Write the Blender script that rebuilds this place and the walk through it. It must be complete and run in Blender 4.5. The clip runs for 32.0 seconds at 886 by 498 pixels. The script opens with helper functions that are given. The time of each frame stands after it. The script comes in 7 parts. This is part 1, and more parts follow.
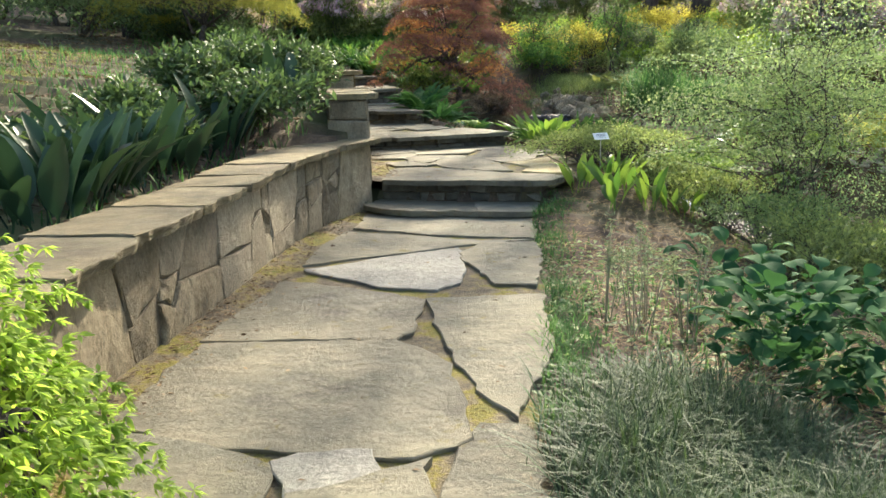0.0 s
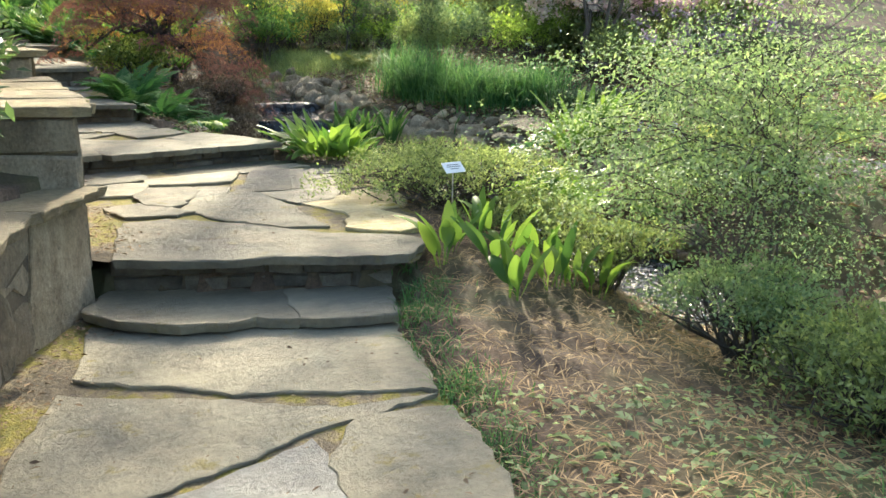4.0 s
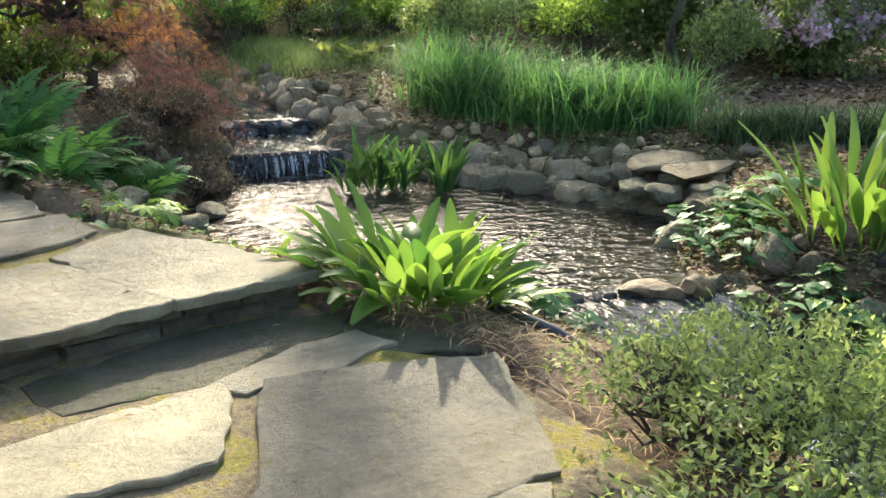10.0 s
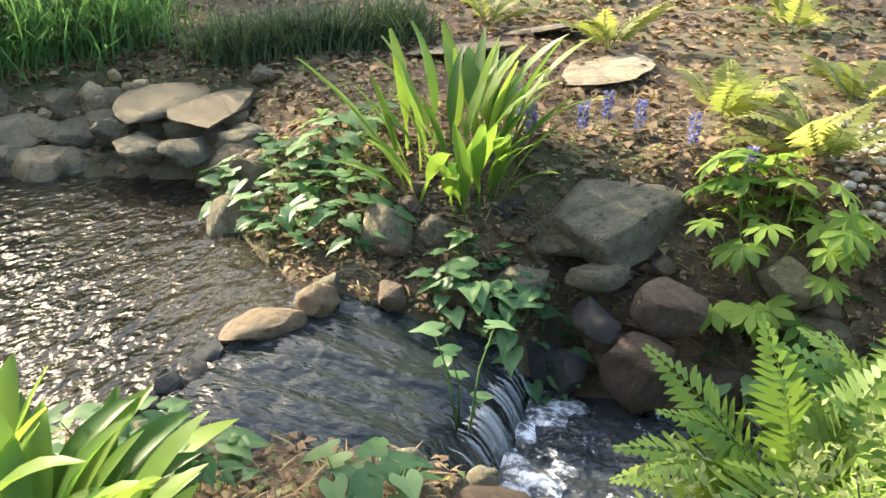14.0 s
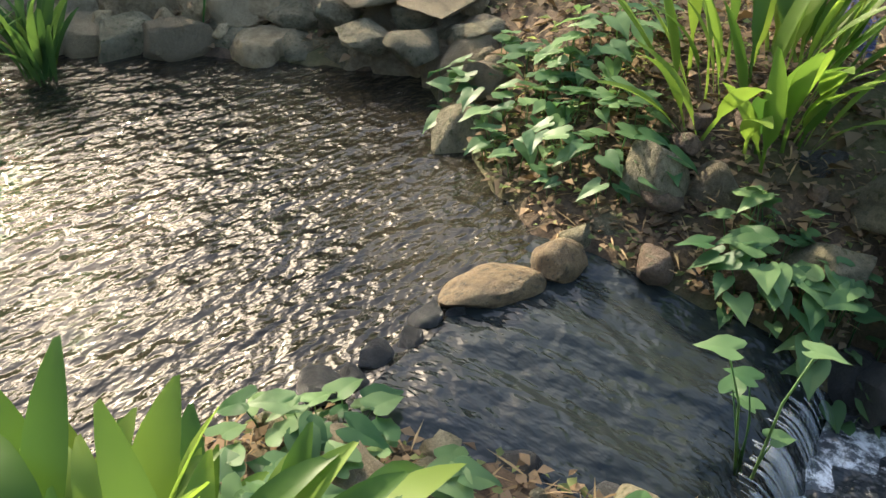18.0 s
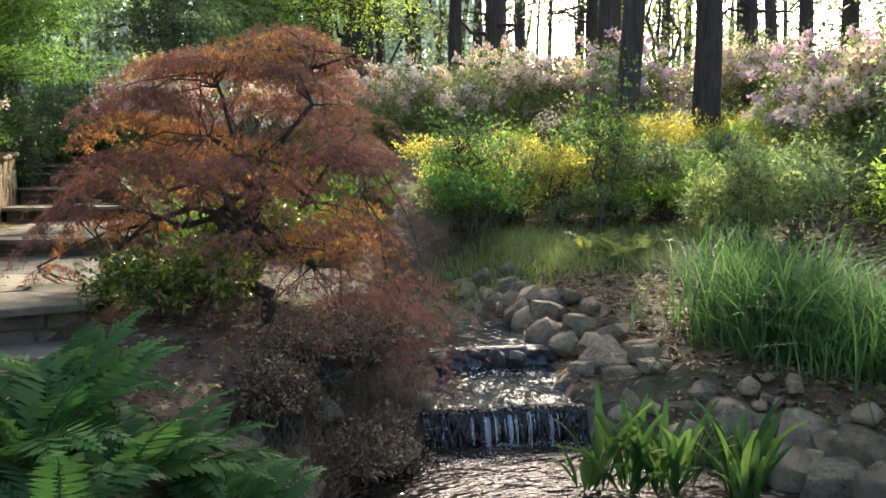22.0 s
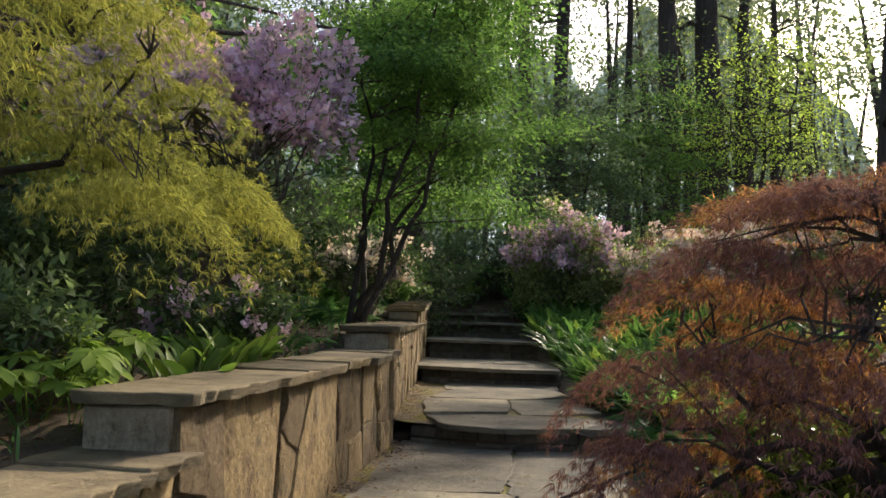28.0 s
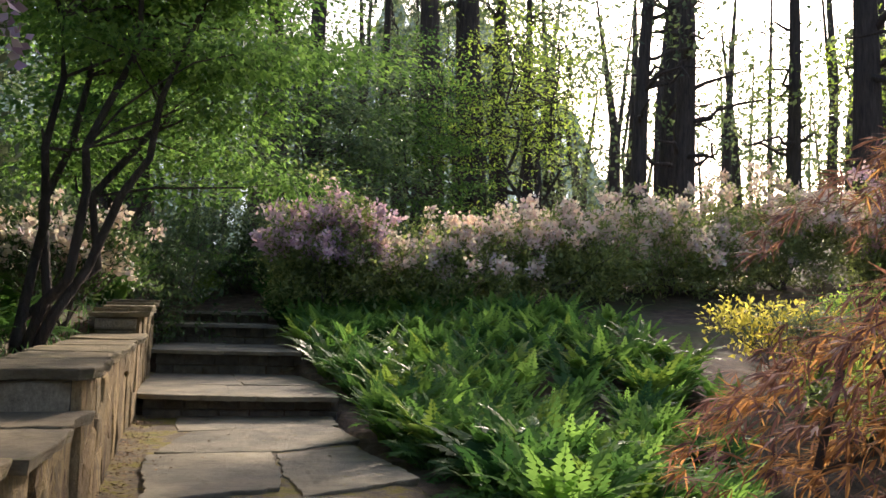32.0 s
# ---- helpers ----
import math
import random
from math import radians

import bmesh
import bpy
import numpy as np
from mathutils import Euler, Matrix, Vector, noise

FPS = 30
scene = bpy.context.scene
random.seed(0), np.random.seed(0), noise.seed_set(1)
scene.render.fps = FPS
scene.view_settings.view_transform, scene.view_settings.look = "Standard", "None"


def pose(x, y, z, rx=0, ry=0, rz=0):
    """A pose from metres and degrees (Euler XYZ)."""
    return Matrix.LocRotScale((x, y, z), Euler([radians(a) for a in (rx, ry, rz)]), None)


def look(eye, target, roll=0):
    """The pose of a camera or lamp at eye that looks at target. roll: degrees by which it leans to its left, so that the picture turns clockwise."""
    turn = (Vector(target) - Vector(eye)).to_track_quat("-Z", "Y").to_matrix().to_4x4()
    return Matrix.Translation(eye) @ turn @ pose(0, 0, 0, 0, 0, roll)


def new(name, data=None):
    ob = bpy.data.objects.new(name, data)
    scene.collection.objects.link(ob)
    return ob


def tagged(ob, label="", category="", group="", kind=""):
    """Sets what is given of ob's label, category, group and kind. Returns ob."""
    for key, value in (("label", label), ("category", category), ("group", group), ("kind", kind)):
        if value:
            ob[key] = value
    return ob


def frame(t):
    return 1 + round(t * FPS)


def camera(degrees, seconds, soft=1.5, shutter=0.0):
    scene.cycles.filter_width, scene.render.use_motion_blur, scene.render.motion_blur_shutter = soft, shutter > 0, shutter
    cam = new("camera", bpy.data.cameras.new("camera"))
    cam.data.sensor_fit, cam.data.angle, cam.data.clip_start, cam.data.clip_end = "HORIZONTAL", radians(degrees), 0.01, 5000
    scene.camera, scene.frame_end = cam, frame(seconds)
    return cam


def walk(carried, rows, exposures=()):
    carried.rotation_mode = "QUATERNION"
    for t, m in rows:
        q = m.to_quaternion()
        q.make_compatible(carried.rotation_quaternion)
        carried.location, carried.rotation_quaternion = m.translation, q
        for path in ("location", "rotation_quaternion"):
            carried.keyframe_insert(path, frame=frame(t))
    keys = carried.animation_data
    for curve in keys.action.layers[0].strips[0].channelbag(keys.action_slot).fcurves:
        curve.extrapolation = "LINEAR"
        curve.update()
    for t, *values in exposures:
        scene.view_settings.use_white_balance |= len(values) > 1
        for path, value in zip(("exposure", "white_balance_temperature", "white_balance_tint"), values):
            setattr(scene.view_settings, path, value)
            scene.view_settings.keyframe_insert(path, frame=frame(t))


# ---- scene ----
# ---- camera and walk ----
cam = camera(55.6, 32.0, 1.5, 0.0)
PATH = [
    (0, (0.0, -0.001, 1.429), (0.167, 1.945, 0.998), -1.6),
    (0.5, (-0.052, 0.418, 1.475), (0.165, 2.353, 1.018), -1.3),
    (1, (-0.165, 0.857, 1.507), (0.153, 2.773, 1.029), -1.5),
    (1.5, (-0.191, 1.303, 1.535), (0.34, 3.165, 1.033), -0.5),
    (2, (-0.221, 1.748, 1.538), (0.336, 3.607, 1.054), -1.1),
    (2.5, (-0.288, 2.212, 1.567), (0.426, 4.025, 1.114), -1.0),
    (4.5, (-0.165, 4.003, 1.594), (0.69, 5.729, 1.056), 1.0),
    (5, (-0.098, 4.502, 1.586), (0.741, 6.23, 1.028), 0.7),
    (5.5, (0.016, 4.959, 1.572), (0.872, 6.676, 1.005), 0.4),
    (6, (0.079, 5.404, 1.559), (0.938, 7.114, 0.979), 1.2),
    (6.5, (0.165, 5.894, 1.519), (1.002, 7.607, 0.916), 1.6),
    (7, (0.268, 6.348, 1.519), (1.02, 8.093, 0.894), 2.0),
    (7.5, (0.337, 6.788, 1.519), (1.118, 8.517, 0.884), 2.1),
    (8, (0.451, 7.186, 1.519), (1.271, 8.895, 0.884), 2.2),
    (8.5, (0.546, 7.527, 1.527), (1.384, 9.23, 0.896), 2.8),
    (9, (0.602, 7.878, 1.547), (1.489, 9.591, 1.019), 1.6),
    (9.5, (0.707, 8.17, 1.566), (1.625, 9.867, 1.04), 0.9),
    (10, (0.76, 8.454, 1.585), (1.715, 10.122, 1.031), 0.7),
    (10.5, (0.834, 8.744, 1.733), (1.88, 10.341, 1.138), -0.6),
    (11, (0.94, 8.981, 1.754), (2.095, 10.484, 1.115), 0.2),
    (11.5, (1.071, 9.228, 1.77), (2.256, 10.708, 1.132), 0.5),
    (12, (1.147, 9.478, 1.824), (2.522, 10.777, 1.176), -0.1),
    (12.5, (1.246, 9.696, 1.806), (2.812, 10.726, 1.108), 1.4),
    (13, (1.409, 9.923, 1.785), (3.042, 10.809, 1.045), 2.7),
    (13.5, (1.501, 10.131, 1.774), (3.186, 10.875, 0.994), 2.0),
    (14, (1.589, 10.31, 1.748), (3.306, 10.916, 0.919), 0.9),
    (14.5, (1.754, 10.456, 1.725), (3.519, 10.842, 0.868), 2.6),
    (16.5, (2.28, 10.547, 1.79), (3.851, 10.63, 0.555), 5.4),
    (17, (2.307, 10.6, 1.785), (3.81, 10.962, 0.516), 3.6),
    (17.5, (2.266, 10.733, 1.757), (3.679, 11.42, 0.519), 0.9),
    (18, (2.266, 10.876, 1.631), (3.646, 11.836, 0.547), -0.2),
    (18.5, (2.249, 10.884, 1.625), (3.567, 12.077, 0.709), 0.2),
    (19, (2.195, 10.901, 1.666), (3.388, 12.292, 0.864), 0.2),
    (19.5, (2.141, 10.902, 1.69), (3.198, 12.443, 0.974), 0.4),
    (20, (2.154, 10.902, 1.732), (3.076, 12.564, 1.111), 0.2),
    (20.5, (2.142, 10.898, 1.752), (2.994, 12.638, 1.257), -0.3),
    (21, (2.13, 10.899, 1.763), (2.85, 12.731, 1.409), -0.7),
    (21.5, (2.121, 10.911, 1.777), (2.653, 12.824, 1.543), -1.2),
    (22, (2.118, 10.928, 1.785), (2.478, 12.888, 1.618), -0.9),
    (22.5, (2.095, 10.926, 1.788), (2.244, 12.915, 1.644), -0.5),
    (23, (2.01, 10.975, 1.787), (1.862, 12.963, 1.634), -0.7),
    (23.5, (1.859, 11.024, 1.789), (1.435, 12.974, 1.659), -1.2),
    (24, (1.775, 11.104, 1.766), (1.237, 13.024, 1.609), -1.4),
    (24.5, (1.702, 11.405, 1.781), (1.081, 13.306, 1.726), -1.6),
    (26.5, (1.087, 12.677, 2.119), (0.464, 14.576, 2.173), 1.0),
    (27, (0.864, 12.997, 2.131), (0.283, 14.901, 2.318), 0.9),
    (27.5, (0.721, 13.329, 2.119), (0.25, 15.264, 2.305), 1.2),
    (28, (0.605, 13.671, 2.122), (0.159, 15.614, 2.286), 1.5),
    (28.5, (0.436, 13.994, 2.144), (0.057, 15.951, 2.303), 0.9),
    (29, (0.345, 14.359, 2.168), (0.158, 16.344, 2.32), 0.8),
    (29.5, (0.272, 14.733, 2.266), (0.085, 16.72, 2.394), 0.4),
    (30, (0.132, 15.087, 2.291), (0.018, 17.081, 2.406), 0.7),
    (30.5, (0.063, 15.559, 2.254), (0.215, 17.553, 2.273), 1.2),
    (31, (-0.001, 15.999, 2.291), (0.147, 17.993, 2.298), 1.9),
    (31.5, (-0.102, 16.358, 2.335), (0.053, 18.351, 2.401), 1.5),
    (32, (-0.113, 16.729, 2.353), (0.053, 18.717, 2.502), 1.4),
]
EXPOSURES = [(0, 1.6, 6450, 7), (2, 1.75, 6450, 6), (5, 1.95, 6400, 8), (6, 1.95, 6350, 9), (7, 1.75, 6400, 9), (8, 1.78, 6500, 8), (9, 2.0, 6450, 7), (12, 2.08, 6700, 8), (14, 2.4, 6900, 9), (16, 2.6, 7000, 10), (17, 2.6, 7000, 10), (18, 1.85, 6900, 9), (19, 1.5, 6450, 10), (20, 1.6, 6450, 10), (21, 2.3, 6350, 15), (22, 1.7, 6400, 16), (24.5, 2.15, 6500, 13), (27, 1.75, 6550, 18), (28, 0.78, 6450, 17), (29, 0.85, 6300, 18), (30, 0.9, 6250, 19), (31, 1.7, 6400, 21), (32, 1.0, 6400, 22)]
walk(cam, [(t, look(eye, target, roll)) for t, eye, target, roll in PATH], EXPOSURES)


# ---- world, sun, exposure ----
SUN_AZ, SUN_EL = 25.0, 30.0
world = bpy.data.worlds.new("world")
scene.world = world
world.use_nodes = True
wn = world.node_tree
sky = wn.nodes.new("ShaderNodeTexSky")
sky.sky_type = "NISHITA"
sky.sun_disc = False
sky.sun_elevation, sky.sun_rotation = radians(SUN_EL), radians(SUN_AZ)
sky.air_density, sky.dust_density, sky.ozone_density = 1.0, 4.0, 1.0
wn.nodes["Background"].inputs["Strength"].default_value = 0.15
wn.links.new(sky.outputs["Color"], wn.nodes["Background"].inputs["Color"])
sun = new("sun", bpy.data.lights.new("sun", "SUN"))
sun.data.energy, sun.data.angle, sun.data.color = 3.2, radians(0.8), (1.0, 0.89, 0.70)
toward = Vector((math.sin(radians(SUN_AZ)) * math.cos(radians(SUN_EL)), math.cos(radians(SUN_AZ)) * math.cos(radians(SUN_EL)), math.sin(radians(SUN_EL))))
sun.matrix_world = look(toward * 60, (0, 0, 0))


# ---- materials ----
def base_mat(name, rough=0.8):
    m = bpy.data.materials.new(name)
    m.use_nodes = True
    nt = m.node_tree
    b = nt.nodes["Principled BSDF"]
    b.inputs["Roughness"].default_value = rough
    return m, nt, b


def ramp_node(nt, stops):
    r = nt.nodes.new("ShaderNodeValToRGB")
    els = r.color_ramp.elements
    while len(els) < len(stops):
        els.new(0.5)
    for e, (p, c) in zip(els, stops):
        e.position, e.color = p, (*c, 1)
    return r


def coords(nt, scale, spread=True):
    """World-sized coordinates, shifted by chance from piece to piece."""
    tc = nt.nodes.new("ShaderNodeTexCoord")
    mp = nt.nodes.new("ShaderNodeMapping")
    mp.inputs["Scale"].default_value = scale if isinstance(scale, tuple) else (scale,) * 3
    nt.links.new(tc.outputs["Object"], mp.inputs["Vector"])
    if spread:
        oi = nt.nodes.new("ShaderNodeObjectInfo")
        mul = nt.nodes.new("ShaderNodeMath")
        mul.operation = "MULTIPLY"
        mul.inputs[1].default_value = 37.0
        nt.links.new(oi.outputs["Random"], mul.inputs[0])
        nt.links.new(mul.outputs[0], mp.inputs["Location"])
    return mp.outputs["Vector"]


def noise_node(nt, vec, scale, detail=6.0, rough=0.6):
    n = nt.nodes.new("ShaderNodeTexNoise")
    n.inputs["Scale"].default_value, n.inputs["Detail"].default_value, n.inputs["Roughness"].default_value = scale, detail, rough
    nt.links.new(vec, n.inputs["Vector"])
    return n.outputs["Fac"]


def mix_col(nt, fac, a, b, kind="MIX"):
    mx = nt.nodes.new("ShaderNodeMix")
    mx.data_type, mx.blend_type = "RGBA", kind
    for k, v in ((0, fac), (6, a), (7, b)):
        if isinstance(v, (int, float)):
            mx.inputs[k].default_value = v
        elif isinstance(v, tuple):
            mx.inputs[k].default_value = (*v, 1)
        else:
            nt.links.new(v, mx.inputs[k])
    return mx.outputs[2]


def stone_mat(name, stops, scale=1.6, rough=0.85, bump=0.6, stretch=(1, 1, 1), patch=None, patch_at=0.62, vary=0.25, alt=None, grain=0.0, speck=(0.72, 1.18)):
    m, nt, b = base_mat(name, rough)
    vec = coords(nt, stretch)
    big = noise_node(nt, vec, scale, 8, 0.65)
    fine = noise_node(nt, vec, scale * 14, 6, 0.7)
    r = ramp_node(nt, stops)
    nt.links.new(big, r.inputs["Fac"])
    col = r.outputs["Color"]
    fr = ramp_node(nt, [(0.3, (speck[0],) * 3), (0.7, (speck[1],) * 3)])
    nt.links.new(fine, fr.inputs["Fac"])
    col = mix_col(nt, 0.8, col, fr.outputs["Color"], "MULTIPLY")
    if patch:
        pn = noise_node(nt, vec, scale * 2.3, 5, 0.7)
        pr = ramp_node(nt, [(patch_at, (0, 0, 0)), (patch_at + 0.1, (1, 1, 1))])
        nt.links.new(pn, pr.inputs["Fac"])
        col = mix_col(nt, pr.outputs["Color"], col, patch)
    if grain:
        gn = noise_node(nt, coords(nt, (2.0, 17.0, 9.0)), 1.4, 5, 0.6)
        gr = ramp_node(nt, [(0.35, (0.66, 0.66, 0.68)), (0.5, (1.0, 1.0, 1.0)), (0.68, (1.2, 1.18, 1.12))])
        nt.links.new(gn, gr.inputs["Fac"])
        col = mix_col(nt, grain, col, gr.outputs["Color"], "MULTIPLY")
        bn = noise_node(nt, vec, 0.9, 3, 0.5)
        br = ramp_node(nt, [(0.35, (0.68, 0.70, 0.72)), (0.65, (1.2, 1.17, 1.08))])
        nt.links.new(bn, br.inputs["Fac"])
        col = mix_col(nt, 0.9, col, br.outputs["Color"], "MULTIPLY")
    if alt:
        ai = nt.nodes.new("ShaderNodeObjectInfo")
        am = nt.nodes.new("ShaderNodeMath")
        am.operation = "MULTIPLY"
        am.inputs[1].default_value = 7.31
        af = nt.nodes.new("ShaderNodeMath")
        af.operation = "FRACT"
        nt.links.new(ai.outputs["Random"], am.inputs[0])
        nt.links.new(am.outputs[0], af.inputs[0])
        ar = ramp_node(nt, [(0.45, (0, 0, 0)), (0.9, (0.8, 0.8, 0.8))])
        nt.links.new(af.outputs[0], ar.inputs["Fac"])
        col = mix_col(nt, ar.outputs["Color"], col, mix_col(nt, 1.0, fr.outputs["Color"], alt, "MULTIPLY"))
    oi = nt.nodes.new("ShaderNodeObjectInfo")
    vr = ramp_node(nt, [(0, (1 - vary,) * 3), (1, (1 + vary,) * 3)])
    nt.links.new(oi.outputs["Random"], vr.inputs["Fac"])
    col = mix_col(nt, 1.0, col, vr.outputs["Color"], "MULTIPLY")
    nt.links.new(col, b.inputs["Base Color"])
    mid = noise_node(nt, vec, scale * 5, 9, 0.75)
    bp = nt.nodes.new("ShaderNodeBump")
    bp.inputs["Strength"].default_value, bp.inputs["Distance"].default_value = bump, 0.045
    swell = nt.nodes.new("ShaderNodeMath")
    swell.operation = "MULTIPLY_ADD"
    swell.inputs[1].default_value = 1.6
    nt.links.new(big, swell.inputs[0])
    nt.links.new(mid, swell.inputs[2])
    nt.links.new(swell.outputs[0], bp.inputs["Height"])
    nt.links.new(bp.outputs["Normal"], b.inputs["Normal"])
    return m


def leaf_mat(name, dark, light, trans=0.45, glow=1.0, rough=0.55, by="island", spec=0.22):
    """A leaf: gloss above, light shining through; each leaf or piece takes its own shade."""
    m, nt, b = base_mat(name, rough)
    b.inputs["Specular IOR Level"].default_value = spec
    r = ramp_node(nt, [(0.0, dark), (1.0, light)])
    if by == "island":
        src = nt.nodes.new("ShaderNodeNewGeometry").outputs["Random Per Island"]
    else:
        src = nt.nodes.new("ShaderNodeObjectInfo").outputs["Random"]
    nt.links.new(src, r.inputs["Fac"])
    vec = coords(nt, 1.0, False)
    n = noise_node(nt, vec, 1.3, 3, 0.5)
    nr = ramp_node(nt, [(0.3, (0.65, 0.7, 0.7)), (0.7, (1.2, 1.15, 1.0))])
    nt.links.new(n, nr.inputs["Fac"])
    col = mix_col(nt, 1.0, r.outputs["Color"], nr.outputs["Color"], "MULTIPLY")
    nt.links.new(col, b.inputs["Base Color"])
    t = nt.nodes.new("ShaderNodeBsdfTranslucent")
    tcol = mix_col(nt, 1.0, col, (1.2 * glow, 1.22 * glow, 0.85 * glow), "MULTIPLY")
    nt.links.new(tcol, t.inputs["Color"])
    ms = nt.nodes.new("ShaderNodeMixShader")
    ms.inputs["Fac"].default_value = trans
    nt.links.new(b.outputs["BSDF"], ms.inputs[1])
    nt.links.new(t.outputs["BSDF"], ms.inputs[2])
    nt.links.new(ms.outputs[0], nt.nodes["Material Output"].inputs["Surface"])
    return m


FLAG = stone_mat("flagstone", [(0.3, (0.125, 0.112, 0.08)), (0.5, (0.225, 0.202, 0.142)), (0.72, (0.315, 0.283, 0.198))], 2.6, 0.82, 0.7, speck=(0.84, 1.12), patch=(0.20, 0.165, 0.06), patch_at=0.6, grain=0.28)
# moss tone darkened further, with the shade below a riser put into the colour
FLAG_MOSS_SHADED = stone_mat("shaded_mossy_flagstone", [(0.3, (0.055, 0.055, 0.034)), (0.5, (0.10, 0.097, 0.058)), (0.72, (0.155, 0.145, 0.09))], 3.0, 0.9, 0.8, patch=(0.065, 0.08, 0.022), patch_at=0.52, grain=0.3)
FLAG_BLUE = stone_mat("flagstone_bluish", [(0.3, (0.145, 0.14, 0.125)), (0.55, (0.235, 0.225, 0.195)), (0.75, (0.30, 0.285, 0.24))], 2.0, 0.7, 0.7, grain=0.3)
FLAG_WARM = stone_mat("flagstone_sandy", [(0.3, (0.36, 0.28, 0.13)), (0.55, (0.55, 0.47, 0.28)), (0.75, (0.66, 0.58, 0.38))], 2.5, 0.9, 0.6, patch=(0.36, 0.29, 0.04), patch_at=0.58, grain=0.4)
WALLSTONE = stone_mat("wall_stone", [(0.3, (0.082, 0.054, 0.028)), (0.42, (0.205, 0.142, 0.066)), (0.52, (0.345, 0.25, 0.11)), (0.6, (0.185, 0.14, 0.074)), (0.72, (0.41, 0.325, 0.175))], 3.4, 0.85, 1.0, (1.2, 1.2, 0.75), patch=(0.11, 0.07, 0.034), patch_at=0.57, vary=0.4, alt=(0.27, 0.19, 0.09), speck=(0.6, 1.3))
WALLSTONE_GREY = stone_mat("weathered_wall_stone", [(0.28, (0.13, 0.10, 0.062)), (0.42, (0.26, 0.205, 0.125)), (0.55, (0.38, 0.31, 0.20)), (0.66, (0.25, 0.205, 0.135)), (0.8, (0.46, 0.40, 0.29))], 3.2, 0.88, 1.0, (1.2, 1.2, 0.8), patch=(0.12, 0.10, 0.06), patch_at=0.58, vary=0.32, alt=(0.33, 0.28, 0.20), speck=(0.6, 1.3))
CAPSTONE = stone_mat("cap_stone", [(0.3, (0.15, 0.118, 0.066)), (0.5, (0.29, 0.232, 0.132)), (0.7, (0.39, 0.32, 0.185))], 3.4, 0.85, 0.8, (1, 1, 2.5), patch=(0.20, 0.18, 0.07), patch_at=0.58, grain=0.25)
RISER = stone_mat("riser_stone", [(0.3, (0.075, 0.065, 0.05)), (0.55, (0.16, 0.14, 0.10)), (0.75, (0.25, 0.22, 0.16))], 6.0, 0.9, 0.8, patch=(0.09, 0.10, 0.03), patch_at=0.64)
MORTAR = stone_mat("mortar", [(0.3, (0.085, 0.068, 0.045)), (0.6, (0.17, 0.135, 0.085)), (0.8, (0.25, 0.2, 0.125))], 6.0, 0.95, 0.8, vary=0.0)
ROCK = stone_mat("creek_rock", [(0.28, (0.18, 0.145, 0.09)), (0.5, (0.35, 0.29, 0.19)), (0.75, (0.52, 0.44, 0.30))], 8.0, 0.88, 1.0, patch=(0.15, 0.13, 0.06), patch_at=0.62, vary=0.4, speck=(0.55, 1.35), alt=(0.36, 0.285, 0.17))
ROCK_RED = stone_mat("reddish_rock", [(0.3, (0.115, 0.077, 0.052)), (0.6, (0.215, 0.148, 0.098)), (0.8, (0.30, 0.225, 0.155))], 8.0, 0.8, 1.0, patch=(0.10, 0.095, 0.05), patch_at=0.56, speck=(0.5, 1.35))
ROCK_DARK = stone_mat("wet_dark_rock", [(0.3, (0.025, 0.026, 0.028)), (0.6, (0.06, 0.06, 0.058)), (0.8, (0.11, 0.10, 0.09))], 3.5, 0.3, 0.7)
ROCK_TAN = stone_mat("smooth_tan_rock", [(0.3, (0.09, 0.058, 0.03)), (0.5, (0.19, 0.128, 0.064)), (0.75, (0.27, 0.20, 0.105))], 6.0, 0.6, 0.7, patch=(0.06, 0.05, 0.03), patch_at=0.54, speck=(0.5, 1.35))
ROCK_MOSSY = stone_mat("mossy_boulder", [(0.3, (0.16, 0.14, 0.085)), (0.5, (0.30, 0.265, 0.165)), (0.75, (0.43, 0.385, 0.26))], 8.0, 0.9, 1.0, patch=(0.10, 0.11, 0.04), patch_at=0.55, speck=(0.5, 1.35))
ROCK_WARM = stone_mat("warm_creek_rock", [(0.28, (0.20, 0.145, 0.08)), (0.5, (0.38, 0.295, 0.17)), (0.75, (0.54, 0.44, 0.28))], 7.0, 0.9, 1.0, patch=(0.17, 0.13, 0.06), patch_at=0.6, vary=0.4, speck=(0.55, 1.35), alt=(0.33, 0.27, 0.17))
PEBBLE = stone_mat("pebble", [(0.3, (0.42, 0.36, 0.26)), (0.6, (0.58, 0.52, 0.42)), (0.8, (0.70, 0.66, 0.58))], 5.0, 0.8, 0.3, vary=0.3)
BARK = stone_mat("bark", [(0.3, (0.035, 0.028, 0.024)), (0.55, (0.085, 0.068, 0.055)), (0.8, (0.15, 0.125, 0.10))], 5.0, 0.95, 1.0, (2.5, 2.5, 0.35), vary=0.2)
BARK_THIN = stone_mat("branch_bark", [(0.3, (0.05, 0.042, 0.033)), (0.6, (0.11, 0.09, 0.068)), (0.8, (0.16, 0.14, 0.11))], 9.0, 0.9, 0.5)

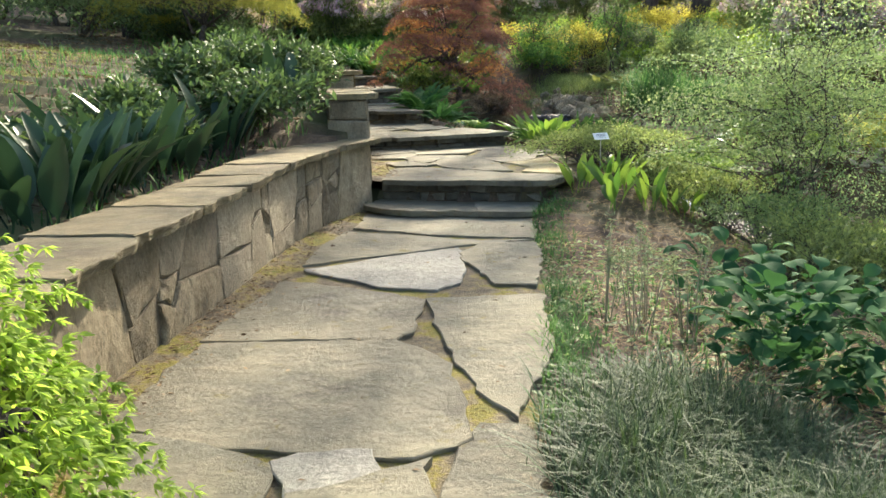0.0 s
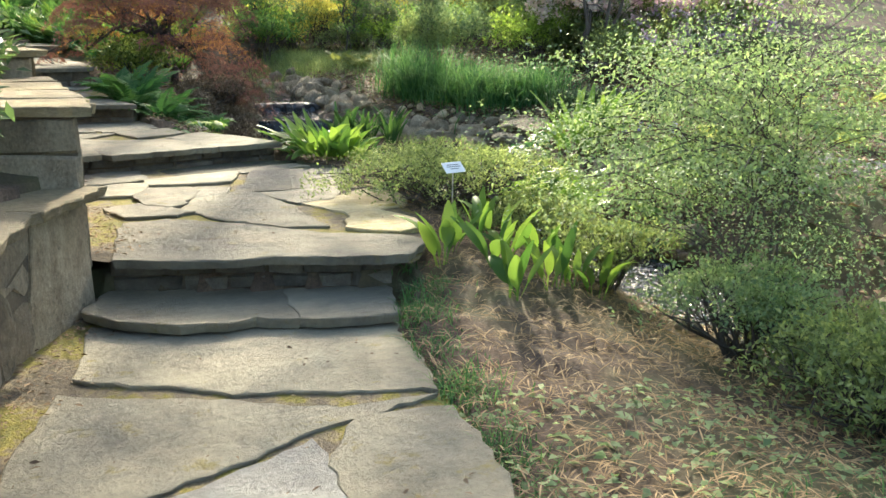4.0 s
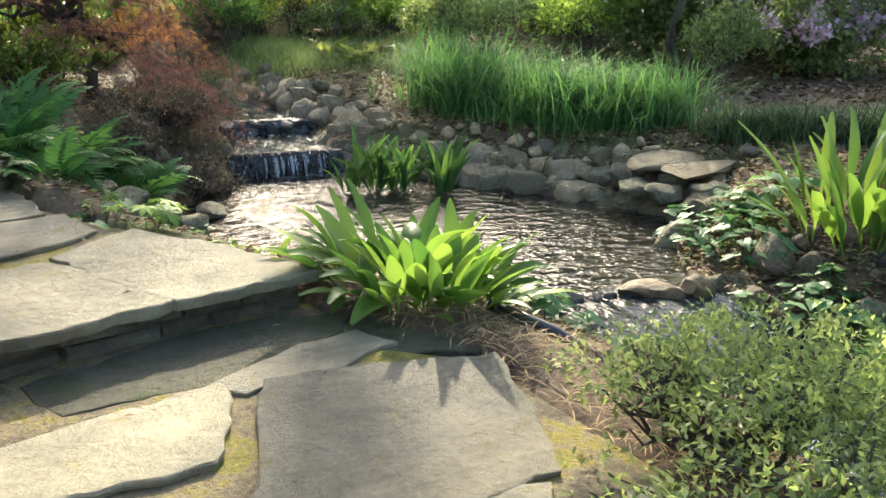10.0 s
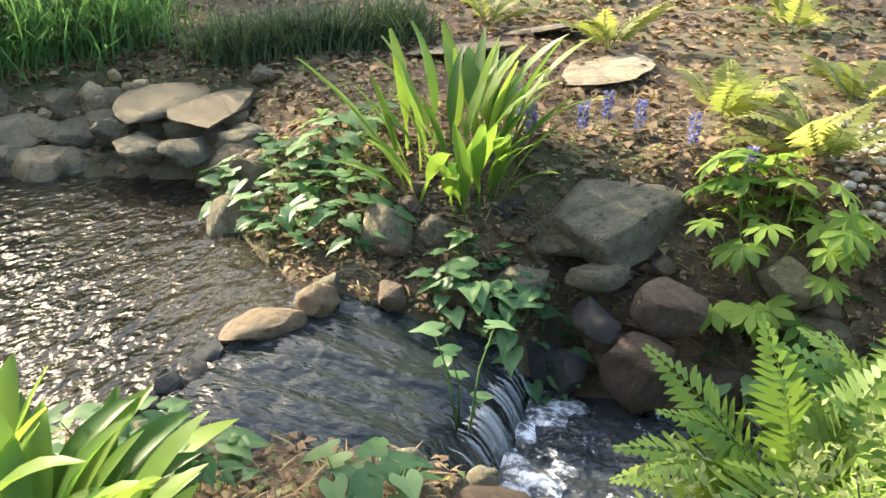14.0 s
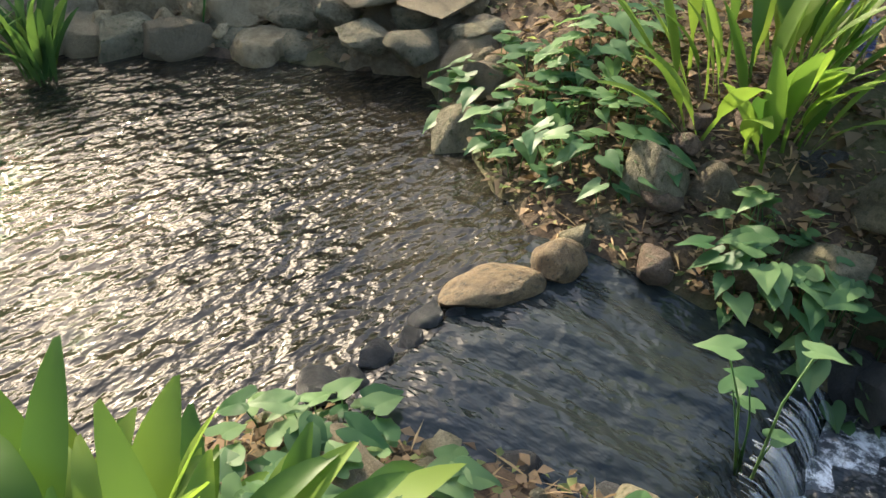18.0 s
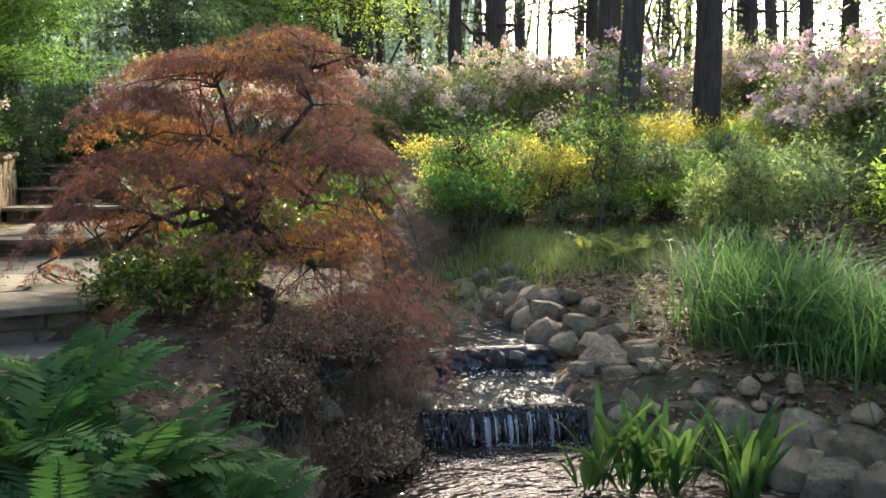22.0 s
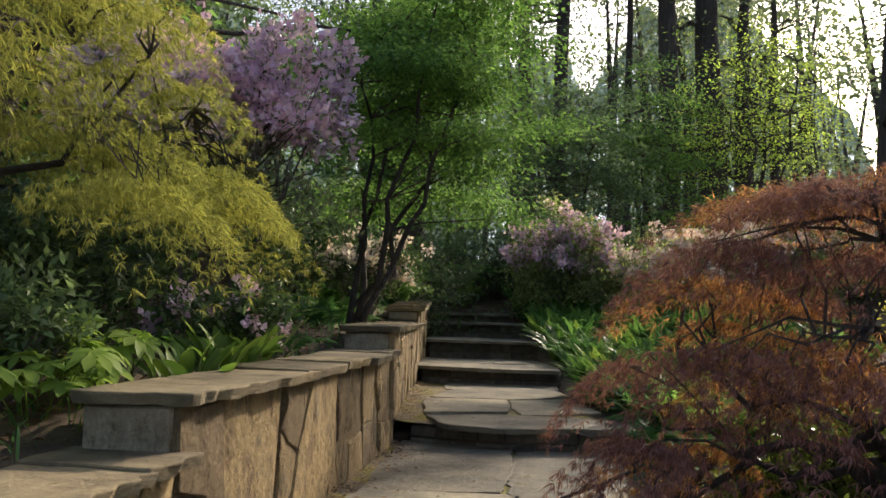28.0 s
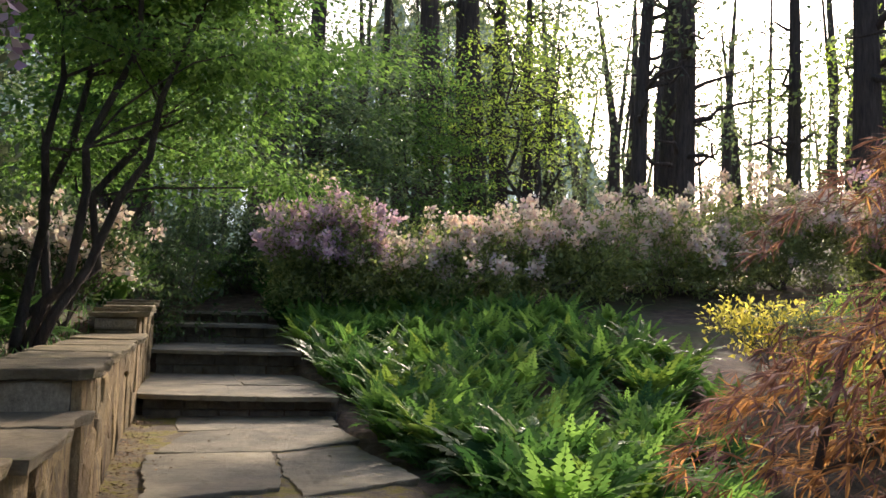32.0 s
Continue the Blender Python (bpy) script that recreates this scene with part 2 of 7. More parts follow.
LEAF_RED = leaf_mat("red_lace_leaf", (0.145, 0.068, 0.066), (0.33, 0.17, 0.15), 0.36, 1.2, 0.75, "island", 0.05)
# inner red leaves: the glow of light through them is put into an orange base
LEAF_RED_BACKLIT = leaf_mat("backlit_red_lace_leaf", (0.25, 0.12, 0.065), (0.46, 0.24, 0.11), 0.6, 1.5, 0.75, "island", 0.05)
LEAF_GOLD = leaf_mat("golden_lace_leaf", (0.17, 0.185, 0.05), (0.37, 0.365, 0.11), 0.5, 1.3, 0.75, "island", 0.05)
LEAF_GREEN = leaf_mat("maple_green_leaf", (0.06, 0.13, 0.045), (0.18, 0.305, 0.09), 0.55, 1.5)
LEAF_LIME = leaf_mat("lime_leaf", (0.14, 0.23, 0.05), (0.33, 0.42, 0.10), 0.6, 1.7)
LEAF_YELLOW = leaf_mat("yellow_leaf", (0.25, 0.23, 0.05), (0.52, 0.45, 0.12), 0.6, 1.8)
LEAF_DARK = leaf_mat("dark_evergreen_leaf", (0.04, 0.072, 0.035), (0.12, 0.185, 0.08), 0.35, 1.2, 0.45)
LEAF_GLOSSY = leaf_mat("glossy_shrub_leaf", (0.07, 0.115, 0.03), (0.27, 0.33, 0.08), 0.4, 1.4, 0.25, "island", 0.5)
LEAF_SPRING = leaf_mat("spring_leaf", (0.14, 0.22, 0.11), (0.34, 0.43, 0.23), 0.5, 1.2)
LEAF_BLUISH = leaf_mat("bluish_green_leaf", (0.085, 0.14, 0.08), (0.22, 0.31, 0.17), 0.45, 1.2)
LEAF_AZALEA = leaf_mat("azalea_leaf", (0.12, 0.165, 0.07), (0.33, 0.385, 0.165), 0.5, 1.3)
LEAF_OLIVE = leaf_mat("olive_leaf", (0.1, 0.125, 0.082), (0.25, 0.28, 0.184), 0.45, 1.2)
LEAF_CANOPY = leaf_mat("canopy_leaf", (0.10, 0.15, 0.085), (0.23, 0.29, 0.15), 0.5, 1.3)
NEEDLE = leaf_mat("pine_needle", (0.08, 0.115, 0.09), (0.18, 0.23, 0.18), 0.45, 1.2)
ASPID = leaf_mat("broad_leaf_bright", (0.055, 0.13, 0.03), (0.21, 0.31, 0.065), 0.42, 1.4, 0.45, "object")
ASPID_DARK = leaf_mat("broad_leaf_dark", (0.018, 0.042, 0.032), (0.05, 0.095, 0.049), 0.2, 1.1, 0.3, "object")
FROND = leaf_mat("fern_frond", (0.06, 0.15, 0.045), (0.18, 0.32, 0.085), 0.5, 1.4, 0.65, "object", 0.08)
FROND_DARK = leaf_mat("fern_frond_dark", (0.035, 0.10, 0.035), (0.11, 0.225, 0.065), 0.4, 1.3, 0.6, "object", 0.1)
RUSH_LEAF = leaf_mat("rush_leaf", (0.035, 0.085, 0.03), (0.115, 0.205, 0.06), 0.35, 1.3, 0.5, "object", 0.08)
FROND_GOLD = leaf_mat("fern_frond_golden", (0.17, 0.2, 0.062), (0.34, 0.35, 0.123), 0.5, 1.3, 0.5, "object")
TARO = leaf_mat("heart_leaf", (0.05, 0.135, 0.06), (0.21, 0.34, 0.16), 0.4, 1.2, 0.45, "object", 0.2)
GRASS = leaf_mat("grass_blade", (0.04, 0.11, 0.045), (0.15, 0.28, 0.105), 0.45, 1.2, 0.6, "island", 0.12)
GRASS_PALE = leaf_mat("pale_grass_blade", (0.12, 0.17, 0.103), (0.3, 0.34, 0.238), 0.4, 1.1)
MONDO = leaf_mat("mondo_blade", (0.025, 0.052, 0.028), (0.12, 0.18, 0.09), 0.3, 1.0)
LAWN = leaf_mat("lawn_blade", (0.16, 0.17, 0.076), (0.34, 0.33, 0.157), 0.4, 1.2)
STRAW = leaf_mat("dry_straw", (0.17, 0.11, 0.062), (0.46, 0.33, 0.19), 0.2, 1.0, 0.8)
LITTER = leaf_mat("fallen_leaf", (0.095, 0.06, 0.036), (0.32, 0.225, 0.145), 0.1, 1.0, 0.8)
DEAD = leaf_mat("dead_brown_leaf", (0.09, 0.066, 0.046), (0.30, 0.22, 0.15), 0.1, 1.0, 0.85)
PETAL = leaf_mat("lilac_petal", (0.64, 0.40, 0.67), (0.90, 0.72, 0.89), 0.35, 1.0, 0.6)
PETAL_PALE = leaf_mat("pale_pink_petal", (0.80, 0.58, 0.64), (0.95, 0.85, 0.85), 0.35, 1.0, 0.6)
PETAL_BLUE = leaf_mat("blue_flower_petal", (0.12, 0.13, 0.40), (0.28, 0.28, 0.62), 0.3, 1.0, 0.6)
STEM = stone_mat("green_stem", [(0.3, (0.17, 0.165, 0.09)), (0.7, (0.33, 0.31, 0.19))], 8.0, 0.6, 0.1)
PLASTIC_WHITE, _, _b = base_mat("white_label_plastic", 0.4)
_b.inputs["Base Color"].default_value = (0.72, 0.74, 0.72, 1)
METAL, _, _b = base_mat("galvanised_metal", 0.45)
_b.inputs["Base Color"].default_value, _b.inputs["Metallic"].default_value = (0.45, 0.45, 0.44, 1), 1.0
HOSE, _, _b = base_mat("black_hose_rubber", 0.4)
_b.inputs["Base Color"].default_value = (0.035, 0.037, 0.04, 1)
LABELGREY, _, _b = base_mat("label_print", 0.5)
_b.inputs["Base Color"].default_value = (0.18, 0.20, 0.19, 1)


def ground_material():
    m, nt, b = base_mat("garden_soil", 0.95)
    vec = coords(nt, 1.0, False)
    big, mid, fine = noise_node(nt, vec, 0.55, 4), noise_node(nt, vec, 5, 8, 0.7), noise_node(nt, vec, 55, 6, 0.75)
    r = ramp_node(nt, [(0.3, (0.04, 0.029, 0.019)), (0.5, (0.095, 0.068, 0.043)), (0.7, (0.18, 0.135, 0.088))])
    nt.links.new(mid, r.inputs["Fac"])
    fr = ramp_node(nt, [(0.32, (0.45, 0.42, 0.4)), (0.7, (1.5, 1.4, 1.35))])
    nt.links.new(fine, fr.inputs["Fac"])
    col = mix_col(nt, 1.0, r.outputs["Color"], fr.outputs["Color"], "MULTIPLY")
    gr = ramp_node(nt, [(0.5, (0, 0, 0)), (0.66, (1, 1, 1))])
    nt.links.new(big, gr.inputs["Fac"])
    col = mix_col(nt, gr.outputs["Color"], col, (0.075, 0.085, 0.028))
    nt.links.new(col, b.inputs["Base Color"])
    bp = nt.nodes.new("ShaderNodeBump")
    bp.inputs["Strength"].default_value, bp.inputs["Distance"].default_value = 0.8, 0.04
    nt.links.new(mid, bp.inputs["Height"])
    nt.links.new(bp.outputs["Normal"], b.inputs["Normal"])
    return m


def joint_material():
    """Sandy joints between the flags with yellow-green moss."""
    m, nt, b = base_mat("mossy_joint", 0.95)
    vec = coords(nt, 1.0, False)
    mid, fine = noise_node(nt, vec, 2.6, 6, 0.7), noise_node(nt, vec, 60, 5, 0.7)
    r = ramp_node(nt, [(0.32, (0.06, 0.047, 0.03)), (0.44, (0.14, 0.112, 0.07)), (0.5, (0.21, 0.165, 0.085)), (0.55, (0.22, 0.185, 0.03)), (0.7, (0.085, 0.10, 0.028))])
    nt.links.new(mid, r.inputs["Fac"])
    fr = ramp_node(nt, [(0.3, (0.55, 0.55, 0.55)), (0.7, (1.35, 1.35, 1.3))])
    nt.links.new(fine, fr.inputs["Fac"])
    nt.links.new(mix_col(nt, 1.0, r.outputs["Color"], fr.outputs["Color"], "MULTIPLY"), b.inputs["Base Color"])
    bp = nt.nodes.new("ShaderNodeBump")
    bp.inputs["Strength"].default_value, bp.inputs["Distance"].default_value = 0.9, 0.02
    nt.links.new(fine, bp.inputs["Height"])
    nt.links.new(bp.outputs["Normal"], b.inputs["Normal"])
    return m


def water_material(name, scale, strength, tint, stretch=(1, 1, 1), foam=0.0):
    m, nt, b = base_mat(name, 0.02)
    vec = coords(nt, stretch, False)
    n1, n2 = noise_node(nt, vec, scale, 2, 0.5), noise_node(nt, vec, scale * 2.7, 2, 0.5)
    add = nt.nodes.new("ShaderNodeMath")
    add.operation = "MULTIPLY_ADD"
    add.inputs[1].default_value = 0.4
    nt.links.new(n2, add.inputs[0])
    nt.links.new(n1, add.inputs[2])
    bp = nt.nodes.new("ShaderNodeBump")
    bp.inputs["Strength"].default_value, bp.inputs["Distance"].default_value = strength, 0.08
    nt.links.new(add.outputs[0], bp.inputs["Height"])
    nt.links.new(bp.outputs["Normal"], b.inputs["Normal"])
    b.inputs["IOR"].default_value = 1.34
    b.inputs["Specular IOR Level"].default_value = 0.7
    if foam:
        fn = noise_node(nt, vec, scale * 2.2, 8, 0.75)
        r = ramp_node(nt, [(foam, tint), (foam + 0.12, (0.85, 0.88, 0.92))])
        nt.links.new(fn, r.inputs["Fac"])
        nt.links.new(r.outputs["Color"], b.inputs["Base Color"])
        rr = ramp_node(nt, [(foam, (0.06,) * 3), (foam + 0.12, (0.5,) * 3)])
        nt.links.new(fn, rr.inputs["Fac"])
        nt.links.new(rr.outputs["Color"], b.inputs["Roughness"])
    else:
        br = noise_node(nt, vec, 0.8, 5, 0.6)
        r = ramp_node(nt, [(0.35, tint), (0.7, tuple(c * 1.9 for c in tint))])
        nt.links.new(br, r.inputs["Fac"])
        nt.links.new(r.outputs["Color"], b.inputs["Base Color"])
    return m


SOIL, JOINT = ground_material(), joint_material()
POND = water_material("pond_water", 6.5, 0.5, (0.016, 0.014, 0.01), (0.9, 1.3, 1.0))
SLIDE = water_material("sliding_water", 6.5, 0.5, (0.017, 0.021, 0.021), (1.4, 0.75, 1.0))
RUN = water_material("running_water", 6.0, 0.55, (0.02, 0.024, 0.026), (1.5, 0.4, 1.0))
FOAM = water_material("foaming_water", 6.0, 0.9, (0.03, 0.036, 0.04), (1, 1, 1), 0.585)
FOAM_DENSE = water_material("dense_foam_water", 5.0, 0.9, (0.08, 0.09, 0.1), (1.4, 0.9, 1), 0.47)
FALL = water_material("falling_water", 14.0, 0.9, (0.008, 0.009, 0.009), (1.3, 1.0, 0.08), 0.6)


FROTH, _, _b = base_mat("white_froth", 0.5)
_b.inputs["Base Color"].default_value, _b.inputs["Alpha"].default_value = (0.66, 0.71, 0.74, 1), 0.6
THREAD, _, _b = base_mat("thread_of_water", 0.15)
_b.inputs["Base Color"].default_value, _b.inputs["Alpha"].default_value = (0.55, 0.60, 0.64, 1), 0.32


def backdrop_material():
    """Far woods on an emissive sheet, with haze and backlight painted into the glow."""
    m, nt, b = base_mat("far_woods_glow", 1.0)
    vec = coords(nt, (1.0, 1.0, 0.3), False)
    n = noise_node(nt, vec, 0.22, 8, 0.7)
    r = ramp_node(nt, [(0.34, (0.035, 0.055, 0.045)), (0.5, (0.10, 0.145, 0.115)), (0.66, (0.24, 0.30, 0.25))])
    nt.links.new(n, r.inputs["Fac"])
    # pale specks painted into the emission as gaps of bright sky between the crowns
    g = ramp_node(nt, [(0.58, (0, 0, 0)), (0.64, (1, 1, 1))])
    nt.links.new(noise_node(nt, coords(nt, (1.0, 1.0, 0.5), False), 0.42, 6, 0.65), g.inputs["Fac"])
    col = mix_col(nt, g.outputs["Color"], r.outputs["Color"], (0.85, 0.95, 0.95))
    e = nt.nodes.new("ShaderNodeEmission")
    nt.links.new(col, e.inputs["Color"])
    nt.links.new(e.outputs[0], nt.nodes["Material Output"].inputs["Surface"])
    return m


WOODS_GLOW = backdrop_material()

# ---- geometry helpers ----
rng = np.random.default_rng(7)


def mesh_data(name, v, f, mat, smooth=False):
    me = bpy.data.meshes.new(name)
    v = np.asarray(v, dtype=np.float32).reshape(-1, 3)
    if isinstance(f, np.ndarray):
        k = f.shape[1]
        me.vertices.add(len(v))
        me.vertices.foreach_set("co", v.ravel())
        me.loops.add(f.size)
        me.loops.foreach_set("vertex_index", f.astype(np.int32).ravel())
        me.polygons.add(len(f))
        me.polygons.foreach_set("loop_start", np.arange(0, f.size, k, dtype=np.int32))
        me.polygons.foreach_set("loop_total", np.full(len(f), k, dtype=np.int32))
        me.update(calc_edges=True)
    else:
        me.from_pydata(v.tolist(), [], f)
        me.update()
    me.materials.append(mat)
    if smooth:
        me.polygons.foreach_set("use_smooth", np.ones(len(me.polygons), dtype=bool))
    return me


def part(name, me, parent, label=""):
    ob = new(name, me)
    ob.parent = parent
    return tagged(ob, label)


def thing(name, at, label, category, group="", kind=""):
    ob = new(name)
    ob.empty_display_size = 0.1
    ob.location = at
    return tagged(ob, label, category, group, kind)


class Soup:
    """Collects pieces of one mesh."""

    def __init__(self):
        self.v, self.f, self.n = [], [], 0

    def add(self, v, f):
        v = np.asarray(v, float).reshape(-1, 3)
        self.v.append(v)
        self.f.extend([tuple(int(i) + self.n for i in q) for q in f])
        self.n += len(v)

    def data(self, name, mat, smooth=False):
        return mesh_data(name, np.concatenate(self.v), self.f, mat, smooth)


def unit(a):
    return a / (np.linalg.norm(a, axis=-1, keepdims=True) + 1e-9)


def tube(pts, radii, sides=6):
    pts = np.asarray(pts, float)
    k = len(pts)
    tan = unit(np.gradient(pts, axis=0))
    ref = np.array([0.31, 0.95, 0.1]) if abs(tan[0, 2]) > 0.8 else np.array([0, 0, 1.0])
    a = unit(np.cross(tan, ref))
    b = np.cross(tan, a)
    ang = np.linspace(0, 2 * np.pi, sides, endpoint=False)
    ring = pts[:, None] + np.asarray(radii, float)[:, None, None] * (np.cos(ang)[None, :, None] * a[:, None] + np.sin(ang)[None, :, None] * b[:, None])
    f = []
    for i in range(k - 1):
        for j in range(sides):
            f.append((i * sides + j, i * sides + (j + 1) % sides, (i + 1) * sides + (j + 1) % sides, (i + 1) * sides + j))
    f.append(tuple(range(sides))[::-1])
    f.append(tuple((k - 1) * sides + j for j in range(sides)))
    return ring.reshape(-1, 3), f


def limb_pts(a, b, sag=0.15, wob=0.06, k=7, r=rng):
    a, b = np.asarray(a, float), np.asarray(b, float)
    s = np.linspace(0, 1, k)[:, None]
    p = a + (b - a) * s
    p[:, 2] += (np.sin(s[:, 0] * np.pi) * sag) * np.linalg.norm(b - a)
    p[1:-1] += r.normal(0, wob, (k - 2, 3)) * np.linalg.norm(b - a) * 0.5
    return p


def leaf_quads(P, D, U, L, W, fold=0.15, mid=0.45):
    """Diamond leaves from base points, directions, normals, lengths and widths."""
    n = len(P)
    L, W = np.broadcast_to(L, (n,))[:, None], np.broadcast_to(W, (n,))[:, None]
    D = unit(D)
    S = unit(np.cross(D, U))
    N = np.cross(S, D)
    v = np.stack([P, P + D * L * mid + S * W / 2 + N * W * fold, P + D * L - N * L * 0.12, P + D * L * mid - S * W / 2 + N * W * fold], 1)
    return v.reshape(-1, 3), np.arange(4 * n).reshape(n, 4)


def blade_strips(P, head, height, lean, width, r=rng):
    """Arching grass blades of three joints each."""
    n = len(P)
    s = np.array([0, 0.4, 0.75, 1.0])
    H = np.stack([np.cos(head), np.sin(head), 0 * head], -1)
    S = np.stack([-np.sin(head), np.cos(head), 0 * head], -1)
    c = P[:, None] + H[:, None] * (lean[:, None] * s**2)[..., None] + np.array([0, 0, 1.0]) * (height[:, None] * (s - 0.25 * (lean / (height + 1e-6))[:, None].clip(0, 1.5) * s**3))[..., None]
    w = width[:, None] * np.array([0.7, 1.0, 0.7, 0.12])
    v = np.stack([c - S[:, None] * w[..., None] / 2, c + S[:, None] * w[..., None] / 2], 2).reshape(n, 8, 3)
    q = np.array([[0, 1, 3, 2], [2, 3, 5, 4], [4, 5, 7, 6]])
    return v.reshape(-1, 3), (np.arange(n)[:, None, None] * 8 + q).reshape(-1, 4)


# ---- plan: path edges, levels, water ----
PATH_LEFT = ([-6, 2.5, 3.8, 4.45, 5.3, 6.7, 7.8, 8.5, 11.4, 12, 13, 14.5, 16.8, 19.3, 21.0, 21.6, 24.6, 28, 34], [-1.4, -1.3, -1.22, -1.1, -0.92, -0.68, -0.35, 0.03, -0.12, -0.25, -0.6, -1.2, -1.25, -1.35, -1.53, -1.66, -2.3, -3.0, -4.2])
PATH_RIGHT = ([-6, 3, 5, 6.5, 7.6, 8.2, 9.0, 10.0, 11, 11.8, 12.9, 14, 15.1, 17.4, 18.5, 21.4, 22.8, 24.5, 27, 30, 34], [0.6, 0.6, 1.05, 1.3, 1.5, 1.95, 2.2, 2.45, 2.4, 2.05, 1.5, 1.0, 0.85, 0.78, 0.72, 0.5, 0.25, -0.2, -0.6, -1.4, -2.4])
STEPS = [(8.40, -0.36, 0.30), (11.55, 0.12, 0.46), (14.2, 0.0, 0.68), (17.0, 0.0, 0.95), (21.3, 0.0, 1.16), (26.0, 0.0, 1.40), (28.9, 0.0, 1.72), (31.2, 0.0, 2.05), (32.6, 0.0, 2.25)]
CHANNEL = ([-300, 0, 9.5, 11.0, 11.6, 12.2, 12.8, 13.5, 14.5, 15.5, 16.3, 16.75, 18.0, 19.5, 21.5, 24, 30], [4.6, 4.5, 4.5, 4.4, 4.25, 4.15, 3.95, 4.05, 3.85, 3.6, 3.55, 3.6, 3.85, 3.6, 3.6, 3.6, 3.8], [0.6, 0.6, 0.5, 0.5, 0.5, 0.62, 1.25, 1.85, 1.72, 1.45, 1.05, 0.55, 0.5, 0.55, 0.5, 0.25, 0.0])
WATER_Z = ([-300, 11.0, 11.05, 12.2, 16.7, 16.75, 18.1, 18.15, 21, 23, 25.5, 28, 31, 36, 60, 300], [-0.5, -0.5, -0.27, -0.14, -0.12, 0.12, 0.12, 0.26, 0.32, 0.42, 1.0, 1.6, 2.15, 2.95, 4.9, 4.9])


def left_of(y):
    return np.interp(y, *PATH_LEFT)


def right_of(y):
    return np.interp(y, *PATH_RIGHT)


def level(x, y, shift=0.0):
    z = np.zeros(np.broadcast(x, y).shape)
    for y0, slope, h in STEPS:
        z = np.where(y > y0 + slope * (np.asarray(x) - 0.2) + shift, h, z)
    return z


def cap_z(y):
    y = np.asarray(y, float)
    z = 0.655 + 0.012 * (y - 2.5).clip(-9, 9)
    z = np.where(y >= 8.5, 1.16, z)
    z = np.where(y >= 11.45, 1.36 + 0.033 * (y - 11.45), z)
    z = np.where(y >= 16.9, 1.78 + 0.012 * (y - 16.9), z)
    z = np.where(y >= 21.0, 2.04, z)
    return np.where(y >= 26, 2.26 + 0.06 * (y - 26).clip(0, 20) + 0.1 * (y - 30).clip(0, 10), z)


def ease(t):
    t = np.clip(t, 0, 1)
    return t * t * (3 - 2 * t)


def wobble(x, y, s, seed=0.0):
    return (np.sin(x * 1.7 * s + seed) * np.cos(y * 1.3 * s + seed * 2) + 0.6 * np.sin(x * 3.9 * s - y * 2.7 * s + seed) + 0.4 * np.cos(x * 7.1 * s + y * 6.3 * s)) / 2


def ground(x, y):
    x, y = np.broadcast_arrays(np.asarray(x, float), np.asarray(y, float))
    xl, xr, lv = left_of(y), right_of(y), level(x, y, 0.14)
    xc, hw, wl = np.interp(y, CHANNEL[0], CHANNEL[1]), np.interp(y, CHANNEL[0], CHANNEL[2]), np.interp(y, *WATER_Z)
    rise = 0.24 * (y - 33.8).clip(0, 7)
    inside = lv - 0.13 + rise
    # left bed and lawn behind the wall
    d = (xl - 0.40 - x).clip(0, 40)
    smooth_cap = sum(cap_z(y + k) for k in (-0.8, -0.4, 0, 0.4, 0.8)) / 5
    bed = smooth_cap - 0.13 + 0.13 * d.clip(0, 9) + 0.03 * (d - 9).clip(0, 12) + 0.04 * wobble(x, y, 0.8)
    # right bank down to the water, and the far side
    span = (xc - hw - xr).clip(0.3, 50)
    s = ((x - xr) / span).clip(0, 1)
    lvs = sum(level(x, y, k) for k in (-0.9, -0.5, -0.1, 0.3, 0.7, 1.1)) / 6 + rise
    west = (lvs - 0.05) * (1 - ease(s**1.3)) + (wl + 0.06) * ease(s**1.3)
    dc = x - xc - hw
    far = 0.36 + 0.055 * (x - 6).clip(0, 30) + 0.10 * (y - 17).clip(0, 30) + 0.075 * (y - 25).clip(0, 22) - 0.02 * (9 - y).clip(0, 12)
    east = (wl + 0.05) + (far - wl - 0.05) * ease(dc / 1.1)
    inchan = np.abs(x - xc) < hw
    outside = np.where(dc > 0, east, west) + 0.035 * wobble(x, y, 1.5, 1.0)
    edge = ease((hw - np.abs(x - xc)) / 0.25)
    bedz = wl - 0.02 - 0.28 * edge
    z = np.where(x < xl - 0.22, bed, np.where(x <= xr, inside, np.where(inchan, bedz, outside)))
    return z


def gz(x, y):
    return float(ground(x, y))


# ---- ground ----
gx = np.concatenate([-np.geomspace(500, 11, 16), np.arange(-10, 13.01, 0.1), np.geomspace(14, 500, 16)])
gy = np.concatenate([-np.geomspace(500, 7, 16), np.arange(-6, 36.01, 0.1), np.geomspace(37, 600, 16)])
GX, GY = np.meshgrid(gx, gy)
nx, ny = len(gx), len(gy)
gi = np.arange(nx * ny).reshape(ny, nx)
gf = np.stack([gi[:-1, :-1], gi[:-1, 1:], gi[1:, 1:], gi[1:, :-1]], -1).reshape(-1, 4)
g_ob = new("ground", mesh_data("ground", np.stack([GX, GY, ground(GX, GY)], -1), gf, SOIL, True))
tagged(g_ob, "brown garden soil with leaf mulch sloping down to the pond", "ground", "", "structure")

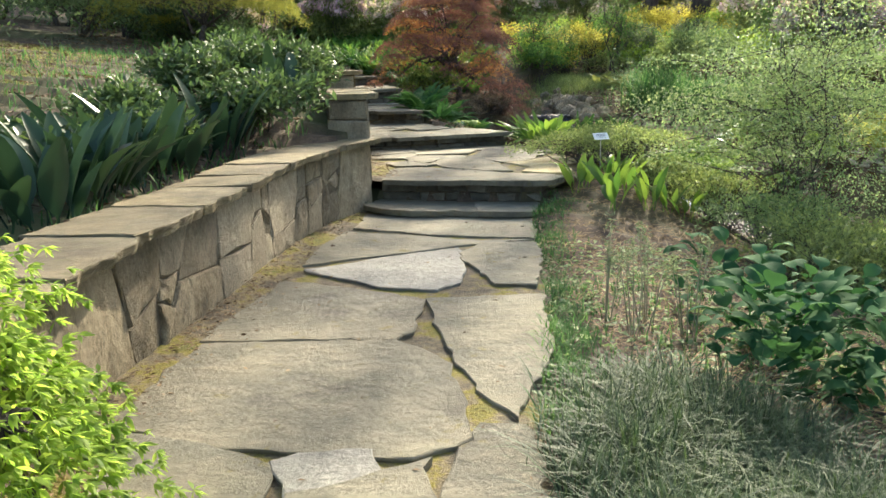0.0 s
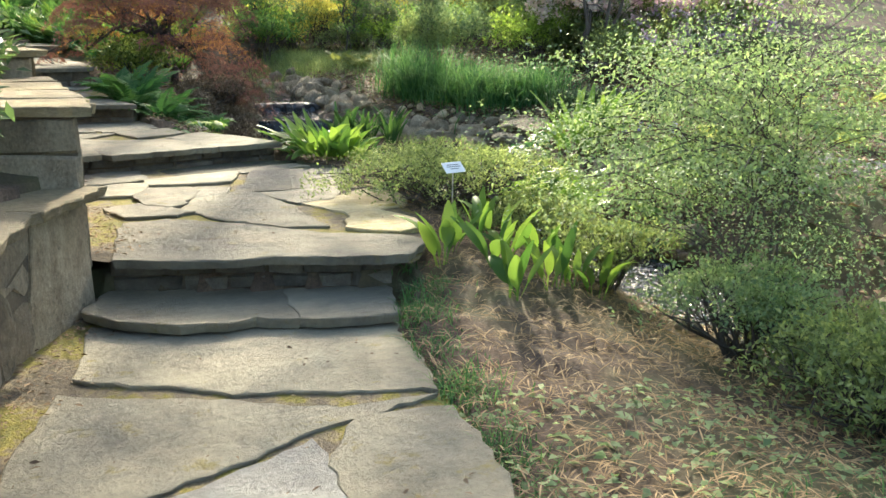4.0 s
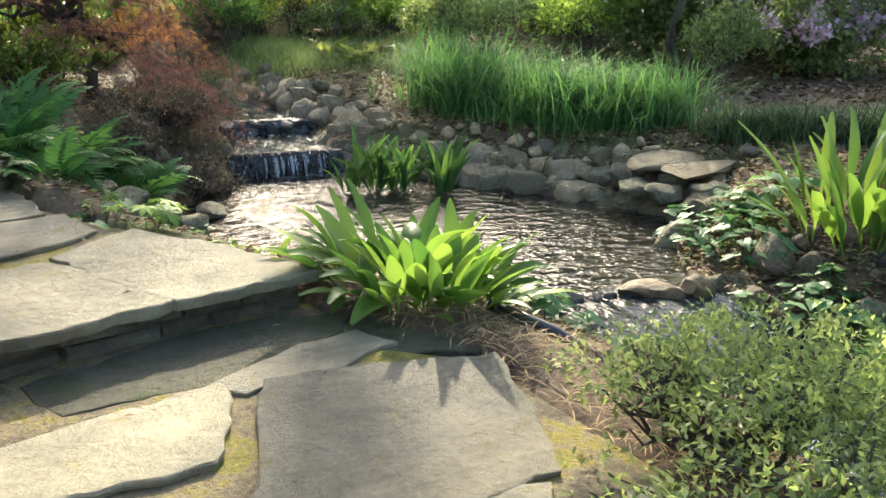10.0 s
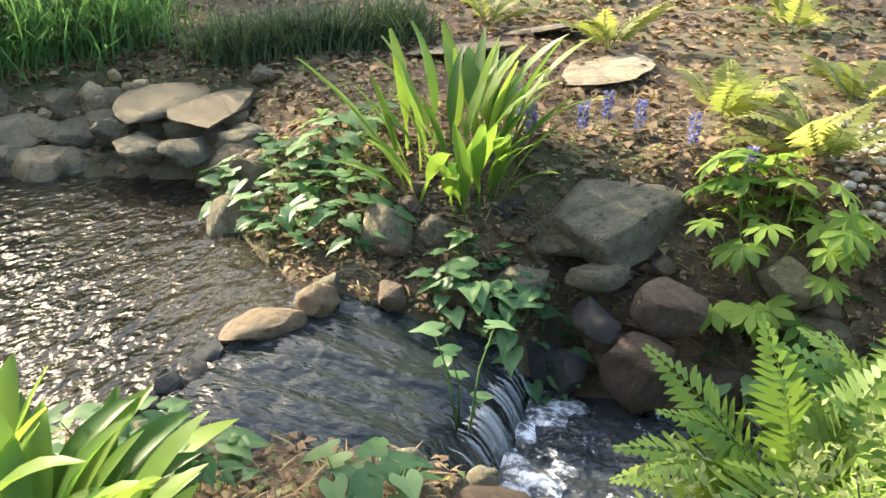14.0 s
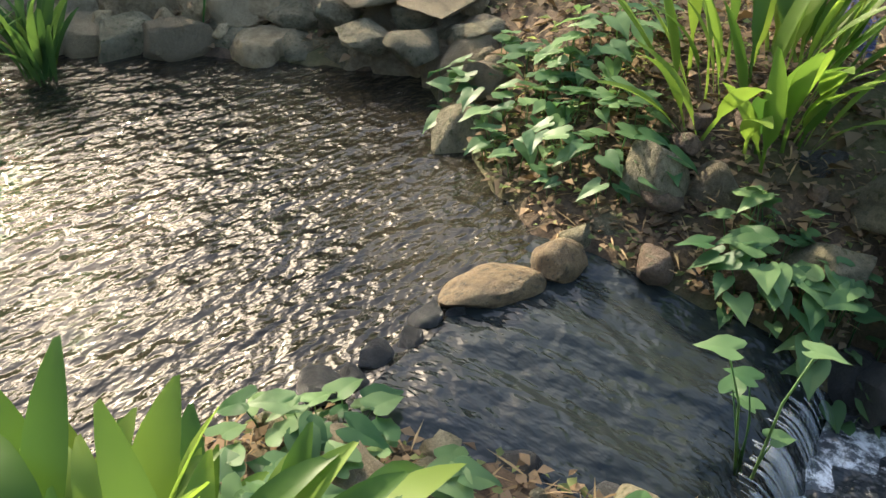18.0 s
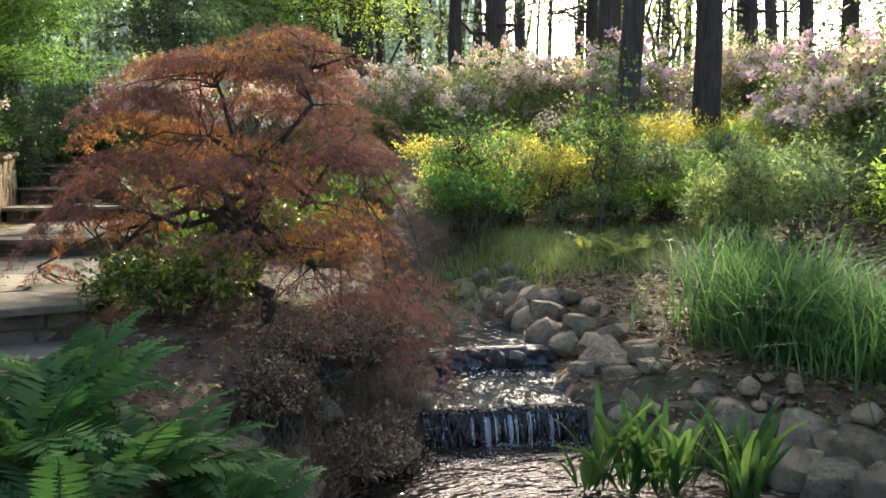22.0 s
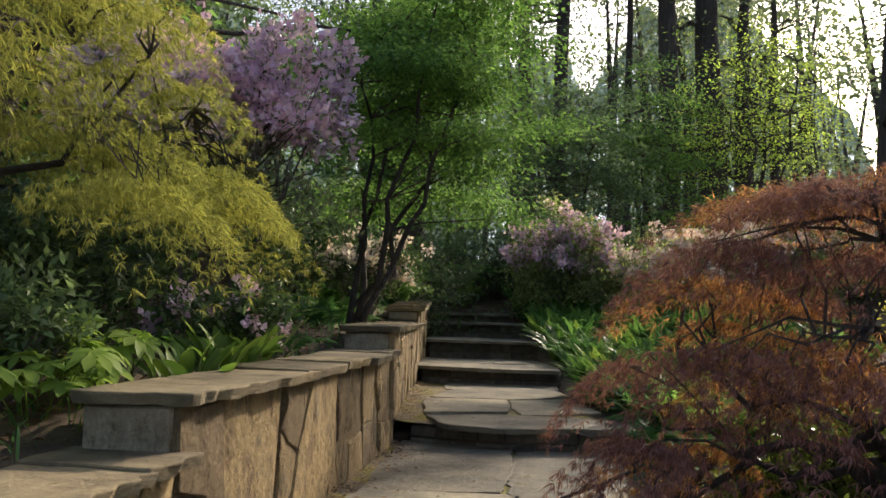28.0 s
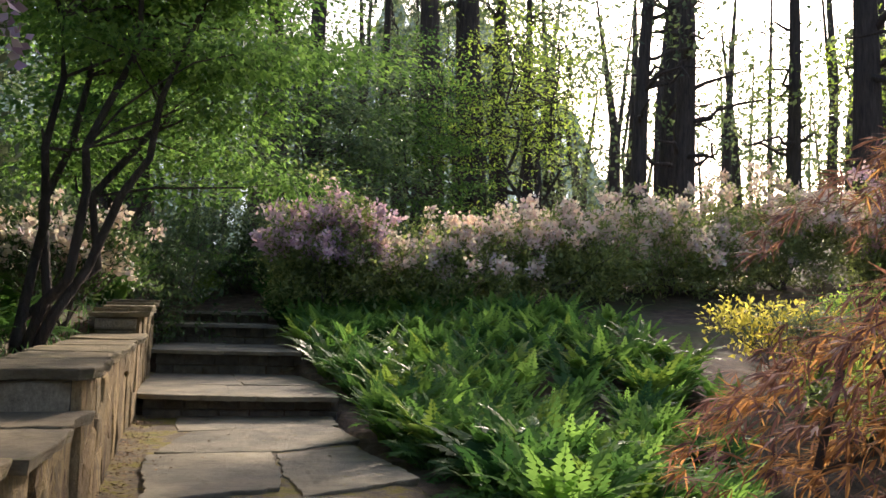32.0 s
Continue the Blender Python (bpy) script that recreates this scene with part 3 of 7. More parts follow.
# ---- path: sandy bed, then flags ----
path_ob = thing("pavement", (0, 0, 0), "irregular flagstone path with mossy sandy joints and steps", "path", "", "structure")
bed = Soup()
fronts = [(-6.0, 0.0, 0.0)] + STEPS
for i, (y0, sl, h) in enumerate(fronts):
    y1, sl1 = (fronts[i + 1][0] + 0.2, fronts[i + 1][1]) if i + 1 < len(fronts) else (34.0, 0.0)
    rows = int((y1 - y0) / 0.12) + 2
    v = []
    for k in range(rows):
        for c in range(13):
            u = c / 12
            yy = y0 + (y1 - y0) * k / (rows - 1)
            cut = 0.3 * max(0.0, 1 - k / 7) if i else 0.0
            xx = left_of(yy) - 0.05 + (right_of(yy) + 0.02 - cut - left_of(yy) + 0.05) * u
            f = k / (rows - 1)
            yy2 = yy + (sl * (1 - f) + sl1 * f) * (xx - 0.2) + (0.06 if k == 0 and i else 0)
            side = 0.05 * max(0, 1 - c * 0.5) if i < 1 else 0.03 * max(0, 1 - c)
            v.append((xx, yy2, h - 0.017 + side + 0.007 * float(wobble(xx * 6, yy2 * 6, 1.0)) - (0.04 if c == 12 else 0)))
    ids = np.arange(rows * 13).reshape(rows, 13)
    bed.add(v, np.stack([ids[:-1, :-1], ids[:-1, 1:], ids[1:, 1:], ids[1:, :-1]], -1).reshape(-1, 4).tolist())
part("joint_bed", bed.data("joint_bed", JOINT, True), path_ob, "sandy mortar and yellow moss between the flags")


def flag_mesh(poly, z, thick, mat, r, rough=0.009, step=0.07, tilt=0.006, grow=0.055):
    """One flagstone: a wavering outline, a worn rim and a ragged underside."""
    poly = np.asarray(poly, float)
    area = 0.5 * np.sum(poly[:, 0] * np.roll(poly[:, 1], -1) - np.roll(poly[:, 0], -1) * poly[:, 1])
    if area < 0:
        poly = poly[::-1]
    pts = []
    for a, b in zip(poly, np.roll(poly, -1, 0)):
        k = max(2, int(np.linalg.norm(b - a) / step))
        for i in range(k):
            pts.append(a + (b - a) * i / k)
    pts = np.array(pts)
    c = pts.mean(0)
    n = len(pts)
    pts = pts + r.normal(0, rough, (n, 2))
    low = np.convolve(np.tile(r.normal(0, 0.03, n), 3), np.ones(5) / 5, "same")[n : 2 * n]
    out = unit(pts - c)
    pts = pts + out * (low[:, None] + grow)
    tl = r.normal(0, tilt, 2)

    def zz(p):
        return z + (p - c) @ tl

    rings = [(pts - out * 0.009, 0.0), (pts - out * 0.002, -0.003), (pts, -0.009), (pts - out * (0.012 + 0.01 * r.random((n, 1))), -thick)]
    v = np.concatenate([np.column_stack([p, zz(p) + dz + (r.normal(0, 0.0025, n) if j else 0)]) for j, (p, dz) in enumerate(rings)])
    f = [tuple(range(n))]
    for j in range(3):
        for i in range(n):
            k = (i + 1) % n
            f.append((j * n + i, (j + 1) * n + i, (j + 1) * n + k, j * n + k))
    return mesh_data("flagstone", v, f, mat)


def flags(z, polys, mat=FLAG, thick=0.055, lift=0.012):
    for p in polys:
        part("flagstone", flag_mesh(p, z + lift * rng.random(), thick, mat, rng), path_ob)


flags(0.0, [
    [(-1.08, 3.38), (-0.91, 4.33), (0.08, 4.22), (0.30, 3.9), (0.33, 3.05), (0.09, 2.93), (-0.65, 3.14)],
    [(0.33, 5.0), (1.03, 4.95), (0.8, 3.82), (0.58, 3.25), (0.47, 3.5)],
    [(-0.9, 4.45), (-0.6, 5.62), (0.1, 5.18), (0.26, 5.0), (0.15, 4.4), (0.05, 4.29)],
    [(0.7, 6.22), (0.92, 6.58), (1.3, 6.5), (1.05, 5.3), (0.81, 5.35)],
    [(-0.49, 6.15), (-0.2, 7.3), (0.85, 6.72), (1.28, 6.68), (0.6, 6.55)],
    [(-0.12, 7.5), (0.0, 8.15), (1.48, 7.62), (1.3, 6.78), (0.5, 7.1)],
])
flags(0.0, [
    [(-1.02, 3.24), (-0.7, 3.06), (-0.46, 2.87), (-0.4, 2.3), (-0.95, 2.35)],
    [(0.40, 3.1), (0.57, 3.07), (0.52, 2.4), (0.24, 2.6)],
    [(-0.3, 2.62), (0.15, 2.8), (0.16, 1.9), (-0.35, 1.8)], [(-1.1, 2.2), (-0.45, 2.2), (-0.5, 1.0), (-1.2, 1.0)],
    [(-0.4, 1.65), (0.5, 1.7), (0.5, 0.6), (-0.4, 0.6)], [(-1.2, 0.85), (-0.5, 0.85), (-0.5, -0.5), (-1.2, -0.4)], [(-0.4, 0.45), (0.5, 0.45), (0.5, -1.0), (-0.4, -1.0)],
])
flags(0.0, [[(-0.45, 5.95), (0.66, 6.46), (0.54, 5.43), (0.39, 5.28), (0.07, 5.42)], [(-0.37, 2.91), (-0.08, 2.94), (-0.05, 2.73), (-0.32, 2.67)]], FLAG_BLUE)
flags(0.075, [[(-0.02, 8.25), (0.17, 8.6), (1.06, 8.25), (0.96, 7.78), (0.75, 7.86), (0.6, 7.85), (0.41, 7.91), (0.18, 8.06)], [(1.08, 8.2), (1.6, 8.05), (1.5, 7.6), (1.2, 7.66), (1.02, 7.74)]], FLAG, 0.06, 0.0)
flags(0.30, [
    [(0.18, 8.46), (0.31, 9.33), (0.61, 9.33), (1.01, 8.96), (1.36, 8.62), (1.82, 8.38), (1.90, 8.18), (1.66, 7.93), (0.86, 8.21)],
    [(0.72, 9.66), (0.9, 9.97), (1.24, 10.12), (1.36, 10.0), (1.49, 8.83), (1.25, 8.94), (0.99, 9.22)],
    [(1.42, 10.06), (2.03, 10.1), (1.85, 9.68), (1.56, 9.63)],
    [(0.97, 10.50), (1.2, 10.43), (1.04, 10.1), (0.89, 10.08)],
    [(0.51, 10.58), (0.91, 10.53), (0.92, 10.4), (0.77, 9.9), (0.64, 9.8), (0.52, 9.93)],
])
flags(0.30, [
    [(0.22, 9.89), (0.46, 9.95), (0.67, 9.65), (0.71, 9.58), (0.61, 9.53), (0.34, 9.57)],
    [(0.06, 10.68), (0.44, 10.87), (0.60, 10.81), (0.43, 10.37), (0.07, 10.48)],
    [(0.68, 11.0), (1.38, 11.17), (1.36, 10.94), (1.25, 10.68), (0.68, 10.74)],
    [(1.27, 10.22), (1.6, 11.12), (2.4, 10.94), (2.1, 10.2), (1.59, 10.18)],
    [(1.45, 11.21), (2.0, 11.42), (2.1, 11.25), (1.58, 11.12)], [(0.1, 11.4), (0.6, 11.5), (0.62, 11.05), (0.1, 10.95)],
])
# added flags below the step: mossy, and coloured dark for the riser's shade
flags(0.288, [[(0.98, 11.24), (1.4, 11.26), (1.6, 11.36), (1.98, 11.48), (2.08, 11.66), (1.75, 11.74), (1.3, 11.66), (0.85, 11.52)], [(2.05, 11.3), (2.16, 11.6), (2.45, 11.45), (2.4, 11.1)]], FLAG_MOSS_SHADED, 0.05, 0.0)
flags(0.295, [[(1.62, 9.6), (1.85, 9.63), (2.25, 9.96), (2.4, 9.69), (2.23, 9.29), (1.8, 9.15)], [(1.81, 9.11), (2.03, 9.14), (2.11, 8.78), (2.08, 8.55), (1.89, 8.49), (1.68, 8.73)]], FLAG_WARM)
flags(0.46, [
    [(-0.1, 11.5), (0.30, 11.50), (0.12, 12.12), (-0.16, 12.2)],
    [(0.34, 11.57), (0.18, 12.15), (0.54, 12.38), (1.0, 12.45), (1.35, 11.72), (0.43, 11.45)],
    [(1.06, 12.5), (1.45, 12.85), (2.02, 11.82), (1.41, 11.72)],
    [(-0.3, 12.3), (0.08, 12.25), (0.5, 12.5), (0.2, 12.7)], [(-0.5, 13.2), (0.55, 13.07), (0.24, 12.8), (-0.35, 12.5)],
    [(0.60, 13.15), (1.14, 13.33), (1.24, 12.95), (0.79, 12.64)], [(-0.75, 14.3), (0.1, 14.3), (0.4, 13.3), (-0.5, 13.35)], [(0.2, 14.3), (0.95, 14.2), (1.05, 13.5), (0.5, 13.3)],
])
flags(0.68, [
    [(-1.1, 14.55), (-1.19, 15.08), (-0.25, 15.3), (0.02, 14.8), (0.09, 14.31), (-0.88, 14.18)],
    [(0.22, 14.12), (0.1, 14.75), (0.63, 14.78), (0.89, 13.98)],
    [(-0.04, 15.22), (0.41, 15.5), (0.72, 15.11), (0.1, 15.0)],
    [(-1.05, 15.25), (-1.18, 16.6), (-0.3, 16.45), (-0.15, 15.4)], [(-0.2, 16.5), (0.25, 16.4), (0.5, 15.65), (-0.05, 15.45)], [(-1.1, 17.1), (0.6, 17.15), (0.55, 16.6), (-1.1, 16.7)],
])
flags(0.95, [
    [(-0.96, 17.02), (-0.90, 17.70), (0.02, 17.95), (0.70, 17.48), (0.66, 17.14), (-0.34, 16.84)],
    [(-1.1, 17.8), (-1.15, 19.2), (-0.2, 19.4), (0.0, 18.05), (-0.8, 17.75)], [(0.1, 18.0), (-0.1, 19.3), (0.62, 19.3), (0.68, 17.6)],
    [(-1.2, 19.3), (-1.5, 21.4), (-0.5, 21.4), (-0.3, 19.5)], [(-0.2, 19.45), (-0.4, 21.4), (0.45, 21.45), (0.55, 19.4)],
])
flags(1.16, [
    [(-1.35, 21.75), (-0.78, 22.1), (0.50, 22.1), (0.60, 21.54), (0.04, 21.40), (-0.57, 21.18), (-1.01, 21.20)],
    [(-1.84, 23.7), (-0.93, 23.95), (-0.72, 22.5), (-1.45, 22.05)],
    [(-1.7, 24.9), (-0.5, 25.4), (-0.25, 24.62), (-0.85, 24.0), (-1.8, 23.85)],
    [(-0.82, 23.8), (-0.25, 24.2), (0.22, 22.84), (-0.5, 22.3)], [(-2.1, 26.1), (-0.6, 26.2), (-0.45, 25.5), (-1.9, 25.1)],
])
for z0, y0, y1 in ((1.40, 25.95, 29.0), (1.72, 28.85, 31.3), (2.05, 31.1, 32.3)):
    for k, (ya, yb) in enumerate(((y0, y0 + (y1 - y0) * 0.4), (y0 + (y1 - y0) * 0.42, y1))):
        m = 0.45 + 0.1 * k
        a0, a1, b0, b1 = left_of(ya) + 0.05, right_of(ya) - 0.03, left_of(yb) + 0.05, right_of(yb) - 0.03
        flags(z0, [[(a0, ya), (a0 + (a1 - a0) * m - 0.02, ya - 0.03), (b0 + (b1 - b0) * m - 0.04, yb), (b0, yb)], [(a0 + (a1 - a0) * m + 0.02, ya + 0.04), (a1, ya), (b1, yb), (b0 + (b1 - b0) * m + 0.02, yb)]])

flags(2.25, [[(left_of(32.6) + 0.05, 32.55), (-2.9, 32.5), (-3.1, 33.6), (left_of(33.6) + 0.05, 33.6)], [(-2.82, 32.6), (right_of(32.6) - 0.03, 32.55), (right_of(33.6), 33.6), (-3.0, 33.6)]])


def block_mesh(a, b, z0, z1, depth, mat, r, name="riser_stone"):
    """A rough course stone from a to b along its front, set back into the bank."""
    a, b = np.asarray(a, float), np.asarray(b, float)
    t = unit(b - a)
    nrm = np.array([-t[1], t[0]])
    c = 0.012
    push = r.uniform(-0.015, 0.015)
    v = []
    for y, inset in ((depth, 0), (0.02 + push, 0), (push, c)):
        for s, z in ((0, z0), (1, z0), (1, z1), (0, z1)):
            p = (b if s else a) + nrm * y + t * (inset * (1 if s == 0 else -1)) + r.normal(0, 0.006, 2)
            v.append((*p, z + inset * (1 if z == z0 else -1) + r.normal(0, 0.004)))
    f = [(8, 9, 10, 11)] + [(j * 4 + i, j * 4 + (i + 1) % 4, (j + 1) * 4 + (i + 1) % 4, (j + 1) * 4 + i) for j in range(2) for i in range(4)]
    return mesh_data(name, v, f, mat)


def riser(pts, z0, z1, courses):
    """Stone courses under the front edge of a step."""
    pts = np.asarray(pts, float)
    hs = np.linspace(z0 - 0.03, z1 - 0.045, courses + 1)
    seg = np.r_[0, np.cumsum(np.linalg.norm(np.diff(pts, axis=0), axis=1))]
    for i in range(courses):
        s = 0.0
        while s < seg[-1] - 0.05:
            e = min(seg[-1], s + rng.uniform(0.2, 0.42))
            pa, pb = [np.array([np.interp(q, seg, pts[:, k]) for k in (0, 1)]) for q in (s + 0.008, e - 0.008)]
            part("riser_stone", block_mesh(pa, pb, hs[i] + 0.008, hs[i + 1] - 0.006, 0.25, RISER, rng), path_ob)
            s = e
    for q in range(len(pts) - 1):
        a, b = pts[q] + (0, 0.035), pts[q + 1] + (0, 0.035)
        part("riser_mortar", block_mesh(a, b, hs[0], hs[-1], 0.2, MORTAR, rng, "riser_mortar"), path_ob)


riser([(0.12, 8.58), (0.86, 8.32), (1.66, 8.04), (1.86, 8.24)], 0.10, 0.30, 2)
riser([(0.0, 11.6), (0.45, 11.56), (1.4, 11.78), (2.0, 11.9)], 0.28, 0.46, 2)
riser([(-0.95, 14.3), (0.1, 14.38), (0.9, 14.1)], 0.44, 0.68, 2)
riser([(-1.1, 17.1), (-0.34, 16.96), (0.66, 17.22)], 0.66, 0.95, 2)
riser([(-1.45, 21.4), (-0.57, 21.3), (0.56, 21.55)], 0.93, 1.16, 2)
riser([(left_of(26.0) + 0.05, 26.1), (right_of(26.0), 26.15)], 1.14, 1.40, 2)
riser([(left_of(28.9) + 0.05, 29.0), (right_of(28.9), 29.05)], 1.38, 1.72, 2)
riser([(left_of(31.2) + 0.05, 31.3), (right_of(31.2), 31.3)], 1.70, 2.05, 2)
riser([(left_of(32.6) + 0.05, 32.7), (right_of(32.6), 32.7)], 2.05, 2.25, 1)


# ---- walls ----
def wall_point(y, off):
    """A point beside the path's left edge, off metres away from the path."""
    x = left_of(y)
    d = (left_of(y + 0.15) - left_of(y - 0.15)) / 0.3
    n = np.array([-1.0, d]) / math.hypot(1, d)
    return np.array([x, y]) + n * off


def wall_run(name, label, y0, y1, foot, tall):
    """One run of retaining wall: core, face stones, end stones and cap slabs."""
    ob = thing(name, (0, 0, 0), label, "wall", "", "structure")
    core = Soup()
    ys = np.linspace(y0, y1, max(3, int((y1 - y0) / 0.4)))
    v = []
    for y in ys:
        a, b = wall_point(y, 0.024), wall_point(y, 0.42)
        top = float(cap_z(min(max(y, y0 + 0.01), y1 - 0.01))) - 0.05
        v += [(*a, foot(y) - 0.25), (*b, foot(y) - 0.25), (*b, top), (*a, top)]
    f = [(0, 1, 2, 3), tuple(4 * (len(ys) - 1) + i for i in (3, 2, 1, 0))]
    for i in range(len(ys) - 1):
        f += [(4 * i + j, 4 * i + 4 + j, 4 * i + 4 + (j + 1) % 4, 4 * i + (j + 1) % 4) for j in range(4)]
    core.add(v, f)
    part("wall_core", core.data("wall_core", MORTAR), ob)
    # face stones in ragged columns
    y = y0
    edge_prev = None
    while y < y1 - 0.04:
        w = rng.uniform(0.24, 0.55) if tall else rng.uniform(0.3, 0.6)
        ye = min(y1, y + w)
        if y1 - ye < 0.12:
            ye = y1
        zf, zc = foot((y + ye) / 2) - 0.04, float(cap_z(min((y + ye) / 2, y1 - 0.01))) - 0.055
        k = rng.choice([1, 2, 2, 2, 3, 3] if tall else [1, 2, 2, 3])
        cuts = np.sort(np.r_[0, 1, (np.arange(1, k) / k + rng.uniform(-0.17, 0.17, k - 1))])
        lean = [edge_prev if edge_prev is not None else np.zeros(2), rng.normal(0, 0.1, 2) if ye < y1 else np.zeros(2)]
        edge_prev = lean[1]
        tip = rng.normal(0, 0.12, (k + 1, 2))
        tip[0] = tip[-1] = 0
        for i in range(k):
            corners = []
            for side, row in ((0, i), (1, i), (1, i + 1), (0, i + 1)):
                fr = cuts[row] + tip[row, side]
                yy = (y, ye)[side] + lean[side][0] * (1 - fr) + lean[side][1] * fr
                corners.append((yy, zf + (zc - zf) * min(max(fr, 0), 1)))
            ring = []
            for c0, c1 in zip(corners, corners[1:] + corners[:1]):
                j = rng.normal(0, 0.02, 2)
                ring += [c0, ((c0[0] + c1[0]) / 2 + j[0], min((c0[1] + c1[1]) / 2 + j[1], zc))]
            corners = ring
            cy, cz = np.mean(corners, 0)
            proud = rng.uniform(-0.012, 0.022) if tall else rng.uniform(-0.014, 0.004)
            vv = []
            for dist, ins in ((0.05, 0.004), (0.014 - proud, 0.006), (-proud, 0.018)):
                for yy, zz in corners:
                    q = np.array([yy - cy, zz - cz])
                    L = np.linalg.norm(q) + 1e-6
                    q = q * max(0.2, 1 - ins / L)
                    p = wall_point(cy + q[0], dist + rng.normal(0, 0.006))
                    vv.append((*p, cz + q[1]))
            vv.append(tuple(np.mean(vv[16:24], 0) + np.append(wall_point(cy, -0.012) - wall_point(cy, 0), 0)))
            ff = [(24, 16 + (i2 + 1) % 8, 16 + i2) for i2 in range(8)] + [(j * 8 + (i2 + 1) % 8, j * 8 + i2, (j + 1) * 8 + i2, (j + 1) * 8 + (i2 + 1) % 8) for j in range(2) for i2 in range(8)]
            part("wall_stone", mesh_data("wall_stone", vv, ff, WALLSTONE if tall else WALLSTONE_GREY), ob)
        y = ye
    # stones on the end that looks down the path
    z = foot(y0) - 0.05
    zt = float(cap_z(y0 + 0.01)) - 0.055
    while z < zt - 0.03:
        ze = min(zt, z + rng.uniform(0.16, 0.3))
        ze = zt if zt - ze < 0.1 else ze
        a, b = wall_point(y0, 0.02), wall_point(y0, 0.43)
        part("end_stone", block_mesh(b + (0, -0.02), a + (0, -0.02), z + 0.006, ze - 0.006, 0.04, WALLSTONE_GREY, rng, "end_stone"), ob)
        z = ze
    # cap slabs
    y = y0 - 0.06
    while y < y1 - 0.1:
        ye = min(y1 + 0.02, y + rng.uniform(0.42, 0.85))
        if y1 - ye < 0.25:
            ye = y1 + 0.02
        a0, a1, b0, b1 = wall_point(y + 0.004, -0.085), wall_point(ye - 0.004, -0.085), wall_point(y + 0.008, 0.46), wall_point(ye - 0.008, 0.46)
        zc = float(cap_z(min(max((y + ye) / 2, y0 + 0.01), y1 - 0.01)))
        skew = rng.normal(0, 0.02)
        part("cap_slab", flag_mesh([a0, a1 + (0, skew), b1 + (0, -skew), b0], zc + rng.uniform(-0.008, 0.008), 0.055, CAPSTONE, rng, 0.011, 0.07, 0.008, 0.02), ob)
        y = ye
    return ob


def foot_of(y):
    return float(level(left_of(y) + 0.1, y, 0.05)) + 0.0


wall_run("wall_1", "low retaining wall of brown fieldstone with flat mossy cap slabs", -3.0, 8.5, lambda y: 0.0, False)
wall_run("wall_2", "retaining wall pier of mixed grey and brown fieldstone with flat cap", 8.5, 11.45, foot_of, False)
wall_run("wall_3", "sunlit golden brown fieldstone retaining wall with flat cap slabs", 11.45, 16.9, foot_of, True)
wall_run("wall_4", "tall golden brown fieldstone retaining wall beside the steps", 16.9, 21.0, foot_of, True)
wall_run("wall_5", "stepped up fieldstone wall beside the upper steps", 21.0, 26.0, foot_of, True)
wall_run("wall_6", "end pier of the fieldstone wall at the top steps", 26.0, 29.0, foot_of, True)


# ---- water ----
def water_sheet(name, label, y0, y1, zf, mat, extra=0.12, n=16):
    ys = np.arange(y0, y1 + 1e-6, (y1 - y0) / max(8, int((y1 - y0) / 0.12)))
    xc, hw = np.interp(ys, CHANNEL[0], CHANNEL[1]), np.interp(ys, CHANNEL[0], CHANNEL[2]) + extra
    u = np.linspace(-1, 1, n)
    X = xc[:, None] + hw[:, None] * u
    Y = np.repeat(ys[:, None], n, 1)
    Z = np.vectorize(zf)(X, Y)
    ids = np.arange(len(ys) * n).reshape(-1, n)
    f = np.stack([ids[:-1, :-1], ids[:-1, 1:], ids[1:, 1:], ids[1:, :-1]], -1).reshape(-1, 4)
    return tagged(new(name, mesh_data(name, np.stack([X, Y, Z], -1), f, mat, True)), label, "water", "", "structure")


water_sheet("water_pond", "dark rippling pond water with bright sky glints", 12.15, 16.72, lambda x, y: -0.12, POND)
water_sheet("water_basin", "rippling upper basin above the little waterfall", 16.72, 18.12, lambda x, y: 0.12 + 0.01 * math.sin(9 * x + 5 * y), RUN, 0.06)
water_sheet("water_upper", "shining shallow stream above the falls", 18.1, 23.2, lambda x, y: 0.27 + (y - 18.1) * 0.028, RUN, 0.05)
water_sheet("water_chute", "smooth dark water sliding down the outlet chute", 10.96, 12.17, lambda x, y: -0.12 - 0.14 * (1 - ease((y - 11.0) / 1.1)) - 0.27 * (max(0.0, 11.26 - y) / 0.30) ** 1.7 + (0.01 * math.sin(14 * x + 3 * y) + 0.008 * math.sin(31 * x + 2 * y)) * min(1.0, (12.17 - y) * 4), SLIDE, 0.06, 44)
water_sheet("water_stream", "dark stream with white foam below the small fall", 7.5, 11.03, lambda x, y: -0.5 + 0.012 * math.sin(8 * x + 11 * y) * math.cos(5 * y), FOAM, 0.08)
water_sheet("water_lower_stream", "narrow stream running on below the garden path", -30, 7.52, lambda x, y: -0.5, RUN, 0.08)


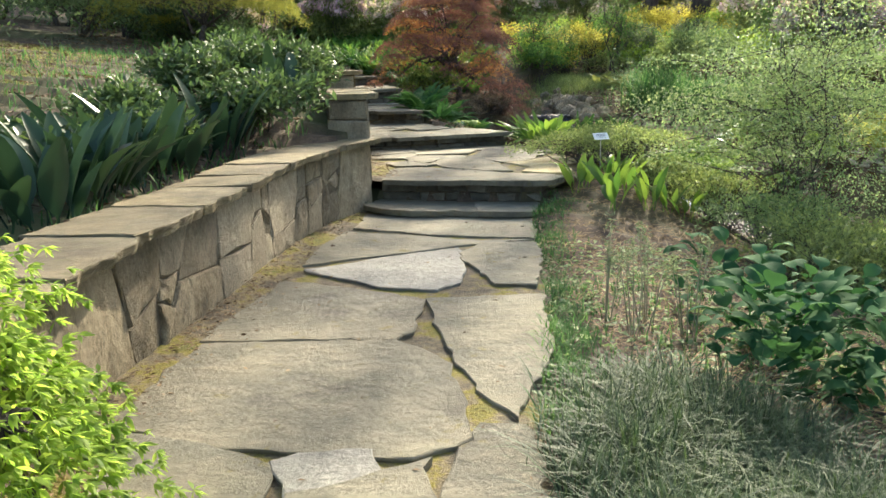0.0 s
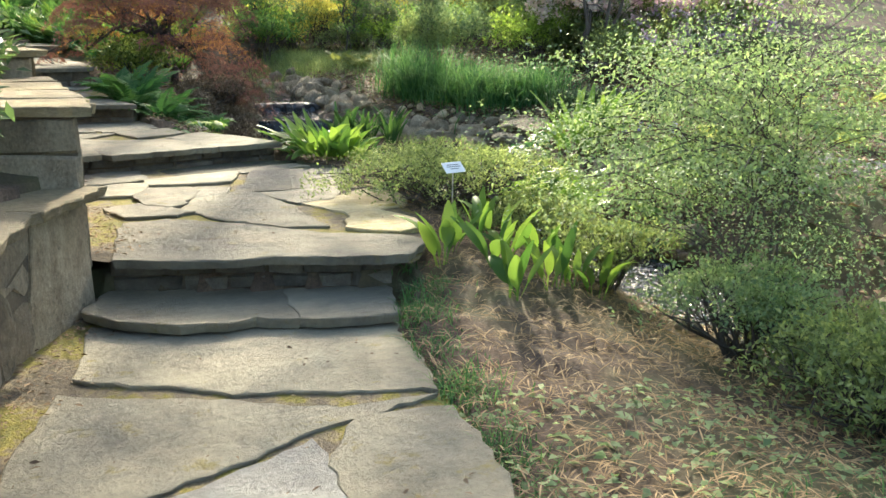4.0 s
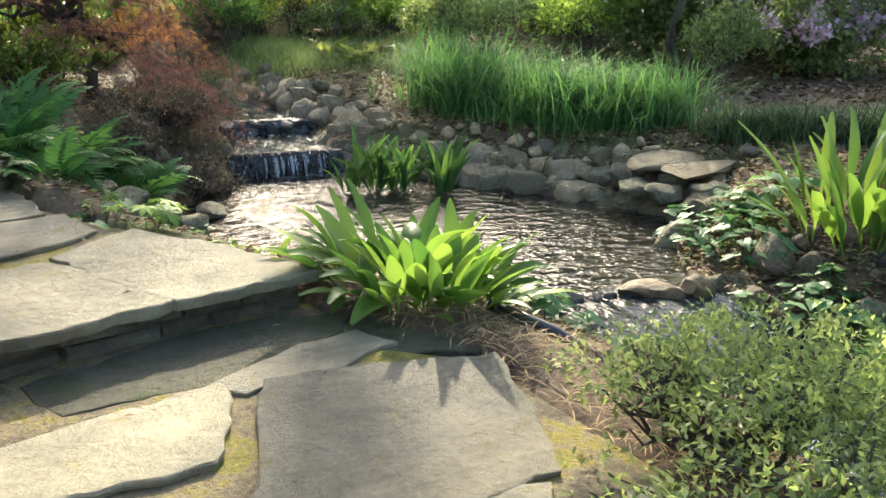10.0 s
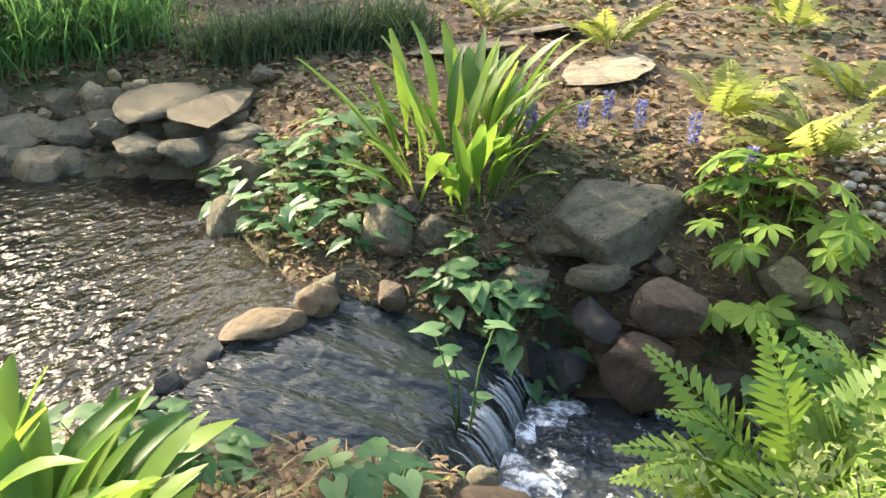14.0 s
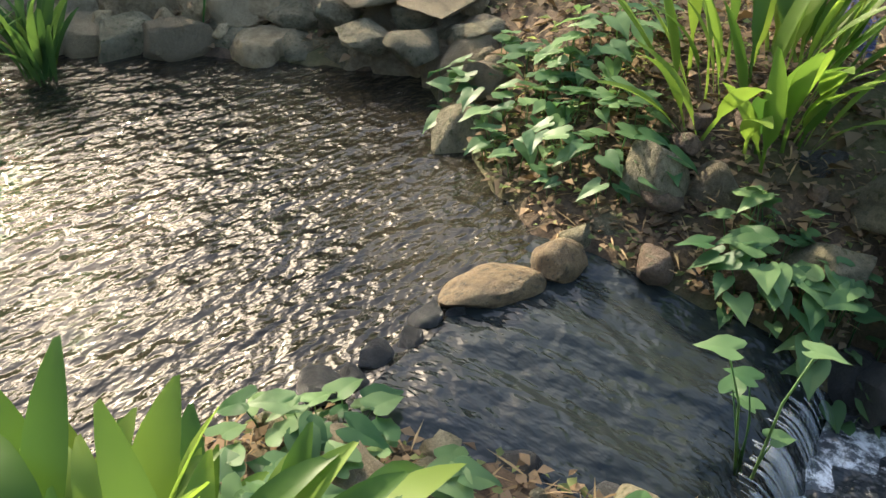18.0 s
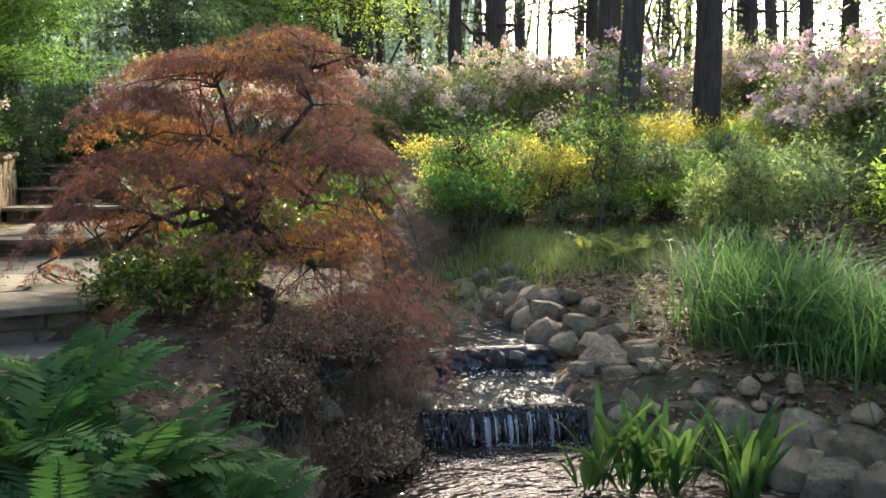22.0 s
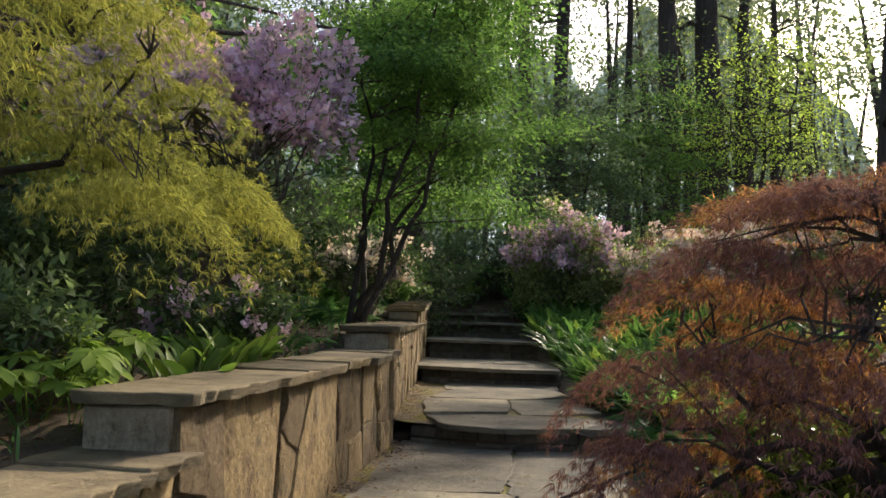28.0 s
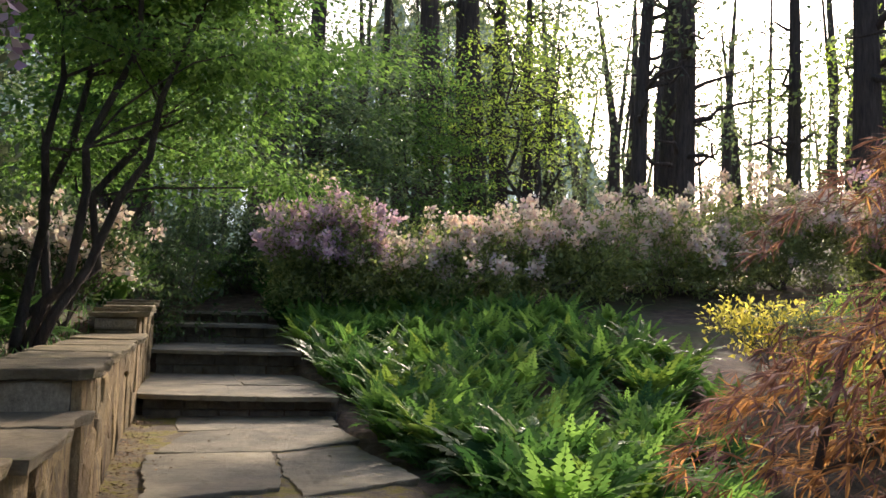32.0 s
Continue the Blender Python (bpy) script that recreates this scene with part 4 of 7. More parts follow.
def fall_sheet(name, label, a, b, z1, z0, out, mat):
    """A thin curtain of water over a lip from a to b."""
    k, n = 9, 40
    v = []
    a, b = np.array(a), np.array(b)
    for i in range(k):
        s = i / (k - 1)
        for j in range(n):
            u = j / (n - 1)
            p = a + (b - a) * u
            drop = max(0, s - 0.2) / 0.8
            fw = out * (s**0.7) + 0.015 * math.sin(u * 31 + s * 3) * s
            v.append((p[0], p[1] + 0.1 - fw - 0.0, z1 + 0.012 - (z1 - z0) * drop**1.6 + 0.01 * math.sin(u * 47) * s))
    ids = np.arange(k * n).reshape(k, n)
    f = np.stack([ids[:-1, :-1], ids[:-1, 1:], ids[1:, 1:], ids[1:, :-1]], -1).reshape(-1, 4)
    return tagged(new(name, mesh_data(name, v, f, mat, True)), label, "waterfall", "", "structure")


def streaks(name, label, x0, x1, y_top, y_foot, z1, z0, n, seed):
    """Separate white threads of falling water, unevenly spaced and thick."""
    r = np.random.default_rng(seed)
    sp = Soup()
    for i in range(n):
        x = x0 + (x1 - x0) * (r.random() * 0.5 + 0.5 * round(r.random() * 7) / 7 * r.uniform(0.97, 1.03))
        w = 0.0015 + 0.007 * r.random() ** 2
        a0, a1 = r.uniform(0.0, 0.25), r.uniform(0.6, 1.0)
        v = []
        for k in range(6):
            s = a0 + (a1 - a0) * k / 5
            wk = w * (0.4 + 1.1 * math.sin(math.pi * (0.15 + 0.7 * k / 5)))
            y, z = y_top + (y_foot - y_top) * s**0.6 - 0.012, z1 + (z0 - z1) * s**1.7 + 0.008
            v += [(x - wk + r.normal(0, 0.001), y, z), (x + wk + r.normal(0, 0.001), y, z)]
        sp.add(v, [(2 * k, 2 * k + 1, 2 * k + 3, 2 * k + 2) for k in range(5)])
    return tagged(new(name, sp.data(name, THREAD, True)), label, "waterfall", "", "structure")


fall_sheet("waterfall_upper", "thin dark curtain of water over a stone lip", (3.02, 16.72), (4.2, 16.6), 0.12, -0.13, 0.16, FALL)
streaks("waterfall_threads", "white threads of water falling over a dark stone lip", 3.05, 4.18, 16.6, 16.5, 0.115, -0.13, 26, 7)
fall_sheet("waterfall_top", "little cascade between the upper stream and the basin", (3.3, 18.15), (4.35, 18.1), 0.27, 0.11, 0.2, RUN)
streaks("waterfall_lower", "white threads of water bending over the lower lip", 3.9, 4.86, 11.17, 10.97, -0.27, -0.5, 70, 6)

# ---- rocks ----
def rock_mesh(seed, mat, flat=1.0, cut=0.0, block=False):
    bm = bmesh.new()
    bmesh.ops.create_icosphere(bm, subdivisions=3, radius=0.5)
    r = random.Random(seed)
    off = Vector((r.random() * 50, r.random() * 50, r.random() * 50))
    planes = [Vector((r.gauss(0, 1), r.gauss(0, 1), r.gauss(0, 1))).normalized() for _ in range(13)]
    if block:
        planes = [(Vector(a) + Vector((r.gauss(0, 0.22), r.gauss(0, 0.22), r.gauss(0, 0.14)))).normalized() for a in ((1, 0, 0), (-1, 0, 0), (0, 1, 0), (0, -1, 0), (0, 0, 1), (0, 0, 1), (0, 0, -1), (1, 1, 0.6), (-1, 0.8, 0.5))]
    for v in bm.verts:
        p = v.co.copy()
        for q in planes:
            d = p.dot(q) - (0.29 + 0.1 * cut)
            if d > 0:
                p -= q * d * 0.96
        p *= 1.12 + 0.16 * noise.noise(p * 2.4 + off) + 0.06 * noise.noise(p * 6 + off) + 0.035 * noise.noise(p * 14 + off)
        p.z *= flat
        v.co = p
    me = bpy.data.meshes.new("rock")
    bm.to_mesh(me)
    bm.free()
    me.materials.append(mat)
    me.polygons.foreach_set("use_smooth", np.ones(len(me.polygons), dtype=bool))
    me.set_sharp_from_angle(angle=radians(38))
    return me


ROCKS = {k: [rock_mesh(s + 20 * i, m, fl, 0.5 if k == "grey" else 0.0) for s in range(6)] for i, (k, m, fl) in enumerate((("grey", ROCK, 0.8), ("red", ROCK_RED, 0.8), ("dark", ROCK_DARK, 0.7), ("moss", ROCK_MOSSY, 0.7), ("flat", ROCK, 0.32), ("pebble", PEBBLE, 0.8)))}
ROCKS["block"] = [rock_mesh(300 + s, ROCK_MOSSY, 0.7, -0.1, True) for s in range(6)]
ROCKS["tan"] = [rock_mesh(430 + s, ROCK_WARM, 0.75, 0.35, s % 2 == 1) for s in range(8)]
ROCKS["smooth"] = [rock_mesh(400 + s, ROCK_TAN, 0.62, 1.0) for s in range(6)]
ROCKS["red"] = [rock_mesh(330 + s, ROCK_RED, 0.75, 0.6, True) for s in range(6)]
ROCKS["grey"] += [rock_mesh(360 + s, ROCK, 0.75, 0.05, True) for s in range(2)]


def rock(kind, x, y, z, size, label, turn=None, group="", sink=0.3):
    """A boulder or stone; z is the ground it sits in, size its length, width and height."""
    ob = new("rock", ROCKS[kind][rng.integers(len(ROCKS[kind]))])
    sx, sy, sz = size
    ob.scale = (sx, sy, sz / (0.32 if kind == "flat" else 0.75))
    ob.location = (x, y, z + sz * (0.5 - sink))
    ob.rotation_euler = (rng.normal(0, 0.12), rng.normal(0, 0.12), rng.uniform(0, 6.28) if turn is None else turn)
    return tagged(ob, label, "rock", group)


def rock_heap(name, label, rows, mat=ROCK):
    """Many small stones of one bank, joined."""
    sp = Soup()
    for kind, x, y, z, s in rows:
        me = ROCKS[kind][rng.integers(len(ROCKS[kind]))]
        v = np.array([q.co[:] for q in me.vertices]) * (s, s * rng.uniform(0.7, 1.0), s * 0.9)
        a = rng.uniform(0, 6.28)
        R = np.array([[math.cos(a), -math.sin(a), 0], [math.sin(a), math.cos(a), 0], [0, 0, 1]])
        sp.add(v @ R.T + (x, y, z + s * 0.16), [tuple(p.vertices) for p in me.polygons])
    return tagged(new(name, sp.data(name, mat, True)), label, "stones", "", "stuff")


FLATS = ((7.6, 12.3, 0.3, (1.0, 0.7, 0.07)), (7.5, 11.2, 0.3, (1.1, 0.7, 0.07)), (8.6, 11.9, 0.4, (0.9, 0.6, 0.07)))
# stones stacked along the far shore
shore_y = np.linspace(17.6, 12.9, 28)
for row, (dx, zz, sc) in enumerate(((0.02, -0.17, 0.38), (0.3, -0.01, 0.34), (0.55, 0.13, 0.27))):
    for i, y in enumerate(shore_y):
        if row == 2 and (y < 14.2 or i % 5 == 1):
            continue
        x = np.interp(y, CHANNEL[0], CHANNEL[1]) + np.interp(y, CHANNEL[0], CHANNEL[2]) + dx + 0.12 + rng.normal(0, 0.04)
        s = sc * rng.uniform(0.7, 1.35)
        up = 0.2 if y > 16.75 else 0.0
        rock(("grey", "tan", "grey", "tan", "moss")[int(rng.integers(5))], x, y + rng.normal(0, 0.05) + row * 0.08, zz + up, (s, s * rng.uniform(0.8, 1.1), s * rng.uniform(0.6, 0.8)), "rounded grey-brown creek stone stacked along the pond edge", None, "pond edge stones", 0.25)
for y in np.linspace(18.0, 21.5, 13):
    for sd in (1, -1):
        x = np.interp(y, CHANNEL[0], CHANNEL[1]) + sd * (np.interp(y, CHANNEL[0], CHANNEL[2]) + 0.15 + rng.uniform(0, 0.15))
        s = rng.uniform(0.26, 0.48)
        rock("grey", x, y, 0.26 + (y - 18) * 0.03, (s, s * 0.9, s * 0.7), "rounded grey stone beside the upper stream", None, "stream stones", 0.3)
for x in np.linspace(3.2, 4.4, 8):
    rock("dark", x, 18.06 + rng.normal(0, 0.07), 0.15, (0.24, 0.2, 0.2), "wet dark stone in the cascade", None, "cascade stones", 0.2)
for x in np.linspace(2.95, 4.3, 6):
    rock("dark", x, 16.80, -0.14, (0.3, 0.18, 0.24), "wet black stone of the waterfall lip", None, "waterfall lip stones", 0.1)
# flat ledge stones at the right end of the pond
for x, y, z, s, a in ((6.25, 14.08, 0.26, (1.05, 0.62, 0.13), -0.1), (6.27, 13.6, 0.25, (1.0, 0.6, 0.11), 0.2), (7.4, 13.35, 0.42, (0.9, 0.6, 0.08), 0.4)):
    ob = rock("flat", x, y, z, s, "flat grey ledge stone at the head of the pond", a, "ledge stones", 0.4)
    ob.rotation_euler[:2] = (0.03, -0.04)
for x, y, z, s in ((5.78, 13.86, 0.02, 0.4), (5.78, 13.5, 0.02, 0.42), (6.0, 13.25, 0.08, 0.36), (6.1, 13.72, 0.08, 0.4), (5.9, 14.15, 0.05, 0.38)):
    rock("moss", x, y, z, (s, s * 0.8, s * 0.6), "dark blocky stone under the ledge stones", None, "ledge supports", 0.2)
for x, y, s in ((5.95, 13.15, 0.42), (5.75, 12.75, 0.34), (6.2, 12.95, 0.3)):
    rock("grey", x, y, -0.08, (s, s * 0.8, s * 0.6), "grey stone among leaves at the pond edge", None, "pond edge stones", 0.25)
rock("smooth", 4.38, 12.13, -0.17, (0.4, 0.21, 0.19), "smooth tan stone standing in the pond outlet", -0.4, "", 0.2)
rock("smooth", 4.64, 12.0, -0.16, (0.23, 0.19, 0.2), "small mossy tan stone in the pond outlet", 0.2, "", 0.2)
for x, y, s in ((4.1, 12.22, 0.17), (3.98, 12.2, 0.14), (3.86, 12.24, 0.18), (3.72, 12.22, 0.15), (3.62, 12.28, 0.2), (4.2, 12.16, 0.12)):
    rock("dark", x, y, -0.16, (s, s * 0.8, s * 0.7), "small wet black stone along the pond sill", None, "sill stones", 0.2)
# boulders of the bank across the lower stream
rock("block", 5.55, 10.83, 0.06, (1.02, 0.7, 0.36), "large flat-topped mossy boulder above the stream", -0.7, "", 0.2)
rock("flat", 5.79, 11.27, 0.16, (0.5, 0.34, 0.12), "thin grey slab behind the big boulder", 0.3, "", 0.2)
rock("flat", 5.7, 11.22, 0.06, (0.5, 0.32, 0.12), "second grey slab under the first", 0.1, "", 0.2)
for k, x, y, z, s, lab in (("moss", 5.2, 10.78, -0.08, (0.36, 0.24, 0.2), "olive boulder under the big boulder"), ("red", 5.12, 10.47, -0.14, (0.36, 0.28, 0.24), "reddish boulder in the stream bank"), ("dark", 4.98, 10.78, -0.2, (0.3, 0.22, 0.2), "rounded black wet boulder"), ("red", 4.9, 10.52, -0.42, (0.34, 0.28, 0.36), "red brown block at the water's edge"), ("red", 5.02, 10.66, -0.38, (0.24, 0.2, 0.22), "small brown block in the stream bank"), ("dark", 4.92, 10.86, -0.46, (0.32, 0.24, 0.26), "dark wet block at the water's edge"), ("moss", 5.13, 11.88, -0.08, (0.32, 0.26, 0.38), "brown upright boulder among the leaves"), ("grey", 5.24, 11.66, -0.03, (0.3, 0.22, 0.2), "pale rounded stone among the leaves"), ("dark", 5.49, 11.36, 0.04, (0.3, 0.22, 0.22), "black slate stone with a white vein"), ("moss", 5.0, 11.98, -0.14, (0.36, 0.2, 0.14), "flat stone at the mouth of the outlet"), ("moss", 4.8, 12.02, -0.14, (0.2, 0.16, 0.14), "small stone at the mouth of the outlet"), ("red", 5.05, 10.2, -0.46, (0.28, 0.24, 0.2), "reddish stone at the water's edge"), ("grey", 5.35, 9.75, -0.3, (0.36, 0.3, 0.26), "grey stone of the stream bank"), ("grey", 5.25, 9.35, -0.38, (0.4, 0.34, 0.3), "grey stone of the stream bank"), ("grey", 5.5, 9.95, -0.1, (0.34, 0.26, 0.22), "squared grey stone on the bank"), ("moss", 5.35, 11.0, 0.0, (0.34, 0.26, 0.2), "mossy stone below the slabs"), ("moss", 5.1, 11.15, -0.14, (0.34, 0.28, 0.24), "mossy stone behind the leaves")):
    rock(k, x, y, z, s, lab, None, "", 0.15)
for y in np.arange(9.0, 2.0, -0.42):
    for sd in (1, -1):
        s = rng.uniform(0.26, 0.45)
        rock("grey", np.interp(y, CHANNEL[0], CHANNEL[1]) + sd * (0.68 + rng.uniform(0, 0.15)), y, -0.5, (s, s * 0.9, s * 0.7), "grey stone lining the lower stream", None, "lower stream stones", 0.25)
# near bank
rock("grey", 3.3, 11.95, -0.08, (0.42, 0.36, 0.26), "pale rough stone on the near bank", None, "", 0.3)
rock("flat", 3.55, 11.2, -0.16, (0.55, 0.36, 0.12), "flat mossy orange-brown stone on the near bank", 0.4, "", 0.3)
rock("red", 3.72, 10.85, -0.3, (0.34, 0.24, 0.22), "brown stone at the lower lip", None, "", 0.3)
for x, y, z, s in ((2.45, 15.35, -0.1, 0.36), (2.15, 14.8, -0.06, 0.34), (2.75, 16.35, -0.05, 0.46), (3.0, 16.95, 0.1, 0.46), (2.05, 14.3, 0.05, 0.4), (2.95, 17.6, 0.2, 0.4)):
    rock("moss", x, y, z, (s, s * 0.8, s * 0.7), "mossy brown boulder in the steep earth bank", None, "bank boulders", 0.45)
rock("grey", 6.72, 13.5, gz(6.72, 13.5) + 0.03, (0.2, 0.16, 0.14), "small pale block on the ledge stones", None, "", 0.2)

# small stones wedged between the large ones, and boulders of the earth bank
heap = []
for i in range(54):
    y = rng.uniform(12.9, 17.7)
    d = rng.uniform(-0.02, 0.75 if y > 14 else 0.45)
    x = np.interp(y, CHANNEL[0], CHANNEL[1]) + np.interp(y, CHANNEL[0], CHANNEL[2]) + d + 0.1
    heap.append(("grey", x, y, max(gz(x, y), -0.12) + 0.05, rng.uniform(0.08, 0.2)))
rock_heap("small_pond_stones", "small grey-brown stones wedged between larger pond stones", heap, ROCK_WARM)
for i in range(16):
    y = rng.uniform(18.0, 21.0)
    x = np.interp(y, CHANNEL[0], CHANNEL[1]) + np.interp(y, CHANNEL[0], CHANNEL[2]) + rng.uniform(0.3, 0.75)
    s = rng.uniform(0.25, 0.42)
    rock("grey", x, y, max(gz(x, y), 0.3) + 0.03, (s, s * 0.8, s * 0.6), "grey stone heaped beside the upper stream", None, "stream stones", 0.25)
for i in range(18):
    y = rng.uniform(13.4, 17.4)
    xe = np.interp(y, CHANNEL[0], CHANNEL[1]) - np.interp(y, CHANNEL[0], CHANNEL[2])
    x = xe - rng.uniform(0.0, 0.75)
    s = rng.uniform(0.18, 0.42)
    rock("moss", x, y, gz(x, y), (s, s * rng.uniform(0.7, 1.0), s * 0.65), "mossy brown stone set in the steep earth bank", None, "bank boulders", 0.4)
heap = []
for i in range(34):
    y = rng.uniform(9.2, 12.0)
    xe = np.interp(y, CHANNEL[0], CHANNEL[1]) + np.interp(y, CHANNEL[0], CHANNEL[2])
    x = xe + rng.uniform(0.02, 0.75)
    heap.append((("grey", "moss", "red")[i % 3], x, y, gz(x, y) + 0.02, rng.uniform(0.08, 0.2)))
rock_heap("bank_filler_stones", "small brown stones filling the stream bank", heap, ROCK_RED)
heap = []
for i in range(26):
    y = rng.uniform(10.6, 12.4)
    xe = np.interp(y, CHANNEL[0], CHANNEL[1]) - np.interp(y, CHANNEL[0], CHANNEL[2])
    x = xe - rng.uniform(-0.05, 0.35)
    heap.append(("grey", x, y, max(gz(x, y), -0.3), rng.uniform(0.07, 0.2)))
rock_heap("near_bank_stones", "small stones on the near bank of the outlet", heap, ROCK_MOSSY)


def froth(name, label, box, z, n, seed, grow=1.0):
    """Flecks of white water lying on the surface, thickest under the fall."""
    r = np.random.default_rng(seed)
    x = r.uniform(box[0], box[2], n)
    y = box[3] - (box[3] - box[1]) * r.random(n) ** 2.2
    keep = np.sin(x * 9 + 2 * np.sin(y * 7)) + np.cos(y * 11 + x * 5) + r.normal(0, 0.6, n) > 0.1
    x, y = x[keep], y[keep]
    m = len(x)
    a = r.normal(1.2, 0.5, m)
    P = np.column_stack([x, y, z + r.uniform(0.004, 0.022, m)])
    L = grow * r.uniform(0.006, 0.024, m)
    v, f = leaf_quads(P, np.column_stack([np.cos(a), np.sin(a), 0 * a]), r.normal(0, 0.12, (m, 3)) + (0, 0, 1), L, L * 0.45, 0.1)
    return tagged(new(name, mesh_data(name, v, f, FROTH)), label, "foam", "", "stuff")


water_sheet("water_foam", "white churning foam below the small fall", 10.62, 11.0, lambda x, y: -0.482 - 0.055 * max(0.0, (10.99 - y) / 0.36) ** 1.3 + 0.022 * math.sin(13 * x + 4 * y) * math.cos(9 * y) + 0.012 * math.sin(31 * x - 19 * y), FOAM_DENSE, 0.06, 60)
froth("foam_upper", "white flecks under the little waterfall", (3.05, 16.2, 4.2, 16.62), -0.118, 3000, 4, 0.8)
froth("foam_cascade", "white flecks below the upper cascade", (3.35, 17.6, 4.3, 18.02), 0.135, 1500, 5, 0.8)

for x, y, z, s in ((4.98, 11.18, -0.42, 0.3), (4.95, 11.4, -0.32, 0.26), (4.88, 11.6, -0.26, 0.24), (5.0, 10.98, -0.5, 0.34), (3.86, 11.15, -0.36, 0.26), (3.82, 11.4, -0.3, 0.22), (3.9, 10.92, -0.46, 0.28), (3.75, 11.65, -0.25, 0.2)):
    rock("dark", x, y, z, (s, s * 0.8, s * 0.8), "wet dark stone edging the outlet chute", None, "chute stones", 0.1)

for x, y, z, s in FLATS:
    rock("flat", x, y, gz(x, y) + 0.03, s, "flat grey stepping slab on the mulched slope", None, "slope slabs", 0.3)


# ---- plants: shapes ----
def petiole_leaf(L, W, stalk, arch, fold, k=8, droop=0.0, wave=0.0, tip=1.0):
    """A broad lance-shaped leaf on a stalk, arching along +x."""
    v, f = [], []
    s = np.linspace(0, 1, k)
    total = stalk + L
    for i, a in enumerate(np.r_[np.linspace(0, stalk, 3)[:-1], stalk + s * L]):
        q = a / total
        ang = radians(82) - arch * q**1.4
        w = 0.008 if a < stalk else 0.008 + W * (math.sin(math.pi * min(1, ((a - stalk) / L) ** 0.8)) ** 0.85) * 0.5
        v.append((q, ang, w))
    x = z = 0.0
    pts, prev = [], 0.0
    for q, ang, w in v:
        d = (q - prev) * total
        x, z, prev = x + math.cos(ang) * d, z + math.sin(ang) * d, q
        nx_, nz_ = -math.sin(ang), math.cos(ang)
        wv = wave * math.sin(q * 14)
        pts += [(x + nx_ * w * fold, -w, z + nz_ * w * fold + wv), (x, 0, z), (x + nx_ * w * fold, w, z + nz_ * w * fold - wv)]
    for i in range(len(v) - 1):
        for j in range(2):
            f.append((3 * i + j, 3 * i + j + 1, 3 * i + 4 + j, 3 * i + 3 + j))
    return np.array(pts), f


def frond_shape(L, W, pairs, arch, r):
    """A fern frond: an arching rib with paired leaflets, along +x."""
    sp = Soup()
    n = 14
    s = np.linspace(0, 1, n)
    ang = radians(75) - arch * s**1.2
    x = np.r_[0, np.cumsum(np.cos(ang[1:]) * L / (n - 1))]
    z = np.r_[0, np.cumsum(np.sin(ang[1:]) * L / (n - 1))]
    rib = np.column_stack([x, 0 * x, z])
    tv, tf = tube(rib[::2], np.linspace(0.006, 0.002, len(rib[::2])), 3)
    sp.add(tv, tf)
    for i in range(pairs):
        q = 0.16 + 0.83 * i / (pairs - 1)
        c = np.array([np.interp(q, s, rib[:, k]) for k in range(3)])
        a = np.interp(q, s, ang)
        fwd, up = np.array([math.cos(a), 0, math.sin(a)]), np.array([-math.sin(a), 0, math.cos(a)])
        ln = W * (0.35 + 0.65 * math.sin(math.pi * min(1, 0.18 + q * 0.75))) * (1.15 - 0.85 * max(0, q - 0.55) / 0.45) * r.uniform(0.85, 1.1)
        wd = L / pairs * 1.05
        for sd in (-1, 1):
            d = unit(np.array([0, sd, 0]) + fwd * 0.45 + up * (-0.18 + r.normal(0, 0.1)))
            tipp = c + d * ln
            m1, m2 = c + d * ln * 0.3 + fwd * wd * 0.5, c + d * ln * 0.3 - fwd * wd * 0.45
            m3, m4 = c + d * ln * 0.7 + fwd * wd * 0.38, c + d * ln * 0.7 - fwd * wd * 0.25
            sp.add([c, m1, m3, tipp, m4, m2], [(0, 1, 5), (1, 2, 4, 5), (2, 3, 4)] if sd > 0 else [(0, 5, 1), (1, 5, 4, 2), (2, 4, 3)])
    return sp


def heart_shape(S, stalk, droop, r):
    """A heart-shaped blade with a sunken midrib and wavy margin on a thin upright stalk."""
    sp = Soup()
    tv, tf = tube([(0, 0, 0), (0.03 * stalk, 0, stalk * 0.6), (0.12 * stalk, 0, stalk)], [0.005, 0.004, 0.003], 4)
    sp.add(tv, tf)
    base = np.array([0.12 * stalk, 0, stalk])
    half = [(-0.2, 0.03), (-0.36, 0.14), (-0.44, 0.27), (-0.36, 0.4), (-0.16, 0.47), (0.1, 0.44), (0.35, 0.33), (0.6, 0.17), (0.78, 0.07)]
    out = half + [(0.92, 0.0)] + [(a, -b) for a, b in half[::-1]]
    n = len(out)
    ph = r.uniform(0, 6)
    v = [base]
    for k in (0.55, 1.0):
        for i, (a, b) in enumerate(out):
            x, y = a * k * S, b * k * S
            sag = -x * math.sin(droop) - 0.28 * max(0.0, x) ** 2 / S
            lift = abs(b) * k * S * 0.3 - 0.35 * (b * k) ** 2 * S + (k > 0.9) * 0.035 * S * math.sin(i * 1.9 + ph)
            v.append(base + np.array([x * math.cos(droop), y, sag + lift]))
    f = [(0, 1 + i, 1 + (i + 1) % n) for i in range(n)] + [(1 + i, 1 + n + i, 1 + n + (i + 1) % n, 1 + (i + 1) % n) for i in range(n)]
    sp.add(v, f)
    return sp


